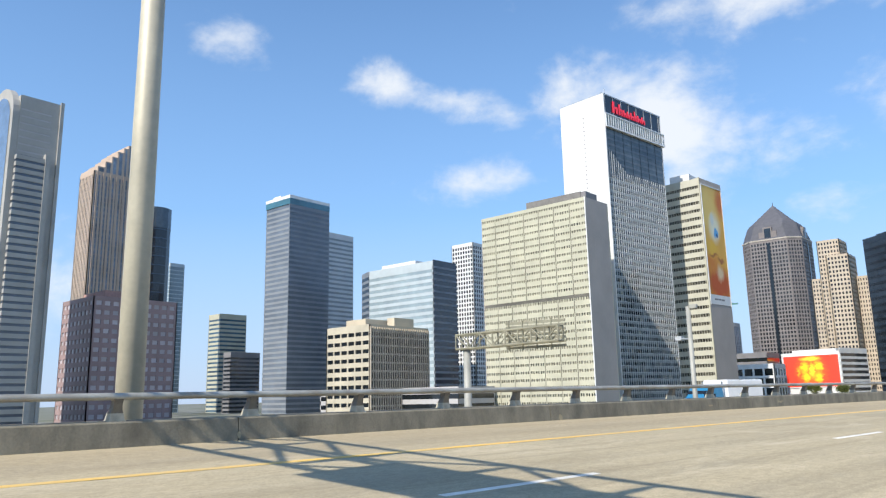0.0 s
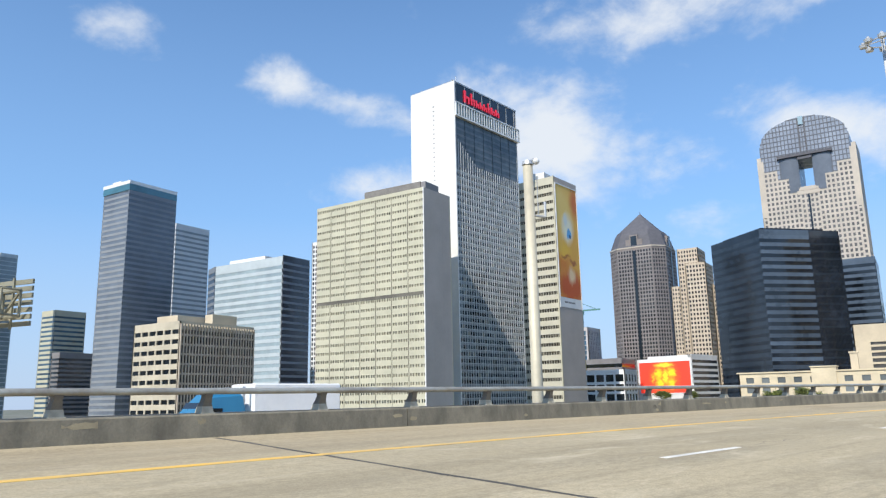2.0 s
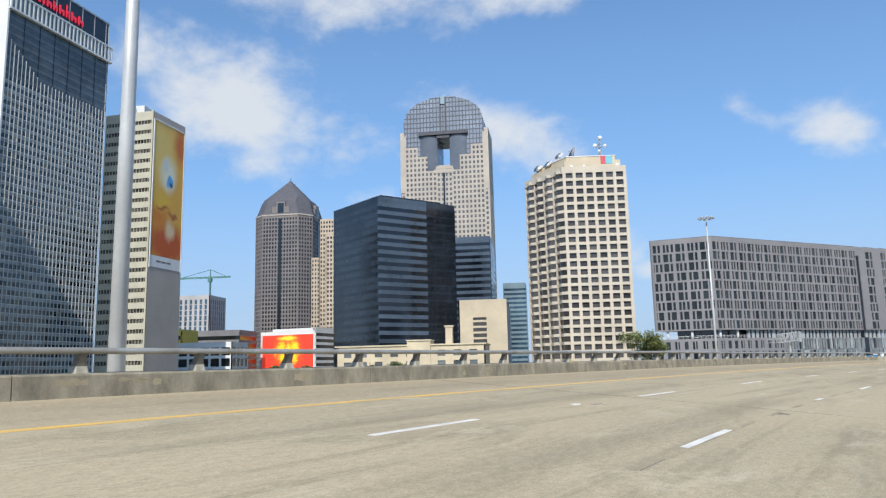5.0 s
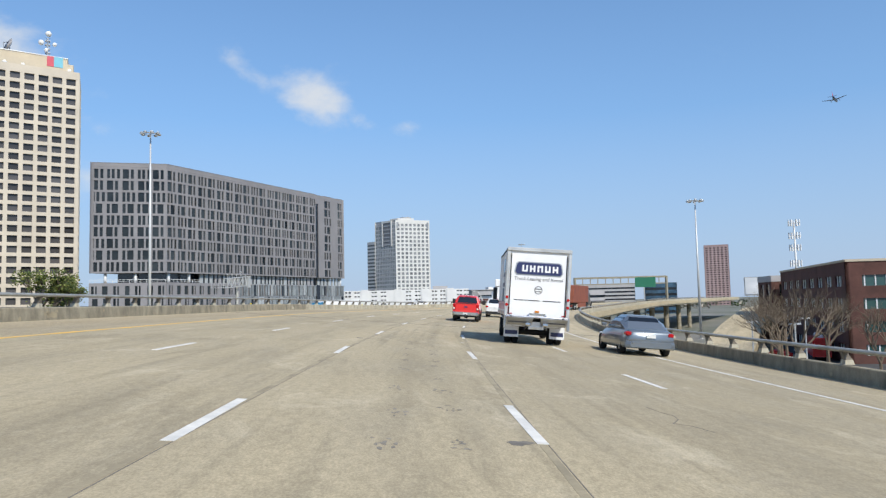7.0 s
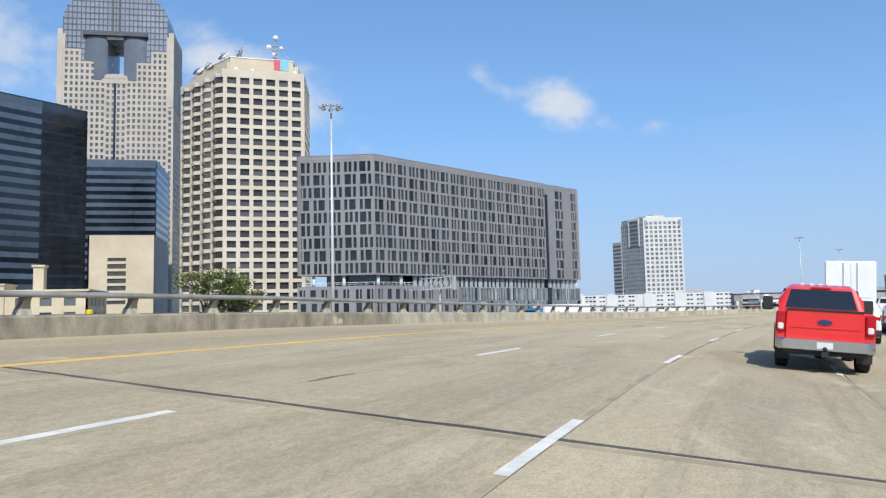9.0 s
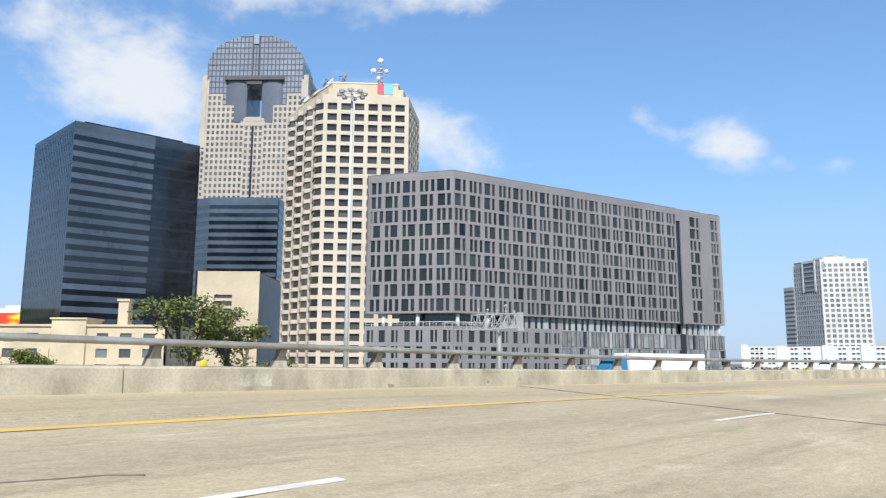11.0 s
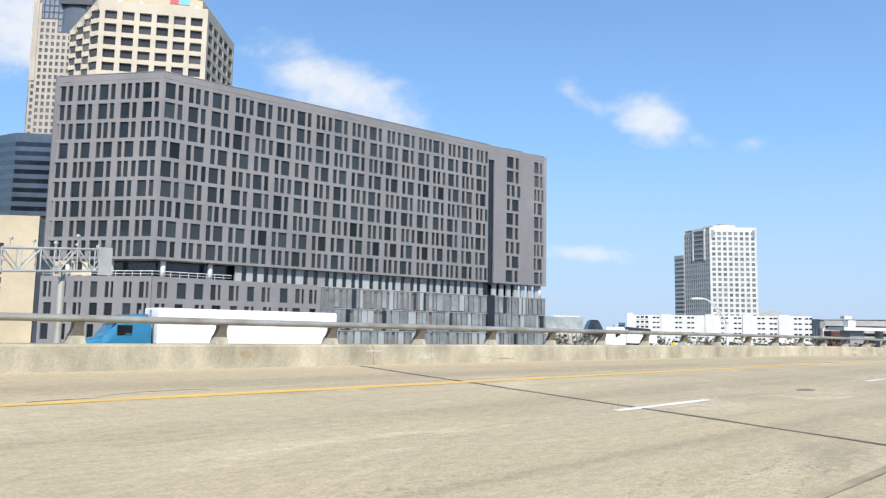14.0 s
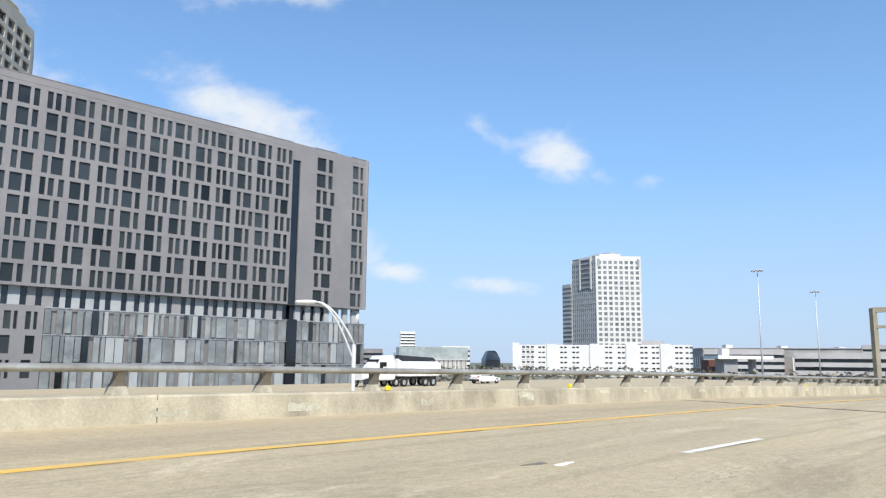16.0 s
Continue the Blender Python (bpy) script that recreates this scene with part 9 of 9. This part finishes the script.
# ---- wear on the deck ----
def deck_wear():
    rng = random.Random(17)
    # expansion joints: a dark groove between two pale nosings, slightly ragged
    for s0, half in ((-24.0, 0.035), (48.3, 0.035), (90.0, 0.03), (121.0, 0.008), (184.6, 0.041), (231.0, 0.03), (275.8, 0.035), (322.0, 0.035), (360.0, 0.035)):
        s, n = Soup(), 46
        wob = [rng.uniform(-0.7, 0.7) * half for _ in range(n + 1)]
        for k in range(n):
            l0, l1 = 12.6 - 24 * k / n, 12.6 - 24 * (k + 1) / n
            w0, w1 = half + abs(wob[k]), half + abs(wob[k + 1])
            s.hexa([on_road(s0 + wob[k] - w0, l0, -0.01), on_road(s0 + wob[k + 1] - w1, l1, -0.01), on_road(s0 + wob[k + 1] + w1, l1, -0.01), on_road(s0 + wob[k] + w0, l0, -0.01),
                    on_road(s0 + wob[k] - w0, l0, 0.0045), on_road(s0 + wob[k + 1] - w1, l1, 0.0045), on_road(s0 + wob[k + 1] + w1, l1, 0.0045), on_road(s0 + wob[k] + w0, l0, 0.0045)])
        part("expansion_joint", s, joint_rubber, road)
        if half < 0.04:
            continue
        nose = Soup()
        ribbon(nose, [(12.6, 0.003), (12.6, -0.02), (-11.4, -0.02), (-11.4, 0.003)], s0 - 0.30, s0 - 0.12, 0.45)
        part("joint_nosing", nose, patch_concrete, road)

    def blot(s0, l0, rs, rl, mat, name, up=0.0035, n=18):
        pts = []
        ph = [rng.uniform(0, 6.28) for _ in range(3)]
        for k in range(n):
            t = k * math.tau / n
            r = 1 + 0.25 * math.sin(2 * t + ph[0]) + 0.2 * math.sin(3 * t + ph[1]) + 0.12 * math.sin(7 * t + ph[2])
            pts.append((s0 + rs * r * math.cos(t), l0 + rl * r * math.sin(t)))
        s = Soup()
        s.loft([[on_road(a, b, -0.01) for a, b in pts][::-1], [on_road(a, b, up) for a, b in pts][::-1]])
        part(name, s, mat, road)

    for s0, l0, rs, rl, m in ((28.4, 7.9, 2.2, 0.9, 0), (29.6, 8.4, 1.0, 0.5, 0), (27.2, 7.2, 0.6, 0.5, 0), (72.0, 6.4, 0.7, 0.15, 1), (73.3, 8.2, 0.3, 0.08, 1), (117.6, 6.3, 0.25, 0.08, 2), (118.1, 6.0, 0.3, 0.05, 1),
                              (120.0, 2.4, 0.2, 0.1, 1), (146.8, -1.0, 0.14, 0.12, 1), (165.8, 2.2, 0.14, 0.13, 1), (166.8, -1.5, 0.1, 0.08, 2), (305.7, 6.6, 0.22, 0.05, 1), (306.0, 6.4, 0.2, 0.05, 2),
                              (282.3, 5.8, 0.4, 0.1, 1), (187.0, 5.7, 0.6, 0.05, 1), (186.6, 9.9, 0.7, 0.35, 0), (62.0, 3.5, 1.4, 0.8, 0), (83.0, 6.8, 1.6, 0.9, 0), (198.0, 4.2, 0.7, 0.3, 0), (262.0, 7.9, 0.9, 0.25, 0)):
        blot(s0, l0, rs, rl, (patch_concrete, DECK_STAIN, line_white)[m], ("concrete_patch", "spall", "paint_fleck")[m])
    # small scaled spots in two wheel tracks, each a cluster of chips
    for l in (0.35, -0.35):
        s = 143.5
        while s < 175:
            for _ in range(9):
                blot(s + rng.gauss(0, 0.16), l + rng.gauss(0, 0.09), rng.uniform(0.02, 0.07), rng.uniform(0.012, 0.035), OIL_STAIN, "chip", 0.0025, 7)
            s += rng.uniform(1.3, 3.4)
    # sawn joints between slabs, and ragged cracks
    for k in range(16):
        s = rng.uniform(5, 330)
        l = rng.uniform(-6, 11.5)
        pts = [(s, l)]
        for _ in range(7):
            pts.append((pts[-1][0] + rng.uniform(0.1, 0.5), pts[-1][1] + rng.uniform(-0.22, 0.22)))
        c = Soup()
        for (a, b), (a2, b2) in zip(pts, pts[1:]):
            w = rng.uniform(0.004, 0.010)
            c.hexa([on_road(a, b - w, -0.01), on_road(a2, b2 - w, -0.01), on_road(a2, b2 + w, -0.01), on_road(a, b + w, -0.01), on_road(a, b - w, 0.0025), on_road(a2, b2 - w, 0.0025), on_road(a2, b2 + w, 0.0025), on_road(a, b + w, 0.0025)])
        part("crack", c, DECK_STAIN, road)
    for l in (2.2, -1.36):
        g = Soup()
        g.loft([[on_road(s, l + lane_drift(s) + b, up) for b, up in ((0.006, 0.002), (0.006, -0.01), (-0.006, -0.01), (-0.006, 0.002))] for s in range(-60, 400, 3)])
        part("slab_joint", g, DECK_STAIN, road)
        g = Soup()
        g.loft([[on_road(s, l + lane_drift(s) + 0.06 + b, up) for b, up in ((0.04, 0.0022), (0.04, -0.01), (-0.04, -0.01), (-0.04, 0.0022))] for s in range(-60, 400, 3)])
        part("joint_sealant", g, patch_concrete, road)


DECK_STAIN = material("deck_stain", (0.21, 0.185, 0.15), 0.85, vary=0.2, scale=3, fine=20)
OIL_STAIN = material("oil_stain", (0.29, 0.255, 0.20), 0.8, vary=0.2, scale=3, fine=20)
deck_wear()
for s in (88.0, 131.0, 189.0, 222.0, 251.3, 268.0, 290.0, 309.2, 316.0, 335.0):
    p = on_road(s, 12.85, 0.43)
    yw = radians(road_yaw(s))
    sp = Soup().chamfered(-0.05, 0.05, -0.06, 0.06, 0, 0.11, 0.02)
    ob = alone("reflector", sp, material("reflector_yellow", (0.75, 0.62, 0.03), 0.4, vary=0.05) if s == 88.0 else bpy.data.materials["reflector_yellow"], "small yellow reflector on the parapet", "reflector", "parapet reflectors")
    ob.matrix_basis = Matrix.Translation(p) @ Matrix.Rotation(yw, 4, "Z")
